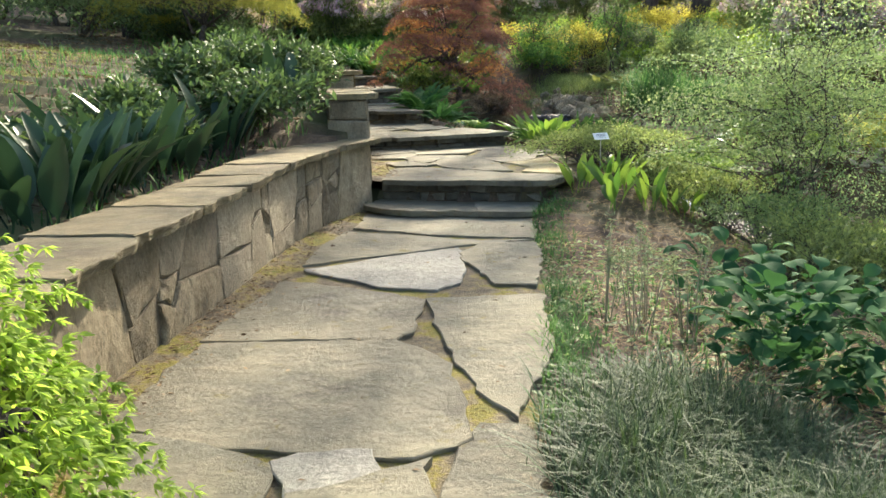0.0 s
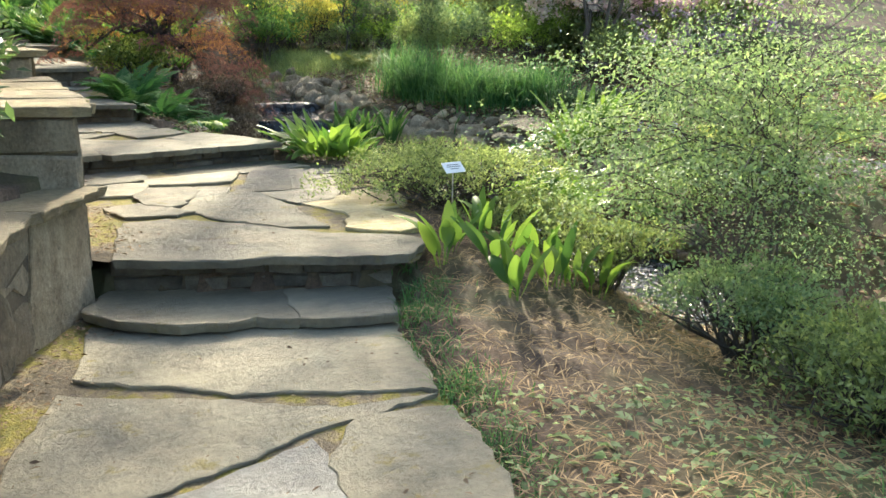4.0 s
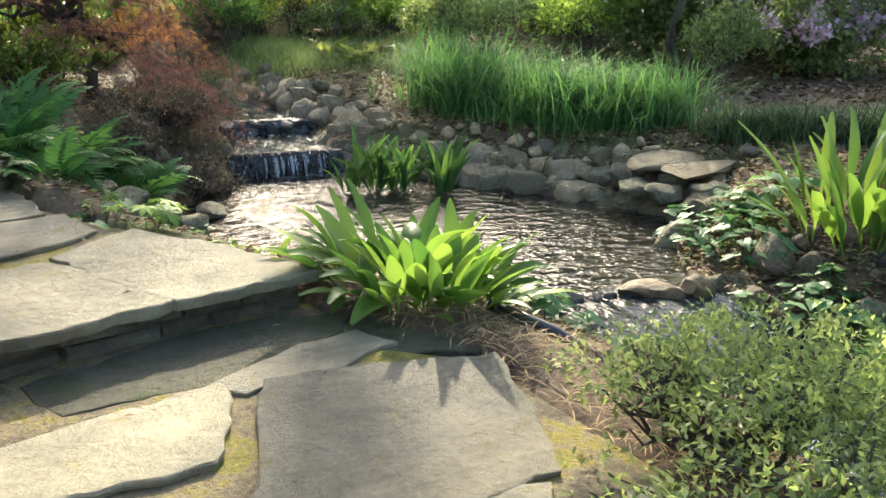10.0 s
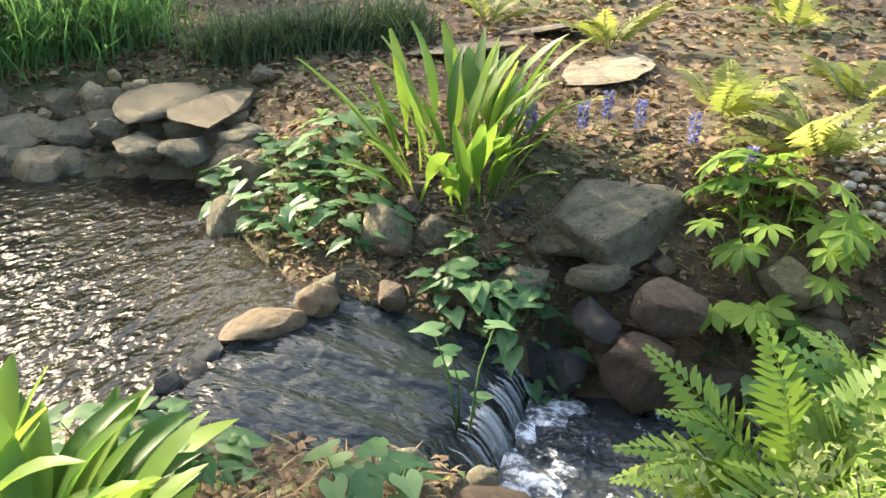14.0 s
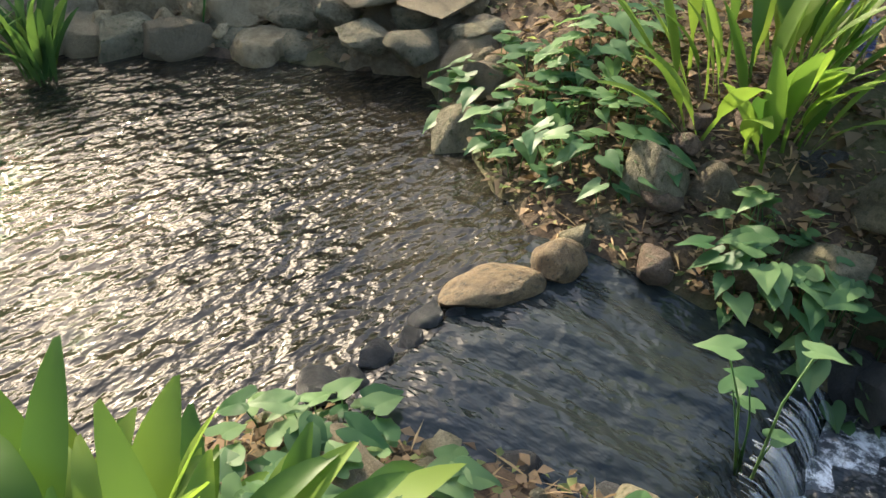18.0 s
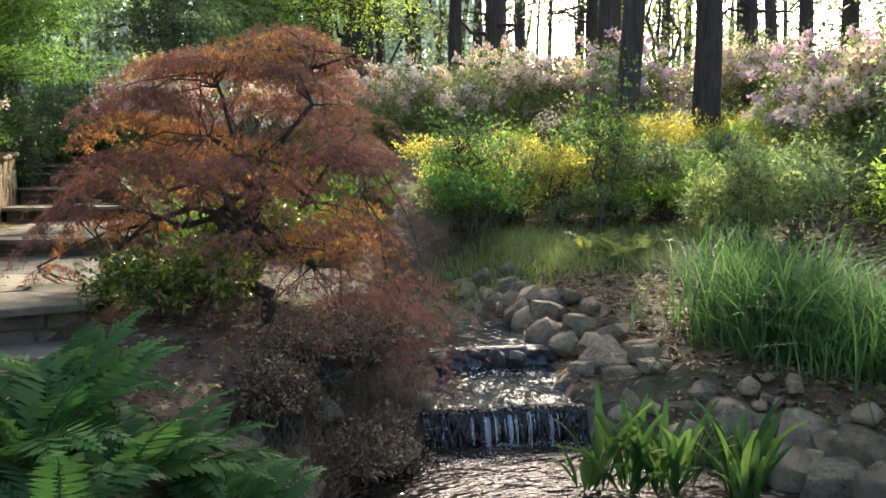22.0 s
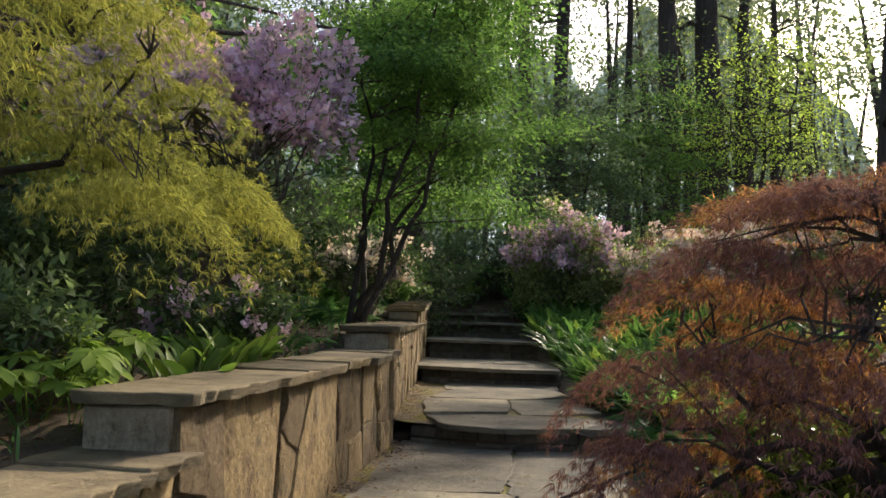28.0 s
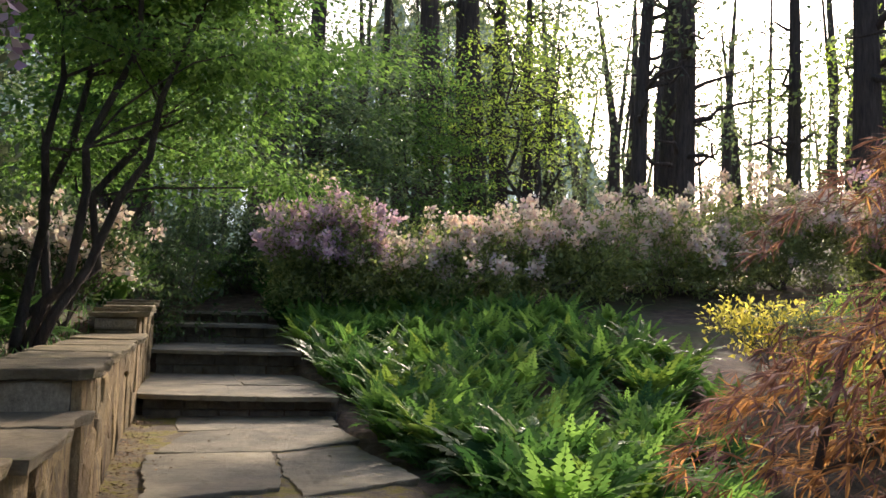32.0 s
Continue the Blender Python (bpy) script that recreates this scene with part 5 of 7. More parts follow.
def palm_shape(S, stalk, lobes, droop, r, lobe_w=0.2):
    """A hand-shaped leaf of long, joined and drooping lobes on a stalk."""
    sp = Soup()
    tv, tf = tube([(0, 0, 0), (0.1 * stalk, 0, stalk * 0.6), (0.35 * stalk, 0, stalk)], [0.006, 0.005, 0.004], 4)
    sp.add(tv, tf)
    base = np.array([0.35 * stalk, 0, stalk])
    dn = np.array([0, 0, -1.0])
    for a in np.linspace(-2.2, 2.2, lobes):
        ln = S * (0.75 + 0.25 * math.cos(a * 0.7)) * r.uniform(0.9, 1.1)
        d = np.array([math.cos(a), math.sin(a), 0])
        sd = np.array([-d[1], d[0], 0])
        dr = droop * r.uniform(0.5, 1.6)
        v = []
        for q, w in ((0.0, 0.02), (0.2, 0.5), (0.38, 0.52), (0.55, 0.72), (0.7, 0.78), (0.84, 0.5), (1.0, 0.0)):
            c = base + d * ln * q * (1 - 0.12 * dr * q) + dn * ln * dr * q**2
            e = S * lobe_w * 0.5 * w * r.uniform(0.9, 1.1)
            v += [c + sd * e - dn * e * 0.25, c, c - sd * e - dn * e * 0.25]
        f = []
        for i in range(6):
            f += [(3 * i, 3 * i + 3, 3 * i + 4, 3 * i + 1), (3 * i + 1, 3 * i + 4, 3 * i + 5, 3 * i + 2)]
        sp.add(v, f)
    return sp


def leaf_variants(make, n, name, mat, smooth=True):
    out = []
    for i in range(n):
        m = make(i)
        out.append(m.data(name, mat, smooth) if isinstance(m, Soup) else mesh_data(name, m[0], m[1], mat, smooth))
    return out


def strap(i, mat_scale=1.0, W=0.094, L=0.42, stalk=0.14):
    r = np.random.default_rng(i + 5)
    return petiole_leaf(L * r.uniform(0.8, 1.15), W * r.uniform(0.8, 1.2), stalk * r.uniform(0.7, 1.3), (r.uniform(0.25, 1.5) if i < 30 else r.uniform(0.15, 0.9)), r.uniform(0.1, 0.5), 8, 0, 0.004)


BROAD = leaf_variants(strap, 8, "leaf", ASPID)
BROAD_TALL = leaf_variants(lambda i: strap(i + 44, 1, 0.07, 0.5, 0.16), 8, "leaf", ASPID)
BROAD_DARK = leaf_variants(lambda i: strap(i + 12, 1, 0.115, 0.48, 0.14), 8, "leaf", ASPID_DARK)
RUSH = leaf_variants(lambda i: strap(i + 60, 1, 0.034, 0.46, 0.03), 6, "leaf", RUSH_LEAF)
FRONDS = leaf_variants(lambda i: frond_shape(0.72, 0.15, 19, np.random.default_rng(i).uniform(0.9, 1.7), np.random.default_rng(i + 9)), 6, "frond", FROND, False)
FRONDS_DARK = leaf_variants(lambda i: frond_shape(0.6, 0.125, 18, np.random.default_rng(i).uniform(0.9, 1.7), np.random.default_rng(i + 19)), 6, "frond", FROND_DARK, False)
FRONDS_GOLD = leaf_variants(lambda i: frond_shape(0.7, 0.15, 14, np.random.default_rng(i).uniform(0.8, 1.5), np.random.default_rng(i + 29)), 5, "frond", FROND_GOLD, False)
FRONDS_LIME = leaf_variants(lambda i: frond_shape(0.7, 0.15, 19, np.random.default_rng(i + 3).uniform(0.6, 1.4), np.random.default_rng(i + 39)), 5, "frond", ASPID, False)
HEARTS = leaf_variants(lambda i: heart_shape(0.16, 0.26, -0.15 + 0.1 * i, np.random.default_rng(i)), 6, "leaf", TARO)
PALMS = leaf_variants(lambda i: palm_shape(0.2, 0.3, 8, 0.28, np.random.default_rng(i), 0.42), 5, "leaf", leaf_mat("lobed_leaf", (0.11, 0.20, 0.045), (0.30, 0.42, 0.10), 0.45, 1.4, 0.5, "object", 0.15))
HYDR = leaf_variants(lambda i: petiole_leaf(0.12, 0.085, 0.02, 1.1, 0.2, 7), 4, "leaf", leaf_mat("hydrangea_leaf", (0.025, 0.08, 0.038), (0.085, 0.185, 0.08), 0.3, 1.1, 0.75, "object", 0.04))


def rosette(name, x, y, meshes, n, spread, label, category, scale=(0.8, 1.2), z=None, group="", tilt=0.25, piece="leaf", lift=0.0, r=None):
    """A plant of separate leaves or fronds rising from one crown."""
    r = r or rng
    z = gz(x, y) if z is None else z
    ob = thing(name, (x, y, z), label, category, group)
    for i in range(n):
        q = new(piece, meshes[r.integers(len(meshes))])
        q.parent = ob
        a, d = r.uniform(0, 2 * math.pi), spread * math.sqrt(r.random())
        px, py = d * math.cos(a), d * math.sin(a)
        q.location = (px, py, gz(x + px, y + py) - z - 0.02 + lift * r.random() if spread > 0.12 else lift * r.random())
        s = r.uniform(*scale)
        q.rotation_euler = (r.normal(0, 0.2), tilt * (d / max(spread, 0.01)) * r.uniform(0.2, 1.6) - 0.1, a + r.normal(0, 0.6))
        q.scale = (s, s, s)
    return ob


def dome_points(n, c, rad, r, lump=0.22, inner=0.35, low=-0.25):
    """Points in the uneven outer layer of a bush."""
    d = unit(r.normal(0, 1, (int(n * 2.6) + 14, 3)))
    d = d[d[:, 2] > low][:n]
    k = 1 + lump * (np.sin(d[:, 0] * 7 + c[0]) * np.cos(d[:, 1] * 6 + c[1]) + 0.6 * np.sin(d[:, 2] * 9 + d[:, 0] * 4))
    q = (1 - inner * r.random(len(d)) ** 1.6) * k
    return np.asarray(c) + d * np.asarray(rad) * q[:, None], d


def lobed_points(n, c, rad, r, k, lump, inner, low):
    """Points over a bush made of several overlapping mounds of unlike size."""
    if k < 2:
        return dome_points(n, c, rad, r, lump, inner, low)
    P, D = [], []
    for i in range(k):
        a, q = 2 * math.pi * i / k + r.normal(0, 0.5), math.sqrt(r.random()) * 0.66
        ci = np.asarray(c) + np.array([math.cos(a) * q, math.sin(a) * q, r.uniform(-0.45, 0.42) * (1 - 0.5 * q)]) * rad
        p, d = dome_points(max(6, n // k), ci, np.asarray(rad) * r.uniform(0.36, 0.62) * np.array([1, 1, r.uniform(0.75, 1.1)]), r, lump, inner, low)
        P.append(p)
        D.append(d)
    return np.concatenate(P), np.concatenate(D)


def bush(name, x, y, rad, label, category, leaf, n=4500, size=0.05, z=None, sit=0.55, petals=0, petal_mat=None, stems=9, petal_top=0.2, low=-0.35, group="", shape=2.2, lump=0.22, inner=0.6, petal_size=0.055, seed=None, lobes=6, stem=1.0, clump=14):
    """A shrub: forked stems from the ground, a ragged crown of leaves, and blossoms if any."""
    r = np.random.default_rng(int(abs(x * 131 + y * 71)) + 3 if seed is None else seed)
    z = gz(x, y) if z is None else z
    ob = thing(name, (x, y, z), label, category, group)
    c = np.array([0, 0, rad[2] * sit])
    rr = np.array([rad[0], rad[1], rad[2] * (1.15 - sit)])
    tuft, td = lobed_points(max(20, n // 7), c, rr, r, lobes, lump, inner, low)
    floor = 0.04 * rad[2]
    td, tuft = td[tuft[:, 2] > floor], tuft[tuft[:, 2] > floor]
    sp = Soup()
    for i in range(stems):
        e0 = tuft[r.integers(len(tuft))]
        b0 = r.normal(0, 0.05, 3) * (1, 1, 0)
        pts = limb_pts(b0 - (0, 0, 0.05), b0 + (e0 - b0) * 0.85, 0.05, 0.12, 6, r)
        tv, tf = tube(pts, np.linspace(0.014, 0.004, 6) * (0.6 + rad[2] * 0.6) * stem, 4)
        sp.add(tv, tf)
        near = tuft[np.argsort(np.linalg.norm(tuft - e0, axis=1))[: max(6, len(tuft) // 6)]]
        for j in range(5):
            e = near[r.integers(len(near))]
            tv, tf = tube(limb_pts(pts[2 + j % 3], e, 0.04, 0.1, 4, r), np.linspace(0.007, 0.002, 4) * (0.6 + rad[2] * 0.5) * stem, 3)
            sp.add(tv, tf)
    tagged(part("branchwork", sp.data("branchwork", BARK_THIN), ob), kind="stuff")
    # leaves sit in tufts at the twig ends
    idx = r.integers(0, len(tuft), n)
    P = tuft[idx] + r.normal(0, size * 0.8, (n, 3))
    D = unit(td[idx] * 0.5 + r.normal(0, 0.7, (n, 3)) + (0, 0, 0.25))
    L = size * r.uniform(0.7, 1.5, n)
    v, f = leaf_quads(P, D, r.normal(0, 0.5, (n, 3)) + (0, 0, 1), L, L / shape)
    part("crown", mesh_data("crown", v, f, leaf), ob)
    if petals:
        lim = c[2] + rr[2] * (petal_top - 0.5)
        pick = np.flatnonzero(tuft[:, 2] > lim)
        pick = pick[r.permutation(len(pick))[: max(12, petals // clump)]]
        idx = pick[r.integers(0, len(pick), petals)]
        P = tuft[idx] + td[idx] * size * 0.8 + r.normal(0, petal_size * 0.75, (petals, 3))
        D = unit(td[idx] + r.normal(0, 0.8, (petals, 3)))
        L = petal_size * r.uniform(0.7, 1.3, petals)
        v, f = leaf_quads(P, D, r.normal(0, 1, (petals, 3)), L, L * 0.8)
        part("blossoms", mesh_data("blossoms", v, f, petal_mat), ob, "blossoms")
    return ob


def lace_maple(name, base, fork, centre, rx, ry, top, low, label, mats, pads, per, seed, side=(0, -1), lift=0.0, fine=0.06, limbs=10, broad=0.075):
    """A weeping cut-leaf maple: twisting limbs under layered, drooping pads of thread-like leaves.
    The skirt is lifted by lift on the given side; inner pads take the second material."""
    r = np.random.default_rng(seed)
    base, fork, centre = np.array(base, float), np.array(fork, float), np.array(centre, float)
    ob = thing(name, base, label, "tree")
    tv, tf = tube(limb_pts(base - (0, 0, 0.15), fork, 0.0, 0.1, 8, r) - base, np.linspace(0.075, 0.05, 8), 9)
    part("trunk", mesh_data("trunk", tv, tf, BARK, True), ob)
    ctr, inner = [], []
    for i in range(pads):
        a = r.uniform(0, 2 * math.pi)
        tiers = 7
        k = min(tiers - 1, int(tiers * r.random() ** 0.62))
        q2 = ((k + 0.8) / tiers) ** 0.55 * (1 - 0.5 * r.random() ** 2)
        lw = low + lift * max(0.0, math.cos(a) * side[0] + math.sin(a) * side[1]) ** 0.7
        rip = 1 + 0.14 * math.sin(3 * a + seed) + 0.08 * math.sin(7 * a)
        h = (k + 0.5 + 0.45 * math.sin(2 * a + 1.9 * k + seed)) / tiers
        z = top - (top - lw) * (0.25 * h + 0.75 * h**1.6) - 0.12 * (q2 - 0.5) + r.normal(0, 0.025)
        ctr.append((centre[0] + rx * q2 * rip * math.cos(a), centre[1] + ry * q2 * rip * math.sin(a), max(z, lw - 0.1)))
        inner.append(q2 < 0.85 * ((k + 0.8) / tiers) ** 0.55 and r.random() < 0.45)
    ctr, inner = np.array(ctr), np.array(inner)
    tips = ctr[r.permutation(pads)[:limbs]]
    paths = []
    for t in tips:
        lp = limb_pts(fork, t - (0, 0, 0.06), 0.16, 0.17, 10, r)
        tv, tf = tube(lp - base, np.linspace(0.034, 0.006, 10), 6)
        part("limb", mesh_data("limb", tv, tf, BARK, True), ob)
        paths.append(lp)
    allp = np.concatenate([p[3:] for p in paths])
    tw = Soup()
    for c in ctr:
        s0 = allp[np.argmin(np.linalg.norm(allp - c, axis=1) + 0.15 * r.random(len(allp)))]
        tv, tf = tube(limb_pts(s0, c, 0.08, 0.14, 5, r) - base, np.linspace(0.011, 0.003, 5), 3)
        tw.add(tv, tf)
    tagged(part("twigwork", tw.data("twigwork", BARK), ob), kind="stuff")
    # sprays: each point carries a small fan of narrow blades
    for mi, m in enumerate(mats):
        mine = ctr[inner == bool(mi)] if len(mats) > 1 else ctr
        n = len(mine) * per
        c = np.repeat(mine, per, 0)
        a, q = r.uniform(0, 2 * math.pi, n), np.sqrt(r.random(n))
        pr = (r.uniform(0.26, 0.5, len(mine)) * (0.6 + 0.25 * rx)).repeat(per)
        out = np.stack([np.cos(a), np.sin(a), 0 * a], -1)
        radial = unit((c - centre) * (1, 1, 0))
        edge = (np.linalg.norm((c - centre)[:, :2] / (rx, ry), axis=1)).clip(0, 1.1)
        fall = (0.05 + 0.9 * edge**2) * np.maximum(0, (out * radial).sum(1)) * q * pr
        P = c + out * (pr * q)[:, None] + np.array([0, 0, 1.0]) * (0.03 - 0.34 * q**2.4 * pr + r.normal(0, 0.013, n) - fall)[:, None]
        D0 = unit(out * 0.6 + radial * 0.8 + np.array([0, 0, 1.0]) * (-0.25 - 0.5 * edge)[:, None])
        k = 10
        P5 = np.repeat(P, k, 0)
        D5 = unit(np.repeat(D0, k, 0) + r.normal(0, 0.6, (k * n, 3)) * (1, 1, 0.7))
        L = fine * r.uniform(0.55, 1.35, k * n)
        v, f = leaf_quads(P5 - base, D5, r.normal(0, 0.3, (k * n, 3)) + (0, 0, 1), L, L * broad + 0.001, 0.1)
        part("crown", mesh_data("crown", v, f, m), ob)
    return ob


def leafy_tree(name, base, stems, height, centre, rad, label, leaf, n, size, seed, bark=BARK_THIN, r0=0.06, layers=True, tiers=80):
    """A small upright tree with several stems and tiers of leaves."""
    r = np.random.default_rng(seed)
    base, centre, rad = np.array(base, float), np.array(centre, float), np.array(rad, float)
    ob = thing(name, base, label, "tree")
    tips = []
    for i in range(stems):
        a = 2 * math.pi * i / stems + r.normal(0, 0.3)
        top = centre + np.array([math.cos(a) * rad[0] * 0.45, math.sin(a) * rad[1] * 0.45, rad[2] * r.uniform(0.2, 0.8)])
        lp = limb_pts(base + (0.06 * math.cos(a), 0.06 * math.sin(a), -0.1), top, -0.04, 0.06, 9, r)
        tv, tf = tube(lp - base, np.linspace(r0, r0 * 0.25, 9), 7)
        part("trunk", mesh_data("trunk", tv, tf, bark, True), ob)
        tips.append(lp)
    sp = Soup()
    pads, _ = dome_points(tiers, centre, rad, r, 0.25, 0.75, -0.9)
    for p in pads:
        lp = tips[r.integers(stems)]
        s = lp[np.argmin(np.abs(lp[:, 2] - (p[2] - 0.3)))]
        tv, tf = tube(limb_pts(s, p, 0.1, 0.08, 5, r) - base, np.linspace(r0 * 0.28, 0.004, 5), 4)
        sp.add(tv, tf)
    tagged(part("branchwork", sp.data("branchwork", bark), ob), kind="stuff")
    idx = r.integers(0, len(pads), n)
    off = r.normal(0, 1, (n, 3)) * np.array([0.42, 0.42, 0.055 if layers else 0.25]) * (0.35 + rad[0] / 3.0)
    P = pads[idx] + off
    D = unit(off * (1, 1, 0) + r.normal(0, 0.3, (n, 3)) + (0, 0, -0.15))
    L = size * r.uniform(0.7, 1.4, n)
    v, f = leaf_quads(P - base, D, r.normal(0, 0.3, (n, 3)) + (0, 0, 1), L, L * 0.6)
    part("crown", mesh_data("crown", v, f, leaf), ob)
    return ob


def tall_tree(x, y, dia, lean, label, leaf, n, seed, height=21, crown0=7.5, ivy=False, spread=3.2, size=0.22):
    """A forest tree: a long bare trunk, thin dead limbs and a high, open crown."""
    r = np.random.default_rng(seed)
    z = gz(x, y)
    base = np.array([x, y, z - 0.3])
    ob = thing("tree", base, label, "tree", "woodland trees")
    k = 12
    h = np.linspace(0, height, k)
    pts = np.column_stack([lean[0] * h + 0.08 * np.sin(h * 0.4 + seed), lean[1] * h, h])
    tv, tf = tube(pts, dia / 2 * np.interp(h, [0, 0.8, height], [1.3, 1.0, 0.35]), 10)
    part("trunk", mesh_data("trunk", tv, tf, BARK, True), ob)
    sp = Soup()
    ends = []
    for i in range(15):
        hh = r.uniform(crown0 - 3.5, height - 1)
        a = r.uniform(0, 2 * math.pi)
        ln = spread * r.uniform(0.4, 1.0) * (1.2 - 0.5 * hh / height)
        s = np.array([np.interp(hh, h, pts[:, j]) for j in range(3)])
        e = s + (ln * math.cos(a), ln * math.sin(a), ln * r.uniform(-0.1, 0.5))
        tv, tf = tube(limb_pts(s, e, 0.08, 0.12, 6, r), np.linspace(dia * 0.14, 0.015, 6), 5)
        part("limb", mesh_data("limb", tv, tf, BARK, True), ob)
        if hh > crown0 - 1.5:
            ends += [e, s + (e - s) * 0.6, s + (e - s) * 0.8 + r.normal(0, 0.4, 3)]
    ends = np.array(ends)
    idx = r.integers(0, len(ends), n)
    P = ends[idx] + r.normal(0, 1, (n, 3)) * (0.55, 0.55, 0.3)
    D = unit(r.normal(0, 1, (n, 3)) + (0, 0, -0.1))
    L = size * r.uniform(0.6, 1.4, n)
    v, f = leaf_quads(P, D, r.normal(0, 1, (n, 3)), L, L * 0.5)
    part("crown", mesh_data("crown", v, f, leaf), ob)
    if ivy:
        m = 2600
        hh, a = r.uniform(0.2, 3.6, m), r.uniform(0, 2 * math.pi, m)
        P = np.column_stack([np.cos(a), np.sin(a), 0 * a]) * (dia * 0.58 * r.uniform(0.95, 1.25, m))[:, None] + np.column_stack([np.interp(hh, h, pts[:, j]) for j in range(3)])
        D = unit(np.column_stack([np.cos(a), np.sin(a), -0.6 + 0 * a]) + r.normal(0, 0.4, (m, 3)))
        v, f = leaf_quads(P, D, r.normal(0, 0.4, (m, 3)) + (0, 0, 1), 0.12, 0.1)
        part("ivy", mesh_data("ivy", v, f, LEAF_DARK), ob, "dark green ivy climbing the trunk")
    return ob


def scatter(name, label, category, box, n, mat, kind="straw", size=0.06, keep=None, seed=1):
    """Loose leaves, straw or short grass lying or standing over a stretch of ground: one body of stuff."""
    r = np.random.default_rng(seed)
    x, y = r.uniform(box[0], box[2], n), r.uniform(box[1], box[3], n)
    if keep is not None:
        ok = keep(x, y, r)
        x, y = x[ok], y[ok]
    n = len(x)
    P = np.column_stack([x, y, ground(x, y) + 0.012])
    if kind == "blade":
        v, f = blade_strips(P - (0, 0, 0.02), r.uniform(0, 2 * math.pi, n), size * r.uniform(0.5, 1.3, n), size * r.uniform(0.1, 1.1, n), size * 0.06 * r.uniform(0.6, 1.4, n) + 0.003, r)
    else:
        a = r.uniform(0, 2 * math.pi, n)
        D = np.column_stack([np.cos(a), np.sin(a), r.normal(0.12, 0.18, n)])
        L = size * r.uniform(0.5, 1.5, n)
        v, f = leaf_quads(P + np.column_stack([0 * a, 0 * a, r.uniform(0, 0.02, n)]), D, r.normal(0, 0.25, (n, 3)) + (0, 0, 1), L, L * (0.06 if kind == "straw" else 0.6), 0.1 if kind == "straw" else 0.25)
    return tagged(new(name, mesh_data(name, v, f, mat)), label, category, "", "stuff")


def off_path(x, y, r):
    return (x > right_of(y) + 0.02) & (np.abs(x - np.interp(y, CHANNEL[0], CHANNEL[1])) > np.interp(y, CHANNEL[0], CHANNEL[2]) + 0.05)


def gz_all(x, y):
    inside = np.abs(x - np.interp(y, CHANNEL[0], CHANNEL[1])) < np.interp(y, CHANNEL[0], CHANNEL[2])
    return np.where(inside | (x < right_of(y)), -9.0, ground(x, y))


def left_bed(x, y, r):
    return x < left_of(y) - 0.5


def tall_grass(name, pts, n, height, width, mat, label, category="grass", spread=0.35, seed=2, kind="", uneven=0.0):
    """A dense clump of long arching blades."""
    r = np.random.default_rng(seed)
    pts = np.asarray(pts, float)
    idx = r.integers(0, len(pts), n)
    c = pts[idx] + r.normal(0, spread, (n, 2))
    P = np.column_stack([c, ground(c[:, 0], c[:, 1]) - 0.03])
    h = height * r.uniform(0.4, 1.15, n) * (1 - uneven * r.random(len(pts)))[idx]
    v, f = blade_strips(P, r.uniform(0, 2 * math.pi, n), h, h * r.uniform(0.15, 1.5 if uneven else 1.15, n), width * r.uniform(0.6, 1.3, n), r)
    return tagged(new(name, mesh_data(name, v, f, mat)), label, category, "", kind)


# ---- trees of the garden ----
lace_maple("red_maple", (2.05, 17.75, gz(2.05, 17.75)), (1.75, 17.6, 1.4), (1.85, 18.05, 0), 1.55, 1.5, 3.0, 0.25, "weeping red cut-leaf maple with a twisting dark trunk beside the steps", (LEAF_RED, LEAF_RED_BACKLIT), 185, 125, 11, (-0.55, -0.83), 1.2, 0.05)
lace_maple("golden_maple", (-3.2, 16.75, gz(-3.2, 16.75)), (-3.0, 16.95, 2.25), (-3.05, 17.4, 0), 1.85, 1.85, 4.3, 2.55, "golden green weeping cut-leaf maple above the stone wall", (LEAF_GOLD,), 150, 145, 23, (0.3, -0.95), 0.15, 0.048)
leafy_tree("green_maple", (-2.7, 23.2, gz(-2.7, 23.2)), 5, 4.5, (-1.95, 23.4, 4.85), (1.55, 1.7, 1.5), "upright green maple with several slim dark stems", LEAF_GREEN, 46000, 0.055, 31, BARK, 0.045, True, 62)
lace_maple("lime_maple", (-1.9, 1.9, gz(-1.9, 1.9)), (-1.75, 2.05, 0.9), (-1.42, 2.25, 0), 0.62, 0.7, 1.05, 0.25, "small bright lime green cut-leaf maple spilling over the wall", (LEAF_LIME,), 90, 60, 41, (0, 1), 0.0, 0.042, 10, 0.3)
leafy_tree("sapling", (4.15, 7.6, gz(4.15, 7.6)), 6, 1.7, (4.05, 7.7, 0.95), (1.15, 1.1, 0.95), "light green sapling shrub with wispy spreading twigs", LEAF_SPRING, 32000, 0.028, 51, BARK_THIN, 0.012, True, 170)

# ---- shrubs ----
bush("azalea_bush", 2.75, 9.4, (1.1, 0.72, 0.46), "low spreading azalea with pale green leaves and bare grey twigs", "shrub", LEAF_AZALEA, 9500, 0.027, inner=0.3, stems=34, lobes=22, low=0.0, stem=1.3)
bush("azalea_bush", 3.2, 8.85, (0.6, 0.45, 0.42), "low azalea with small light green leaves", "shrub", LEAF_AZALEA, 6500, 0.031, inner=0.3, stems=18, lobes=9, low=0.0, stem=1.2)
bush("azalea_bush", 3.5, 8.35, (0.6, 0.5, 0.62), "thin leggy azalea over dry brown straw", "shrub", LEAF_AZALEA, 5200, 0.03, inner=0.4, stems=18, lobes=9, low=-0.1, stem=1.2)
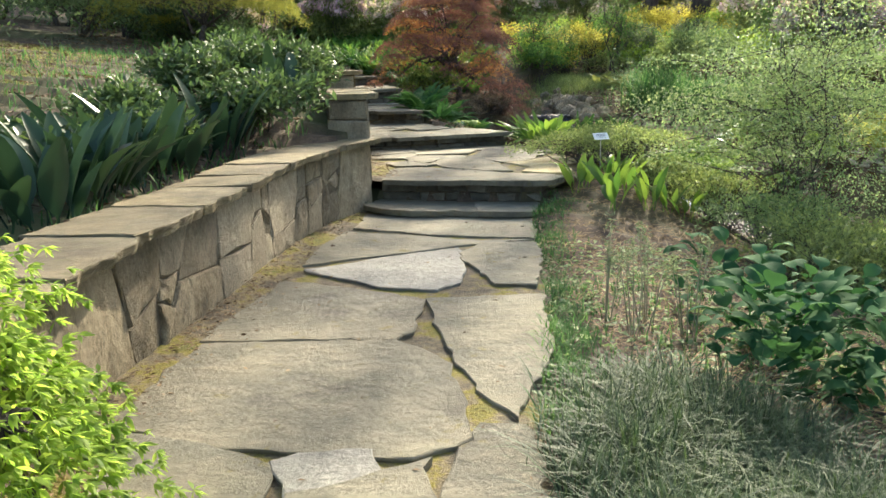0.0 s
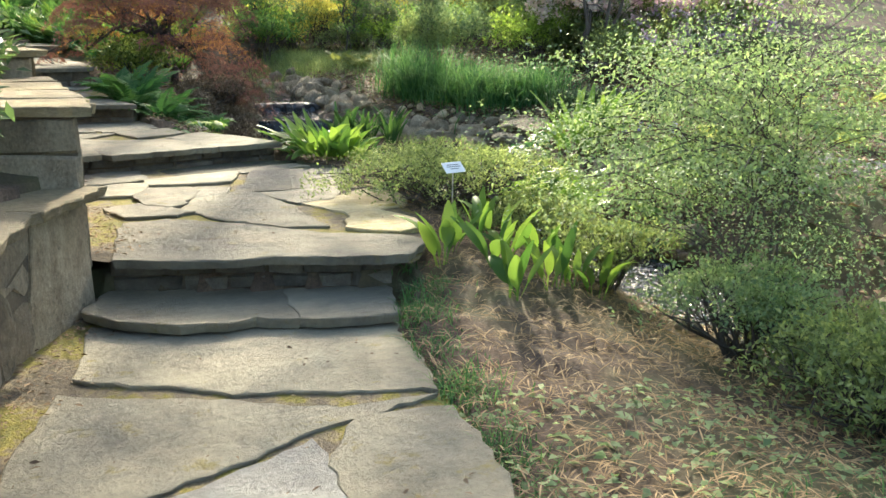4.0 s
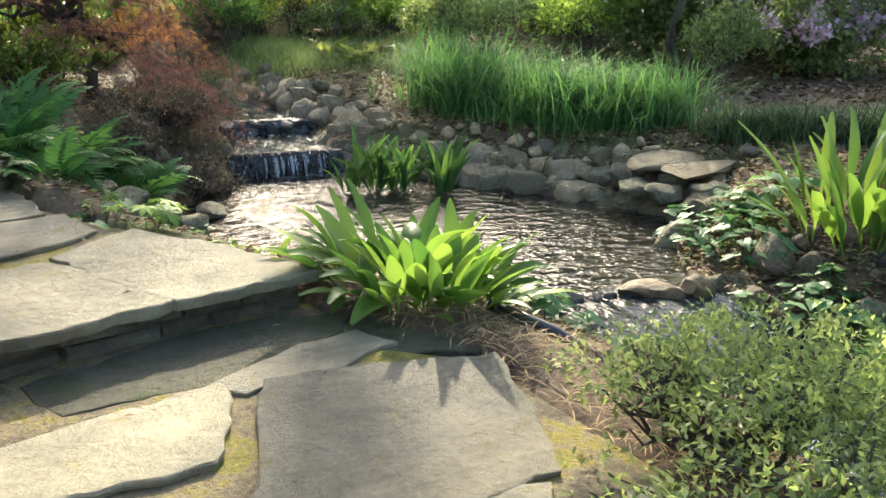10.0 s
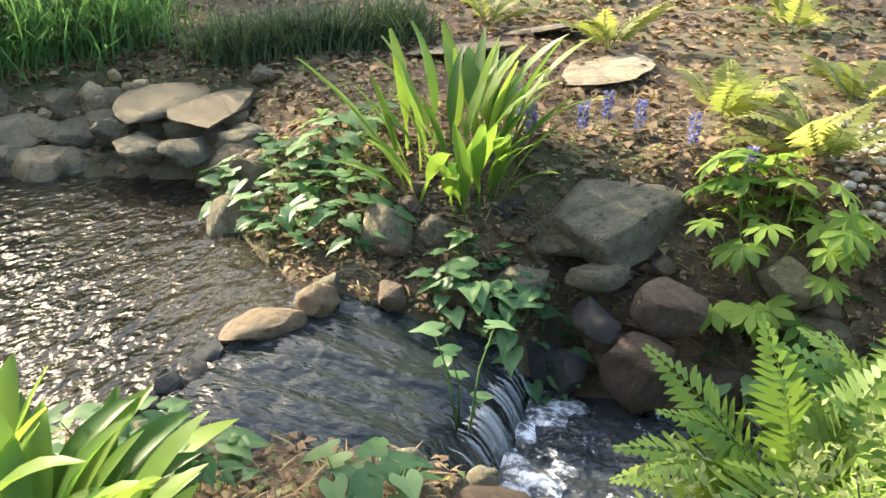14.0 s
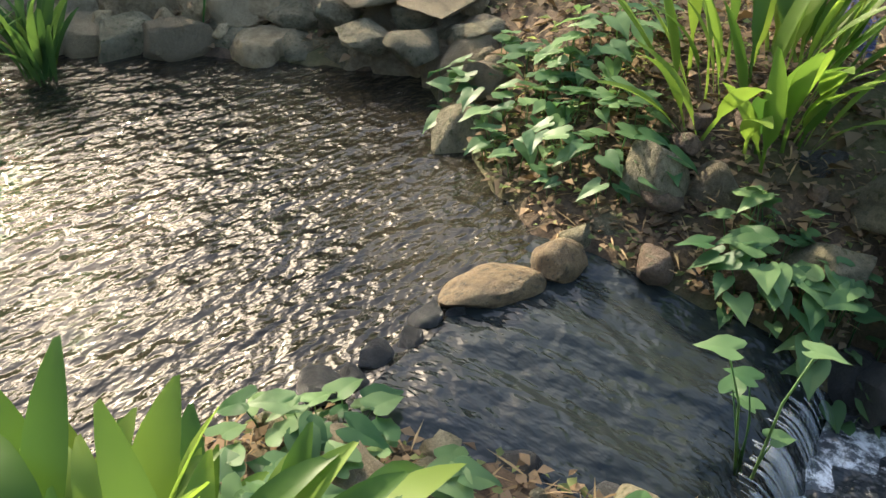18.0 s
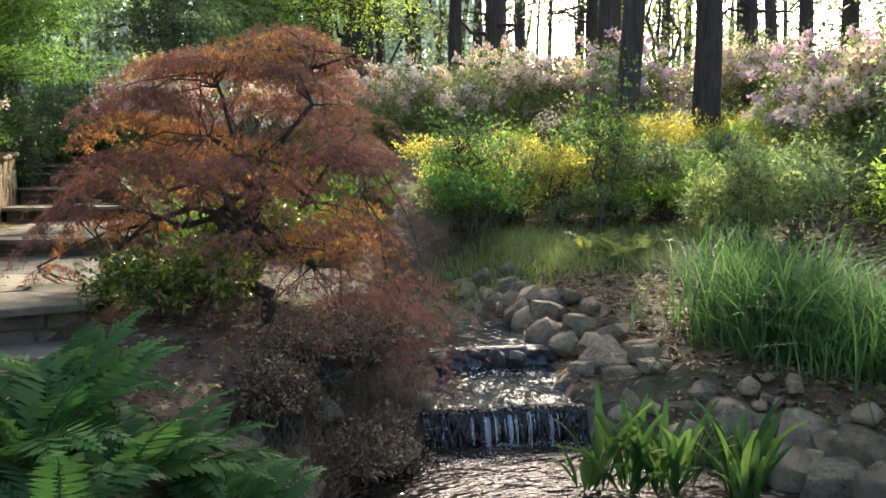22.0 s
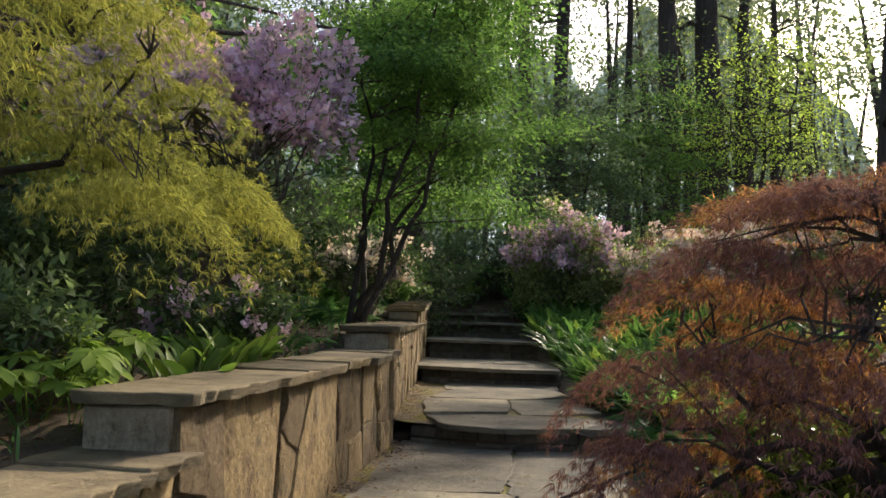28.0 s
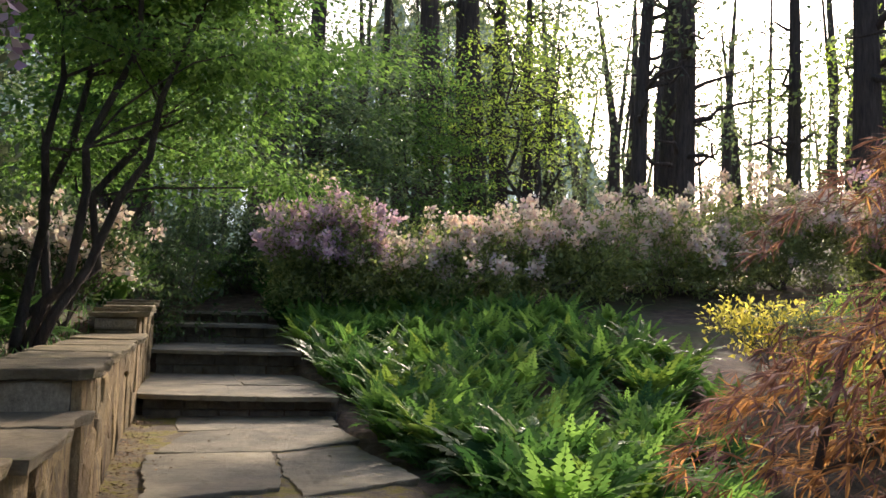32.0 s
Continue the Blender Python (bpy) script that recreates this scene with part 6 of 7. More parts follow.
bush("azalea_bush", 2.7, 10.05, (0.62, 0.5, 0.5), "open azalea with light green leaf tufts leaning over the path", "shrub", LEAF_AZALEA, 3800, 0.027, inner=0.3, stems=22, lobes=12, low=0.0, stem=1.2)
for x, y in ((3.95, 6.45), (4.1, 7.1), (3.75, 5.7)):
    bush("azalea_bush", x, y, (0.55, 0.5, 0.6), "pale green shrub on the slope to the lower stream", "shrub", LEAF_AZALEA, 3800, 0.035, inner=0.4, stems=14, lobes=8, low=-0.3, group="slope azaleas")
bush("azalea_bush", 3.6, 7.1, (0.7, 0.6, 0.62), "spreading pale green azalea above the dry straw", "shrub", LEAF_SPRING, 6000, 0.03, inner=0.4, stems=18, lobes=10, low=-0.1, stem=1.1)
bush("azalea_bush", 3.5, 6.0, (0.6, 0.7, 0.6), "small leafy shrub beside the lower stream", "shrub", LEAF_AZALEA, 4500, 0.035, stems=14, lobes=9, inner=0.4)
bush("evergreen_bush", 1.3, 17.3, (0.55, 0.55, 0.6), "glossy evergreen shrub with lit leaves under the red maple", "shrub", LEAF_GLOSSY, 5200, 0.05)
for x, y, w in ((2.3, 16.75, 0.5), (2.65, 17.3, 0.45), (2.0, 16.2, 0.4), (2.55, 16.2, 0.38)):
    bush("twiggy_undergrowth", x, y, (w, w, 0.5), "brown twiggy undergrowth with dead leaves under the maple", "shrub", DEAD, 4200, 0.032, stems=26, group="bank undergrowth", low=-0.6)
bush("evergreen_bush", 1.75, 18.9, (0.8, 0.7, 0.9), "glossy dark shrub with lime leaf tips below the maple", "shrub", LEAF_GLOSSY, 4500, 0.06)
for x, y, s, lab in ((-2.35, 5.9, 0.4, "glossy mixed shrub behind the low wall"), (-1.85, 7.3, 0.5, "grey-green leafy shrub behind the low wall"), (-1.1, 8.2, 0.55, "glossy green shrub leaning over the wall"), (-0.9, 10.2, 0.6, "leafy green shrub at the wall pier"), (-0.95, 11.2, 0.55, "pale-edged green shrub behind the pier"), (-2.1, 6.9, 0.4, "grey-green shrub with pale leaf edges behind the wall"), (-2.2, 7.9, 0.5, "variegated grey-green shrub behind the wall"), (-1.75, 9.0, 0.55, "glossy green shrub above the wall"), (-1.6, 10.6, 0.6, "green shrub with white flecks above the wall"), (-1.5, 12.3, 0.6, "mixed green shrub behind the wall")):
    bush("border_bush", x, y, (s, s, s * 0.9), lab, "shrub", LEAF_DARK if s < 0.68 else LEAF_BLUISH, 2800, 0.08, group="border shrubs", shape=2.6)
bush("white_edged_bush", -2.45, 17.2, (0.4, 0.4, 0.75), "leafy hellebore-like plant with pale leaves on the wall top bed", "shrub", LEAF_BLUISH, 2200, 0.06, shape=2.4)
bush("purple_azalea", -3.35, 20.7, (1.25, 1.1, 3.0), "tall azalea covered with lilac blossom", "shrub", LEAF_OLIVE, 9000, 0.06, petals=14000, petal_mat=PETAL, petal_top=0.55, petal_size=0.075, lobes=9)
bush("pink_azalea", -2.4, 19.5, (0.5, 0.55, 0.6), "small azalea with a few lilac pink flowers", "shrub", LEAF_DARK, 2800, 0.06, petals=700, petal_mat=PETAL, petal_size=0.055, clump=40)
bush("pale_azalea", -3.35, 25.6, (0.85, 0.9, 1.3), "pale pink azalea in bloom behind the steps", "shrub", LEAF_DARK, 5000, 0.06, petals=3000, petal_mat=PETAL_PALE, petal_top=0.4, petal_size=0.065, clump=36)
for i, (x, y, rx, rz, pm) in enumerate(((-1.0, 32.4, 1.3, 2.5, PETAL), (1.3, 33.0, 1.9, 2.2, PETAL_PALE), (3.6, 33.4, 2.0, 2.2, PETAL_PALE), (6.2, 34.3, 2.2, 2.4, PETAL_PALE), (9.0, 34.8, 2.3, 2.5, PETAL_PALE), (11.8, 34.2, 2.2, 2.6, PETAL), (14.5, 32.0, 2.2, 2.8, PETAL_PALE), (13.4, 27.0, 1.8, 2.6, PETAL), (11.2, 22.4, 1.4, 2.9, PETAL_PALE), (12.6, 18.5, 1.5, 2.4, PETAL), (10.4, 18.6, 1.1, 2.1, PETAL_PALE), (12.0, 16.6, 1.2, 2.0, PETAL), (18.0, 30.0, 2.6, 3.0, PETAL), (22.0, 26.0, 2.8, 3.0, PETAL))):
    bush("azalea_hedge", x, y, (rx, rx * 0.9, rz), "wide azalea mound topped with pale pink and lilac blossom", "shrub", LEAF_AZALEA, 12000, 0.095, petals=8000, petal_mat=pm, petal_top=0.35 if i % 2 else 0.6, clump=42, group="azalea bank", petal_size=0.09, stems=7, low=-0.9, lobes=18, sit=0.42)
THICKET = ((LEAF_YELLOW, "golden yellow shrub in the sun beyond the stream"), (LEAF_LIME, "lime green shrub beyond the stream"), (LEAF_AZALEA, "pale green leafy shrub beyond the stream"), (LEAF_OLIVE, "tangled olive green shrub beyond the stream"), (LEAF_GREEN, "fresh green shrub beyond the stream"))
tr = np.random.default_rng(61)
for i in range(40):
    y = tr.uniform(22.6, 28.5)
    x = tr.uniform(3.6, 10.5) + (y - 22) * 0.25
    x = max(x, 4.7) if y < 25.5 else x
    m, lab = THICKET[tr.choice(5, p=[0.3, 0.3, 0.2, 0.08, 0.12])]
    h = tr.uniform(0.6, 1.35)
    w = tr.uniform(0.6, 1.1)
    bush("shrub", x, y, (w, w, h), lab, "shrub", m, int(2300 * w), tr.uniform(0.055, 0.085), shape=2.4, group="far bank thicket", lobes=7, seed=700 + i, low=-0.3)
for x, y, s, m, lab in ((8.6, 20.8, 0.9, LEAF_SPRING, "tangled pale green shrub behind the grasses"), (9.6, 19.2, 1.0, LEAF_LIME, "leafy green shrub on the mulched slope"), (7.6, 20.4, 0.8, LEAF_AZALEA, "pale green shrub behind the grasses"), (10.6, 20.6, 1.1, LEAF_SPRING, "thin brown-green shrub on the far bank"), (9.9, 16.8, 0.7, LEAF_AZALEA, "thin shrub on the mulched slope"), (11.5, 14.6, 0.6, LEAF_DARK, "dark clipped shrub on the slope"), (13.5, 11.0, 0.7, LEAF_DARK, "dark low shrub on the slope")):
    bush("shrub", x, y, (s, s, s * 1.5), lab, "shrub", m, 4200, 0.07, shape=2.4, lobes=8)
for x, y, h in ((10.0, 17.6, 3.4), (11.6, 19.4, 3.6)):
    leafy_tree("bare_azalea", (x, y, gz(x, y)), 4, h, (x, y, gz(x, y) + h * 0.75), (1.7, 1.6, h * 0.4), "tall old azalea with bare arching grey limbs and sparse blossom", PETAL_PALE, 2600, 0.06, int(x * 17), BARK_THIN, 0.05, False)
for x, y, h in ((6.6, 22.4, 2.3), (4.7, 23.2, 2.0), (10.2, 20.4, 3.2)):
    leafy_tree("slim_sapling", (x, y, gz(x, y)), 2, h, (x, y, gz(x, y) + h * 0.62), (0.45, 0.45, h * 0.42), "slim young tree with small green leaves", LEAF_GREEN, 1500, 0.06, int(x * 10), BARK_THIN, 0.02, True)

# ---- broad-leaved clumps ----
rosette("cast_iron_plant", 2.55, 11.78, BROAD, 150, 0.38, "bright green broad-leaved clump arching over the pond edge", "plant", (0.42, 0.9), tilt=0.72)
rosette("cast_iron_plant", 5.6, 11.66, BROAD_TALL, 64, 0.3, "tall bright broad-leaved clump above the stream rocks", "plant", (0.72, 1.2), z=0.16, tilt=0.42)
rosette("cast_iron_plant", 2.3, 13.35, BROAD, 14, 0.14, "small broad-leaved clump on the bank", "plant", (0.5, 0.7), tilt=0.4)
for x, y, n in ((-1.85, 4.75, 36), (-1.85, 5.4, 36), (-1.75, 6.1, 34), (-1.6, 6.8, 26), (-1.35, 7.6, 22), (-0.8, 9.2, 16)):
    rosette("dark_broad_plant", x, y, BROAD_DARK, n, 0.26, "dark glossy broad-leaved clump behind the wall", "plant", (0.75, 1.2), group="dark broad-leaved row", tilt=0.3)
for x, y, n in ((-1.95, 18.2, 24), (-2.0, 18.8, 26), (-2.1, 19.3, 22)):
    rosette("broad_leaf_plant", x, y, BROAD, n, 0.2, "broad green leaves along the wall top", "plant", (0.5, 0.8), group="wall top leaves", tilt=0.45)
for x, y, z in ((3.9, 15.68, -0.16), (4.1, 15.58, -0.16), (4.3, 15.5, -0.16), (4.42, 15.62, -0.16), (4.62, 15.2, -0.16), (4.74, 15.32, -0.16)):
    rosette("water_rush", x, y, RUSH, 17, 0.11, "upright strap-leaved rush growing in the pond", "plant", (0.7, 1.35), z=z + 0.06, group="pond rushes", tilt=0.35)
for x, y in ((2.2, 8.35), (2.35, 7.95), (2.55, 8.2), (2.7, 7.85), (2.95, 8.0), (2.25, 7.6), (2.62, 8.55), (2.05, 8.1), (2.45, 8.4), (2.85, 8.25), (3.1, 7.9)):
    rosette("canna_shoot", x, y, BROAD, 6, 0.06, "young canna-like shoot with upright green leaves in straw", "plant", (0.5, 0.75), group="young shoots", tilt=0.3)
for x, y, n in ((1.85, 3.5, 110), (2.2, 3.9, 110), (2.3, 3.2, 90), (2.65, 3.6, 90), (2.05, 4.5, 60)):
    rosette("hydrangea", x, y, HYDR, n, 0.30, "leafy hydrangea with broad mid-green leaves", "plant", (0.7, 1.15), group="hydrangeas", tilt=0.9, lift=0.55)
for x, y, z, n, s in ((5.55, 12.95, 0.05, 22, 0.3), (5.35, 12.45, 0.0, 26, 0.3), (5.15, 12.1, 0.0, 20, 0.26), (5.75, 12.4, 0.15, 18, 0.28), (5.0, 11.35, -0.1, 22, 0.22), (4.95, 11.05, -0.2, 16, 0.2), (5.1, 10.05, -0.2, 12, 0.25), (5.2, 9.6, -0.25, 14, 0.25), (3.3, 11.8, -0.02, 14, 0.24), (3.0, 12.0, 0.05, 10, 0.2), (3.45, 12.1, -0.05, 8, 0.16), (3.5, 11.2, -0.1, 9, 0.2), (3.6, 10.75, -0.15, 9, 0.18), (2.2, 14.15, 0.0, 12, 0.2), (2.25, 13.75, 0.0, 10, 0.2)):
    rosette("elephant_ear", x, y, HEARTS, int(n * 2.4), s, "heart-leaved waterside plant among the stones", "plant", (0.35, 0.7) if x < 4 else (0.35, 0.78), z=z, group="heart-leaved plants", tilt=0.25)
rosette("elephant_ear", 4.2, 11.14, leaf_variants(lambda i: heart_shape(0.1, 0.2 + 0.09 * i, -0.1, np.random.default_rng(i + 70)), 4, "leaf", TARO), 6, 0.03, "single tall heart-leaved shoot standing in the chute", "plant", (0.8, 1.3), z=-0.3, tilt=0.2)
rosette("fatsia", 5.5, 10.05, PALMS, 36, 0.24, "fatsia with bright hand-shaped leaves on the bank", "plant", (0.55, 0.9), z=0.0, tilt=0.5, lift=0.25)
rosette("lime_perennial", 1.3, 13.3, HEARTS, 16, 0.18, "small lime green perennial at the path's edge", "plant", (0.4, 0.6), tilt=0.5)
rosette("lime_perennial", 1.55, 13.0, PALMS, 9, 0.12, "lime green leafy tuft beside the flags", "plant", (0.35, 0.5), tilt=0.5)

for x, y, n in ((-2.3, 16.6, 24), (-2.05, 17.1, 26), (-2.5, 17.4, 22), (-2.25, 17.8, 22)):
    rosette("hellebore", x, y, PALMS, n, 0.2, "hellebore with hand-shaped green leaves behind the wall", "plant", (0.5, 0.9), group="hellebores", tilt=0.5, lift=0.2)

# ---- ferns ----
for x, y, n, s in ((0.98, 14.85, 24, (0.95, 1.3)), (1.35, 14.75, 18, (0.9, 1.15)), (0.95, 15.5, 18, (0.9, 1.15)), (1.55, 15.2, 15, (0.8, 1.15)), (1.2, 14.2, 12, (0.6, 0.9))):
    rosette("fern", x, y, FRONDS_DARK, n, 0.07, "large green fern with arching fronds beside the steps", "fern", s, group="big ferns", tilt=0.6, piece="frond")
rosette("fern", 1.75, 14.7, FRONDS_DARK, 14, 0.07, "dark blue-green fern on the steep bank", "fern", (0.8, 1.1), tilt=0.7, piece="frond")
for x, y, n in ((3.82, 9.98, 18), (3.66, 9.62, 15), (4.0, 9.6, 15), (3.52, 9.86, 10)):
    rosette("bright_fern", x, y, FRONDS_LIME, n, 0.07, "bright lime fern with broad leaflets by the stream", "fern", (0.66, 0.98), z=max(gz(x, y), -0.02), group="bright ferns", tilt=0.5, piece="frond")
for x, y, n in ((6.2, 20.6, 10), (6.5, 21.0, 9), (5.9, 21.1, 8), (6.2, 9.85, 11), (6.7, 10.4, 10), (8.2, 11.3, 10), (7.4, 9.6, 11), (9.2, 10.0, 9), (8.6, 12.4, 7), (5.9, 9.3, 8), (10.4, 11.6, 8)):
    rosette("golden_fern", x, y, FRONDS_GOLD, n, 0.07, "yellow-green fern on the mulched slope", "fern", (0.6, 0.85), group="golden ferns", tilt=0.5, piece="frond")
fr = np.random.default_rng(77)


def fern_mesh(seed, mat, n, L, W):
    """A whole fern: a shuttlecock of arching fronds in one body."""
    r = np.random.default_rng(seed)
    sp = Soup()
    for i in range(n):
        fs = frond_shape(L * r.uniform(0.7, 1.15), W, 12, r.uniform(0.5, 1.5), r)
        a = 2 * math.pi * i / n + r.normal(0, 0.3)
        R = np.array([[math.cos(a), -math.sin(a), 0], [math.sin(a), math.cos(a), 0], [0, 0, 1]])
        sp.add(np.concatenate(fs.v) @ R.T + (0.03 * math.cos(a), 0.03 * math.sin(a), -0.02), fs.f)
    return sp.data("fern", mat)


BED_FERNS = [fern_mesh(500 + i, (FROND, FROND, FROND_DARK, FRONDS_LIME[0].materials[0])[i % 4], 15, 0.62, 0.09) for i in range(8)]
for i in range(300):
    y = 21.6 + 12.0 * fr.random() ** 0.9
    x = right_of(y) + 0.25 + fr.random() ** 1.2 * np.interp(y, [21.6, 23.5, 26, 30, 34], [0.9, 2.9, 4.2, 5.0, 3.0])
    ob = new("fern", BED_FERNS[fr.integers(8)])
    ob.location, ob.rotation_euler = (x, y, gz(x, y)), (fr.normal(0, 0.08), fr.normal(0, 0.08), fr.uniform(0, 6.28))
    ob.scale = (fr.uniform(0.85, 1.3),) * 3
    tagged(ob, "green fern in the sunlit fern bed beside the upper steps", "fern", "fern bed")
for i in range(60):
    y = fr.uniform(28.5, 38.5)
    x = left_of(y) - 0.5 - fr.random() * 0.6 if y < 34.2 else fr.uniform(-4.4, -1.6)
    ob = new("fern", BED_FERNS[fr.integers(8)])
    ob.location, ob.rotation_euler, ob.scale = (x, y, gz(x, y)), (0, 0, fr.uniform(0, 6.28)), (1.2,) * 3
    tagged(ob, "green fern crowding the topmost steps", "fern", "fern bed")
for i in range(16):
    y = fr.uniform(19.6, 25.0)
    rosette("dark_fern", right_of(y) + 0.28 + fr.uniform(0, 0.5), y, FRONDS_DARK, 10, 0.07, "dark green fern crowding the step edges", "fern", (0.7, 1.0), group="dark ferns", tilt=0.55, piece="frond", r=fr)
for i in range(18):
    y = fr.uniform(19.5, 29)
    rosette("dark_fern", left_of(y) - 0.75 - fr.uniform(0, 1.4), y, FRONDS_DARK if i % 3 else FRONDS, 9, 0.07, "dark fern behind the upper wall", "fern", (0.7, 1.0), group="wall top ferns", tilt=0.5, piece="frond", r=fr)

# ---- grasses and ground cover ----
tall_grass("tall_grass", [(6.0, 17.6), (6.0, 17.0), (6.15, 16.4), (6.35, 15.8), (6.65, 15.35), (7.05, 15.05), (6.8, 16.0), (6.7, 17.0), (7.2, 15.6)], 5000, 1.16, 0.014, GRASS, "tall arching green grass clump beyond the pond", spread=0.27, uneven=0.65)
tall_grass("border_grass", [(7.0, 13.9), (7.3, 13.6), (7.6, 13.3), (7.9, 13.0)], 2600, 0.42, 0.012, MONDO, "low dark grassy edging on the slope", spread=0.14, seed=3)
tall_grass("mondo_grass", [(0.85, 2.7), (1.05, 3.0), (1.3, 2.6), (1.2, 3.35), (1.5, 3.0), (0.95, 2.2), (1.4, 2.1), (1.1, 1.6), (1.6, 2.4)], 15000, 0.28, 0.0055, MONDO, "mound of fine dark mondo grass spilling beside the path", spread=0.16, seed=4, uneven=0.25)
tall_grass("path_edge_grass", [(right_of(y) + 0.1, y) for y in np.arange(3.2, 8.2, 0.25)], 5200, 0.15, 0.006, GRASS, "fresh green grass tufts along the path's edge", spread=0.1, seed=5, uneven=0.6)
tall_grass("bank_grass", [(5.2, 21.5), (5.6, 22.0), (4.8, 21.9), (6.0, 21.4), (5.2, 22.6), (5.0, 20.6), (5.6, 20.8), (6.6, 21.8), (7.2, 22.3), (4.9, 21.2), (6.5, 20.5), (7.4, 21.4)], 11000, 0.26, 0.008, LEAF_AZALEA, "short bright grass beyond the stream", spread=0.5, seed=6)
tall_grass("dry_bank_grass", [(2.45, 15.2), (2.55, 15.7), (2.7, 16.2), (2.8, 16.7), (2.75, 17.2), (2.3, 16.0), (2.4, 16.6), (2.2, 15.3), (2.6, 17.6)], 11000, 0.36, 0.005, DEAD, "brown dead grass and roots hanging over the earth bank", spread=0.2, seed=21, uneven=0.5)
tall_grass("cut_stubble", [(6.7, 11.6), (6.9, 11.2), (6.5, 11.9), (7.0, 11.7), (6.8, 10.8)], 260, 0.12, 0.012, STRAW, "pale stubble of cut stems in the mulch", spread=0.14, seed=31, kind="stuff")
tall_grass("dark_tuft", [(0.12, 7.95), (0.3, 7.82)], 420, 0.08, 0.006, MONDO, "small dark grass tuft at the foot of the step", spread=0.05, seed=8)
scatter("straw", "dry straw and dead stems lying on the soil", "straw", (1.2, 2.5, 4.6, 11.5), 30000, STRAW, "straw", 0.1, off_path, 9)
scatter("weeds", "thin pale weeds and grass among the straw", "weeds", (0.7, 2.5, 4.2, 6.6), 4200, LEAF_SPRING, "leaf", 0.045, off_path, 10)
scatter("grass_tufts", "fine green grass sprouting among the straw", "weeds", (0.7, 2.5, 3.2, 5.6), 1800, GRASS, "blade", 0.09, off_path, 40)
scatter("leaf_mulch", "brown fallen leaves covering the slope", "leaf litter", (5.0, 7.0, 16, 24), 26000, LITTER, "leaf", 0.085, off_path, 12)
scatter("bank_litter", "fallen leaves and twigs on the pond bank", "leaf litter", (0.8, 11.5, 8.0, 24), 22000, LITTER, "leaf", 0.045, off_path, 13)
scatter("bank_straw", "dry grass on the bank and among the rocks", "straw", (1.8, 9.5, 8.0, 20), 20000, STRAW, "straw", 0.1, off_path, 14)
scatter("wet_bank_litter", "wet leaves, roots and straw between the bank stones", "leaf litter", (3.0, 9.3, 6.3, 12.6), 9000, LITTER, "leaf", 0.04, lambda x, y, r: gz_all(x, y) > -0.3, 24)
scatter("bank_moss", "small green weeds between the bank stones", "ground cover", (3.0, 9.3, 6.6, 12.8), 3500, LEAF_AZALEA, "leaf", 0.035, lambda x, y, r: gz_all(x, y) > -0.25, 25)
scatter("bed_litter", "leaf litter in the planted bed behind the wall", "leaf litter", (-6, 1, 0, 30), 14000, LITTER, "leaf", 0.06, left_bed, 15)
scatter("bed_weeds", "low green ground cover behind the wall", "ground cover", (-4.5, 1, 0, 30), 9000, GRASS, "blade", 0.15, left_bed, 16)
scatter("lawn_grass", "short yellowish lawn grass on the slope", "lawn", (-10, 5, -3.4, 16), 60000, LAWN, "blade", 0.05, left_bed, 17)
scatter("bank_weeds", "low creeping green weeds on the pond bank", "ground cover", (1.2, 12.0, 7.5, 20), 4500, LEAF_AZALEA, "leaf", 0.05, off_path, 18)


def path_debris():
    """Crumbs of leaf and twig gathered at the wall's foot and in the joints."""
    r = np.random.default_rng(33)
    n = 5200
    y = r.uniform(1.0, 26, n)
    x = left_of(y) + 0.02 + np.abs(r.normal(0, 0.13, n))
    mid = r.random(n) < 0.12
    x = np.where(mid, left_of(y) + (right_of(y) - left_of(y)) * r.random(n), x)
    z = level(x, y, 0.1) + np.where(mid, 0.018, 0.03 * np.exp(-(x - left_of(y)) / 0.08) + 0.012)
    a = r.uniform(0, 6.28, n)
    L = r.uniform(0.012, 0.045, n)
    v, f = leaf_quads(np.column_stack([x, y, z]), np.column_stack([np.cos(a), np.sin(a), r.normal(0, 0.15, n)]), r.normal(0, 0.3, (n, 3)) + (0, 0, 1), L, L * 0.4, 0.15)
    tagged(new("path_debris", mesh_data("path_debris", v, f, LITTER)), "crumbled leaves and twigs along the wall foot", "leaf litter", "", "stuff")


path_debris()

# ---- woods ----
PINES_BEYOND = [(1.9, 49.5, 1.05, (0.0, 0), False), (3.9, 51.5, 1.4, (-0.02, 0), True), (5.6, 55.3, 1.0, (0.0, 0), False), (7.4, 56.7, 0.6, (-0.02, 0), False), (11.8, 49.7, 0.85, (0.01, 0), False), (10.9, 45.6, 0.85, (0.0, 0), False), (10.2, 30.3, 0.6, (0.05, 0), False), (11.5, 28.9, 0.66, (0.02, 0), False), (19.3, 40.3, 0.6, (0, 0), False), (0.2, 56.4, 0.5, (0, 0), False), (9.0, 45.0, 0.6, (0.03, 0), False), (15.5, 46.5, 0.6, (-0.01, 0), False)]
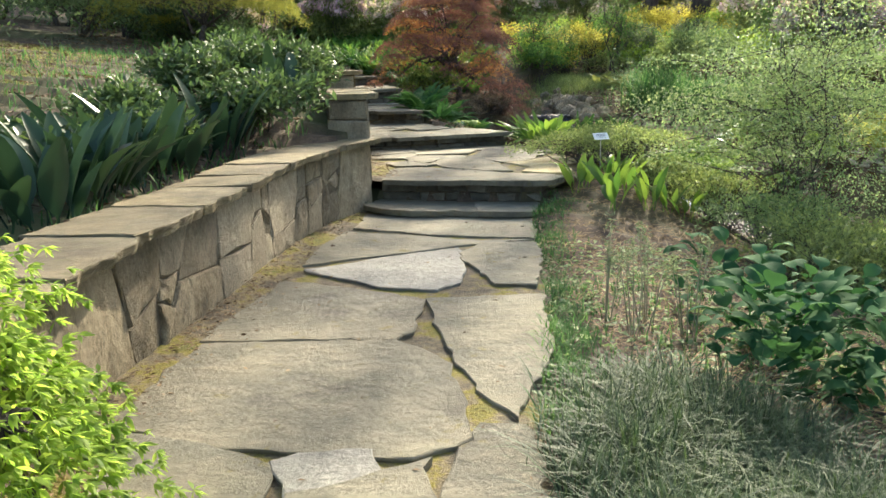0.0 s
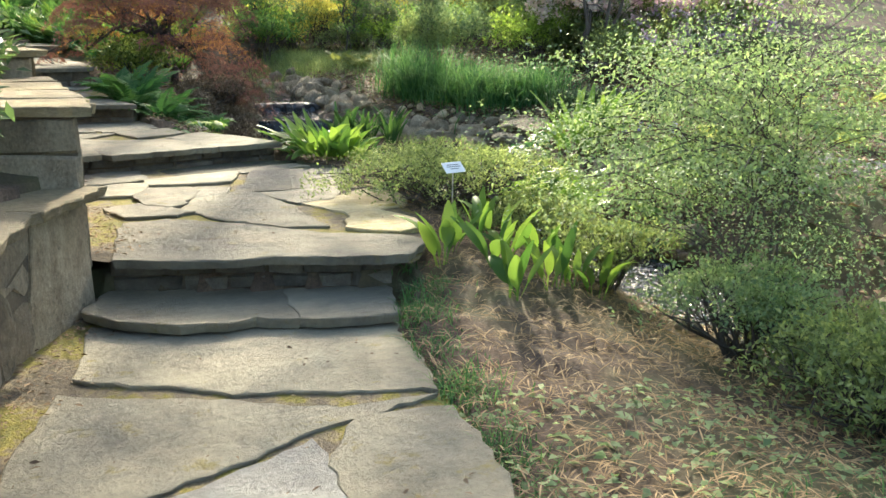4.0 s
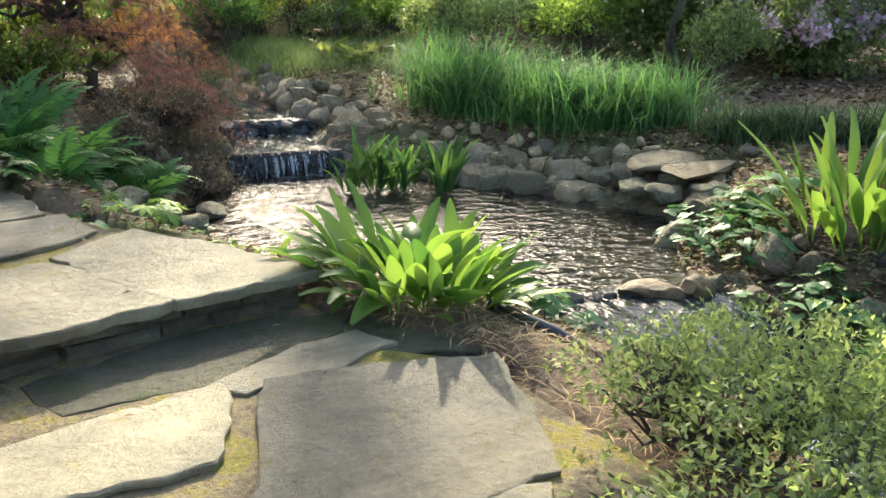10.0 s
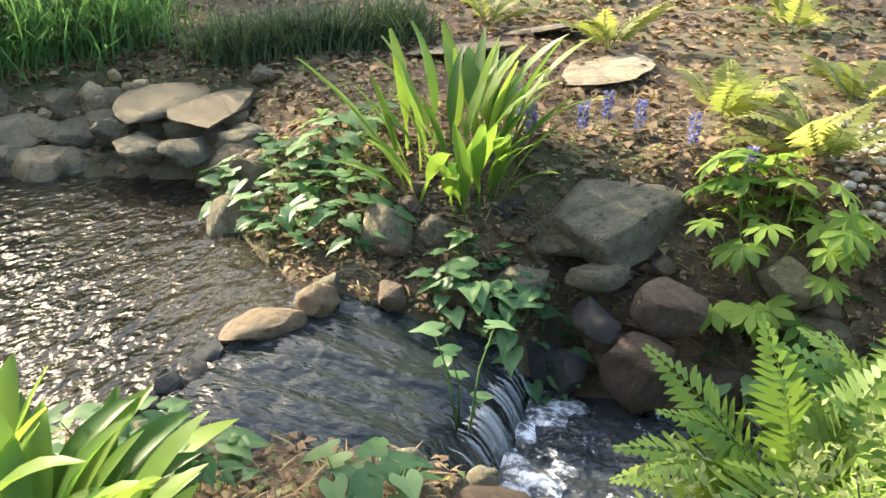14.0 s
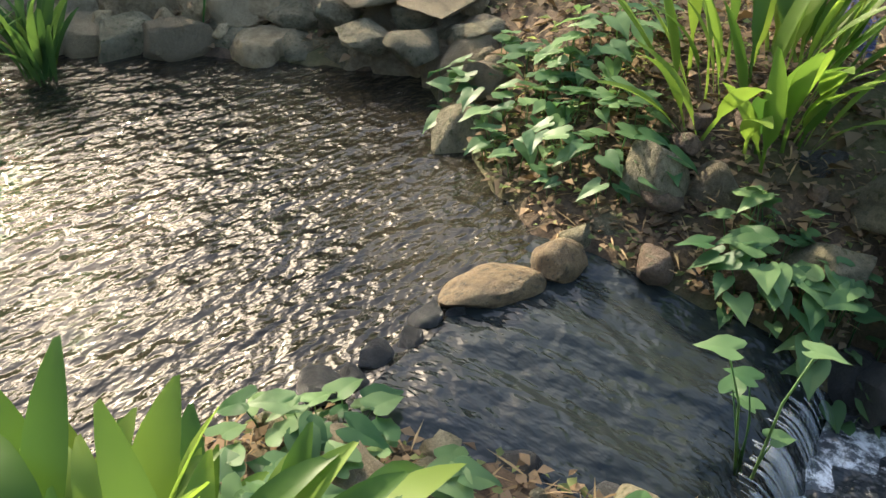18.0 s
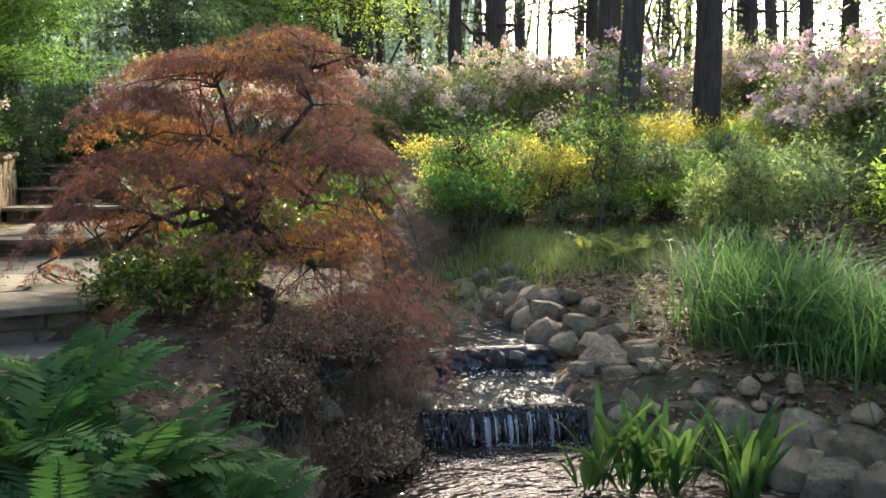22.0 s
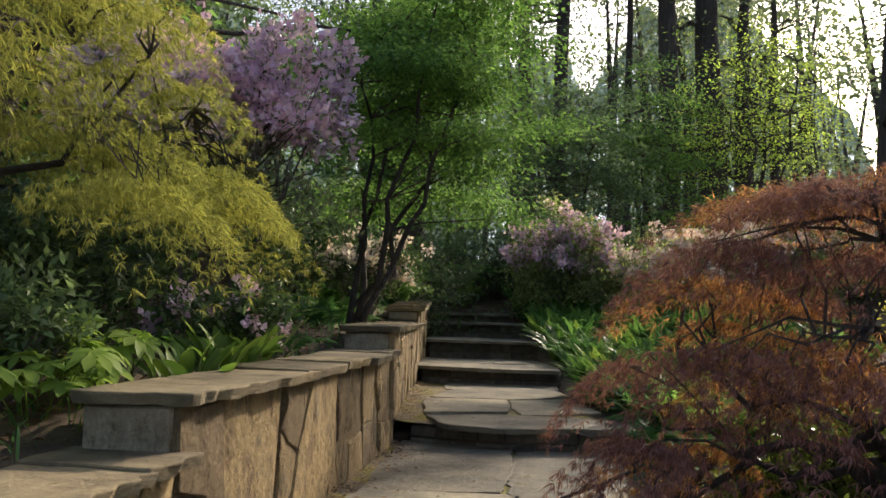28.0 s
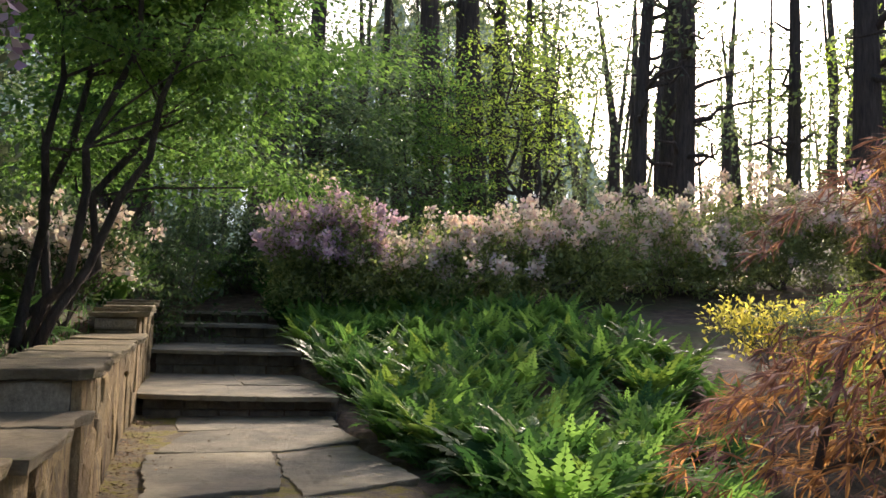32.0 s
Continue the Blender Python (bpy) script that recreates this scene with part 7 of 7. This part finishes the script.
PINES_AROUND = [(12.6, 37.2, 0.85, (-0.02, 0), False), (-3.7, 48.4, 0.7, (-0.03, 0), False), (-2.5, 46.5, 0.7, (0.03, 0), False), (-6.3, 38.0, 1.2, (0, 0), False), (-6.0, 24.5, 0.4, (0.01, 0), False), (-5.2, 20.5, 0.35, (-0.05, 0), False), (-9.0, 30.0, 0.6, (0, 0), False), (-8.0, 40.0, 0.6, (0.01, 0), False), (-12.0, 34.0, 0.5, (0, 0), False), (17.0, 24.0, 0.5, (0, 0), False), (24.0, 33.0, 0.6, (0, 0), False), (-14.0, 22.0, 0.6, (0, 0), False), (-5.5, 36.0, 0.45, (0, 0), False)]
for i, (x, y, d, ln, ivy) in enumerate(PINES_BEYOND + PINES_AROUND):
    pine = i % 3 != 2
    gap = 0.12 < math.atan2(x, y - 14) < 0.8
    tall_tree(x, y, d, ln, "tall dark pine trunk with a high open crown" if pine else "straight woodland tree with light green leaves", NEEDLE if pine else LEAF_CANOPY, (550 if gap else 3200) if pine else (700 if gap else 3600), 100 + i, (15 if gap else 25) if d > 0.45 else 14, 8.0 if pine else 6.0, ivy)


def far_woods():
    """Distant trunks and foliage all round the garden's upper side."""
    r = np.random.default_rng(5)
    sp = Soup()
    for i in range(210):
        a, d = r.uniform(-1.15, 1.35), r.uniform(52, 105)
        x, y = d * math.sin(a), 14 + d * math.cos(a)
        z = gz(x, y)
        h = r.uniform(16, 26)
        r0 = r.uniform(0.2, 0.5)
        tv, tf = tube([(x, y, z - 1), (x + r.normal(0, 0.4), y, z + h * 0.5), (x + r.normal(0, 0.8), y, z + h)], [r0, r0 * 0.7, 0.06], 6)
        sp.add(tv, tf)
    tagged(new("far_trunks", sp.data("far_trunks", BARK)), "distant tree trunks of the woods", "trees", "", "stuff")
    n = 300000
    c = 3000
    a, d = r.uniform(-1.2, 1.4, c), r.uniform(46, 100, c)
    hh = r.random(c) * 36 + 1.0
    # towards the sun the canopy stays lower and thinner
    lim = d * np.interp(a, [0.05, 0.18, 0.3, 0.55, 0.75, 0.9], [0.9, 0.4, 0.24, 0.24, 0.4, 0.9])
    keep = (hh < lim) & (r.random(c) < np.interp(a, [0.15, 0.3, 0.6, 0.8], [1.0, 0.75, 0.75, 1.0]))
    a, d, hh = a[keep], d[keep], hh[keep]
    c = len(a)
    C = np.column_stack([d * np.sin(a), 14 + d * np.cos(a), hh])
    C[:, 2] += ground(C[:, 0], C[:, 1])
    idx = r.integers(0, c, n)
    P = C[idx] + r.normal(0, 1, (n, 3)) * (1.9, 1.9, 0.6)
    L = 0.34 * r.uniform(0.6, 1.5, n)
    v, f = leaf_quads(P, r.normal(0, 1, (n, 3)), r.normal(0, 1, (n, 3)), L, L * 0.55)
    half = n // 2 * 4
    tagged(new("far_foliage", mesh_data("far_foliage", v[:half], f[: n // 2], LEAF_CANOPY)), "hazy distant foliage of the woods", "foliage", "", "stuff")
    tagged(new("far_pines", mesh_data("far_pines", v[half:], f[n // 2 :] - half, NEEDLE)), "distant dark pine foliage", "foliage", "", "stuff")
    # glowing sheet with the haze of the woods beyond painted on
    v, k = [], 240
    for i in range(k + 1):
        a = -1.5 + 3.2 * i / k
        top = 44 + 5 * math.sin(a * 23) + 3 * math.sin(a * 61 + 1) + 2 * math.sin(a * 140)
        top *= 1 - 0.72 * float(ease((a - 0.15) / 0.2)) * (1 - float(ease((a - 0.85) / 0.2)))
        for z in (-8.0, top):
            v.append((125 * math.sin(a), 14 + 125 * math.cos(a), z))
    tagged(new("backdrop", mesh_data("backdrop", v, [(2 * i, 2 * i + 2, 2 * i + 3, 2 * i + 1) for i in range(k)], WOODS_GLOW)), "glowing backdrop painted as hazy green woods", "backdrop", "", "structure")


far_woods()
for i, (x, y, h) in enumerate(((5.2, 46.0, 8.0), (3.0, 47.0, 8.0), (17.5, 44.0, 8.0), (7.0, 52.0, 9.0))):
    leafy_tree("understorey_tree", (x, y, gz(x, y)), 3, h, (x, y, gz(x, y) + h * 0.65), (2.6, 2.4, h * 0.42), "young understorey tree with sunlit yellow-green leaves", LEAF_LIME, 2400, 0.13, 300 + i, BARK, 0.1)
for i, (x, y, h) in enumerate(((-1.5, 40.0, 6.0), (-5.0, 33.0, 5.0), (-7.5, 27.0, 5.0), (-7.5, 22.5, 4.5), (-10.0, 25.0, 5.0), (1.0, 44.0, 7.0))):
    leafy_tree("dark_understorey", (x, y, gz(x, y)), 3, h, (x, y, gz(x, y) + h * 0.55), (2.4, 2.2, h * 0.5), "dense green understorey tree at the wood's edge", LEAF_GREEN if i % 2 else LEAF_BLUISH, 8000, 0.14, 320 + i, BARK, 0.06, True, 110)
for i, (x, y, h) in enumerate(((-4.4, 35.2, 2.2), (-3.0, 36.0, 2.2), (-1.6, 35.4, 2.2), (0.4, 34.6, 2.0), (2.6, 35.2, 2.0), (5.0, 36.0, 2.2), (7.6, 36.6, 2.2), (-3.9, 18.9, 1.3), (-4.6, 21.0, 1.6), (-4.4, 23.0, 1.6), (-5.6, 18.0, 1.8), (-3.8, 31.0, 2.2), (-5.2, 29.0, 2.4), (-4.6, 26.0, 2.0), (-6.0, 23.0, 2.2), (-7.0, 16.0, 2.0))):
    bush("evergreen_bush", x, y, (1.4, 1.3, h), "dense evergreen shrub under the trees", "shrub", LEAF_DARK if i % 2 else LEAF_BLUISH, 5200, 0.08, group="woodland shrubs", low=-0.9, lobes=10, sit=0.42)

# ---- small things ----
def plant_label(x, y, z):
    ob = thing("plant_label", (x, y, gz(x, y)), "tilted white plant label on a thin metal stake", "sign")
    h = z - gz(x, y)
    tv, tf = tube([(0, 0, -0.05), (0.0, 0, h * 0.6), (0, 0.0, h)], [0.006, 0.006, 0.006], 6)
    part("stake", mesh_data("stake", tv, tf, METAL), ob)
    bm = bmesh.new()
    bmesh.ops.create_cube(bm, size=1)
    bmesh.ops.scale(bm, vec=(0.17, 0.1, 0.006), verts=bm.verts)
    bmesh.ops.bevel(bm, geom=bm.edges[:], offset=0.002, segments=1, affect="EDGES")
    me = bpy.data.meshes.new("plate")
    bm.to_mesh(me)
    bm.free()
    me.materials.append(PLASTIC_WHITE)
    pl = part("plate", me, ob)
    pl.location, pl.rotation_euler = (0, -0.01, h), (radians(40), 0, radians(8))
    for i, (w, yy) in enumerate(((0.1, 0.022), (0.12, 0.004), (0.07, -0.016))):
        v = [(-w / 2, yy - 0.004, 0.0045), (w / 2, yy - 0.004, 0.0045), (w / 2, yy + 0.004, 0.0045), (-w / 2, yy + 0.004, 0.0045)]
        part("print_line", mesh_data("print_line", v, [(0, 1, 2, 3)], LABELGREY), pl)
    return ob


plant_label(2.50, 8.9, 0.62)
wl = thing("plant_label", (7.45, 13.5, gz(7.45, 13.5) - 0.04), "small white plant tag on the slope", "sign")
part("plate", mesh_data("plate", [(-0.05, 0, 0.05), (0.05, 0, 0.05), (0.05, 0.02, 0.16), (-0.05, 0.02, 0.16), (-0.05, 0.006, 0.05), (0.05, 0.006, 0.05), (0.05, 0.026, 0.16), (-0.05, 0.026, 0.16)], [(0, 1, 2, 3), (7, 6, 5, 4), (0, 4, 5, 1), (1, 5, 6, 2), (2, 6, 7, 3), (3, 7, 4, 0)], PLASTIC_WHITE), wl)
part("stake", mesh_data("stake", *tube([(0, 0.01, -0.05), (0, 0.01, 0.1)], [0.004, 0.004], 5), METAL), wl)
hz = thing("hose", (3.0, 11.0, gz(3.0, 11.0)), "black rubber hose lying on the bank into the stream", "hose")
hp = np.array([(2.75, 11.5), (2.95, 11.25), (3.12, 11.0), (3.2, 10.75), (3.22, 10.5), (3.3, 10.3)])
part("pipe", mesh_data("pipe", *tube(np.column_stack([hp, ground(hp[:, 0], hp[:, 1]) + 0.03]) - np.array(hz.location), [0.028] * 6, 10), HOSE, True), hz)
for x, y in ((5.95, 11.35), (6.12, 11.1), (6.2, 10.8), (6.05, 10.5), (6.35, 11.0), (6.3, 11.5), (5.85, 10.2)):
    ob = thing("bugle_flower", (x, y, gz(x, y)), "small blue bugle flower spike in the mulch", "flower", "blue flowers")
    part("stem", mesh_data("stem", *tube([(0, 0, -0.02), (0.01, 0, 0.2)], [0.004, 0.003], 4), STEM), ob)
    m = 90
    hh, a = rng.uniform(0.06, 0.22, m), rng.uniform(0, 6.28, m)
    P = np.column_stack([0.008 * np.cos(a), 0.008 * np.sin(a), hh])
    part("petals", mesh_data("petals", *leaf_quads(P, np.column_stack([np.cos(a), np.sin(a), 0.3 + 0 * a]), rng.normal(0, 1, (m, 3)), 0.03, 0.02), PETAL_BLUE), ob)
for x, y in ((1.4, 4.25), (1.68, 4.2), (1.55, 4.5), (1.3, 4.5)):
    ob = thing("dead_stems", (x, y, gz(x, y)), "upright pale stems with dry fluffy tips", "plant", "pale stems")
    for k in range(5):
        e = rng.normal(0, 0.06, 2)
        hgt = rng.uniform(0.35, 0.6)
        part("stem", mesh_data("stem", *tube([(e[0] * 0.3, e[1] * 0.3, -0.03), (e[0] * 0.7, e[1] * 0.7, hgt * 0.6), (e[0], e[1], hgt)], [0.004, 0.003, 0.002], 4), STEM), ob)
        m = 36
        P = np.array([e[0], e[1], hgt]) + rng.normal(0, 0.014, (m, 3)) * (1, 1, 2.2)
        tagged(part("tip", mesh_data("tip", *leaf_quads(P, rng.normal(0, 1, (m, 3)), rng.normal(0, 1, (m, 3)), 0.03, 0.008), GRASS_PALE), ob), kind="stuff")


def pebbles(x0, y0, x1, y1, n):
    sp = Soup()
    bm = bmesh.new()
    bmesh.ops.create_icosphere(bm, subdivisions=1, radius=0.5)
    base = np.array([v.co[:] for v in bm.verts])
    fs = [tuple(v.index for v in f.verts) for f in bm.faces]
    bm.free()
    for i in range(n):
        x, y = rng.uniform(x0, x1), rng.uniform(y0, y1)
        s = rng.uniform(0.04, 0.1)
        sp.add(base * (s, s * rng.uniform(0.7, 1), s * 0.6) + (x, y, gz(x, y) + s * 0.15), fs)
    return tagged(new("pebbles", sp.data("pebbles", PEBBLE, True)), "bed of pale rounded pebbles on the bank", "pebbles", "", "stuff")


pebbles(5.7, 8.6, 7.0, 9.8, 420)
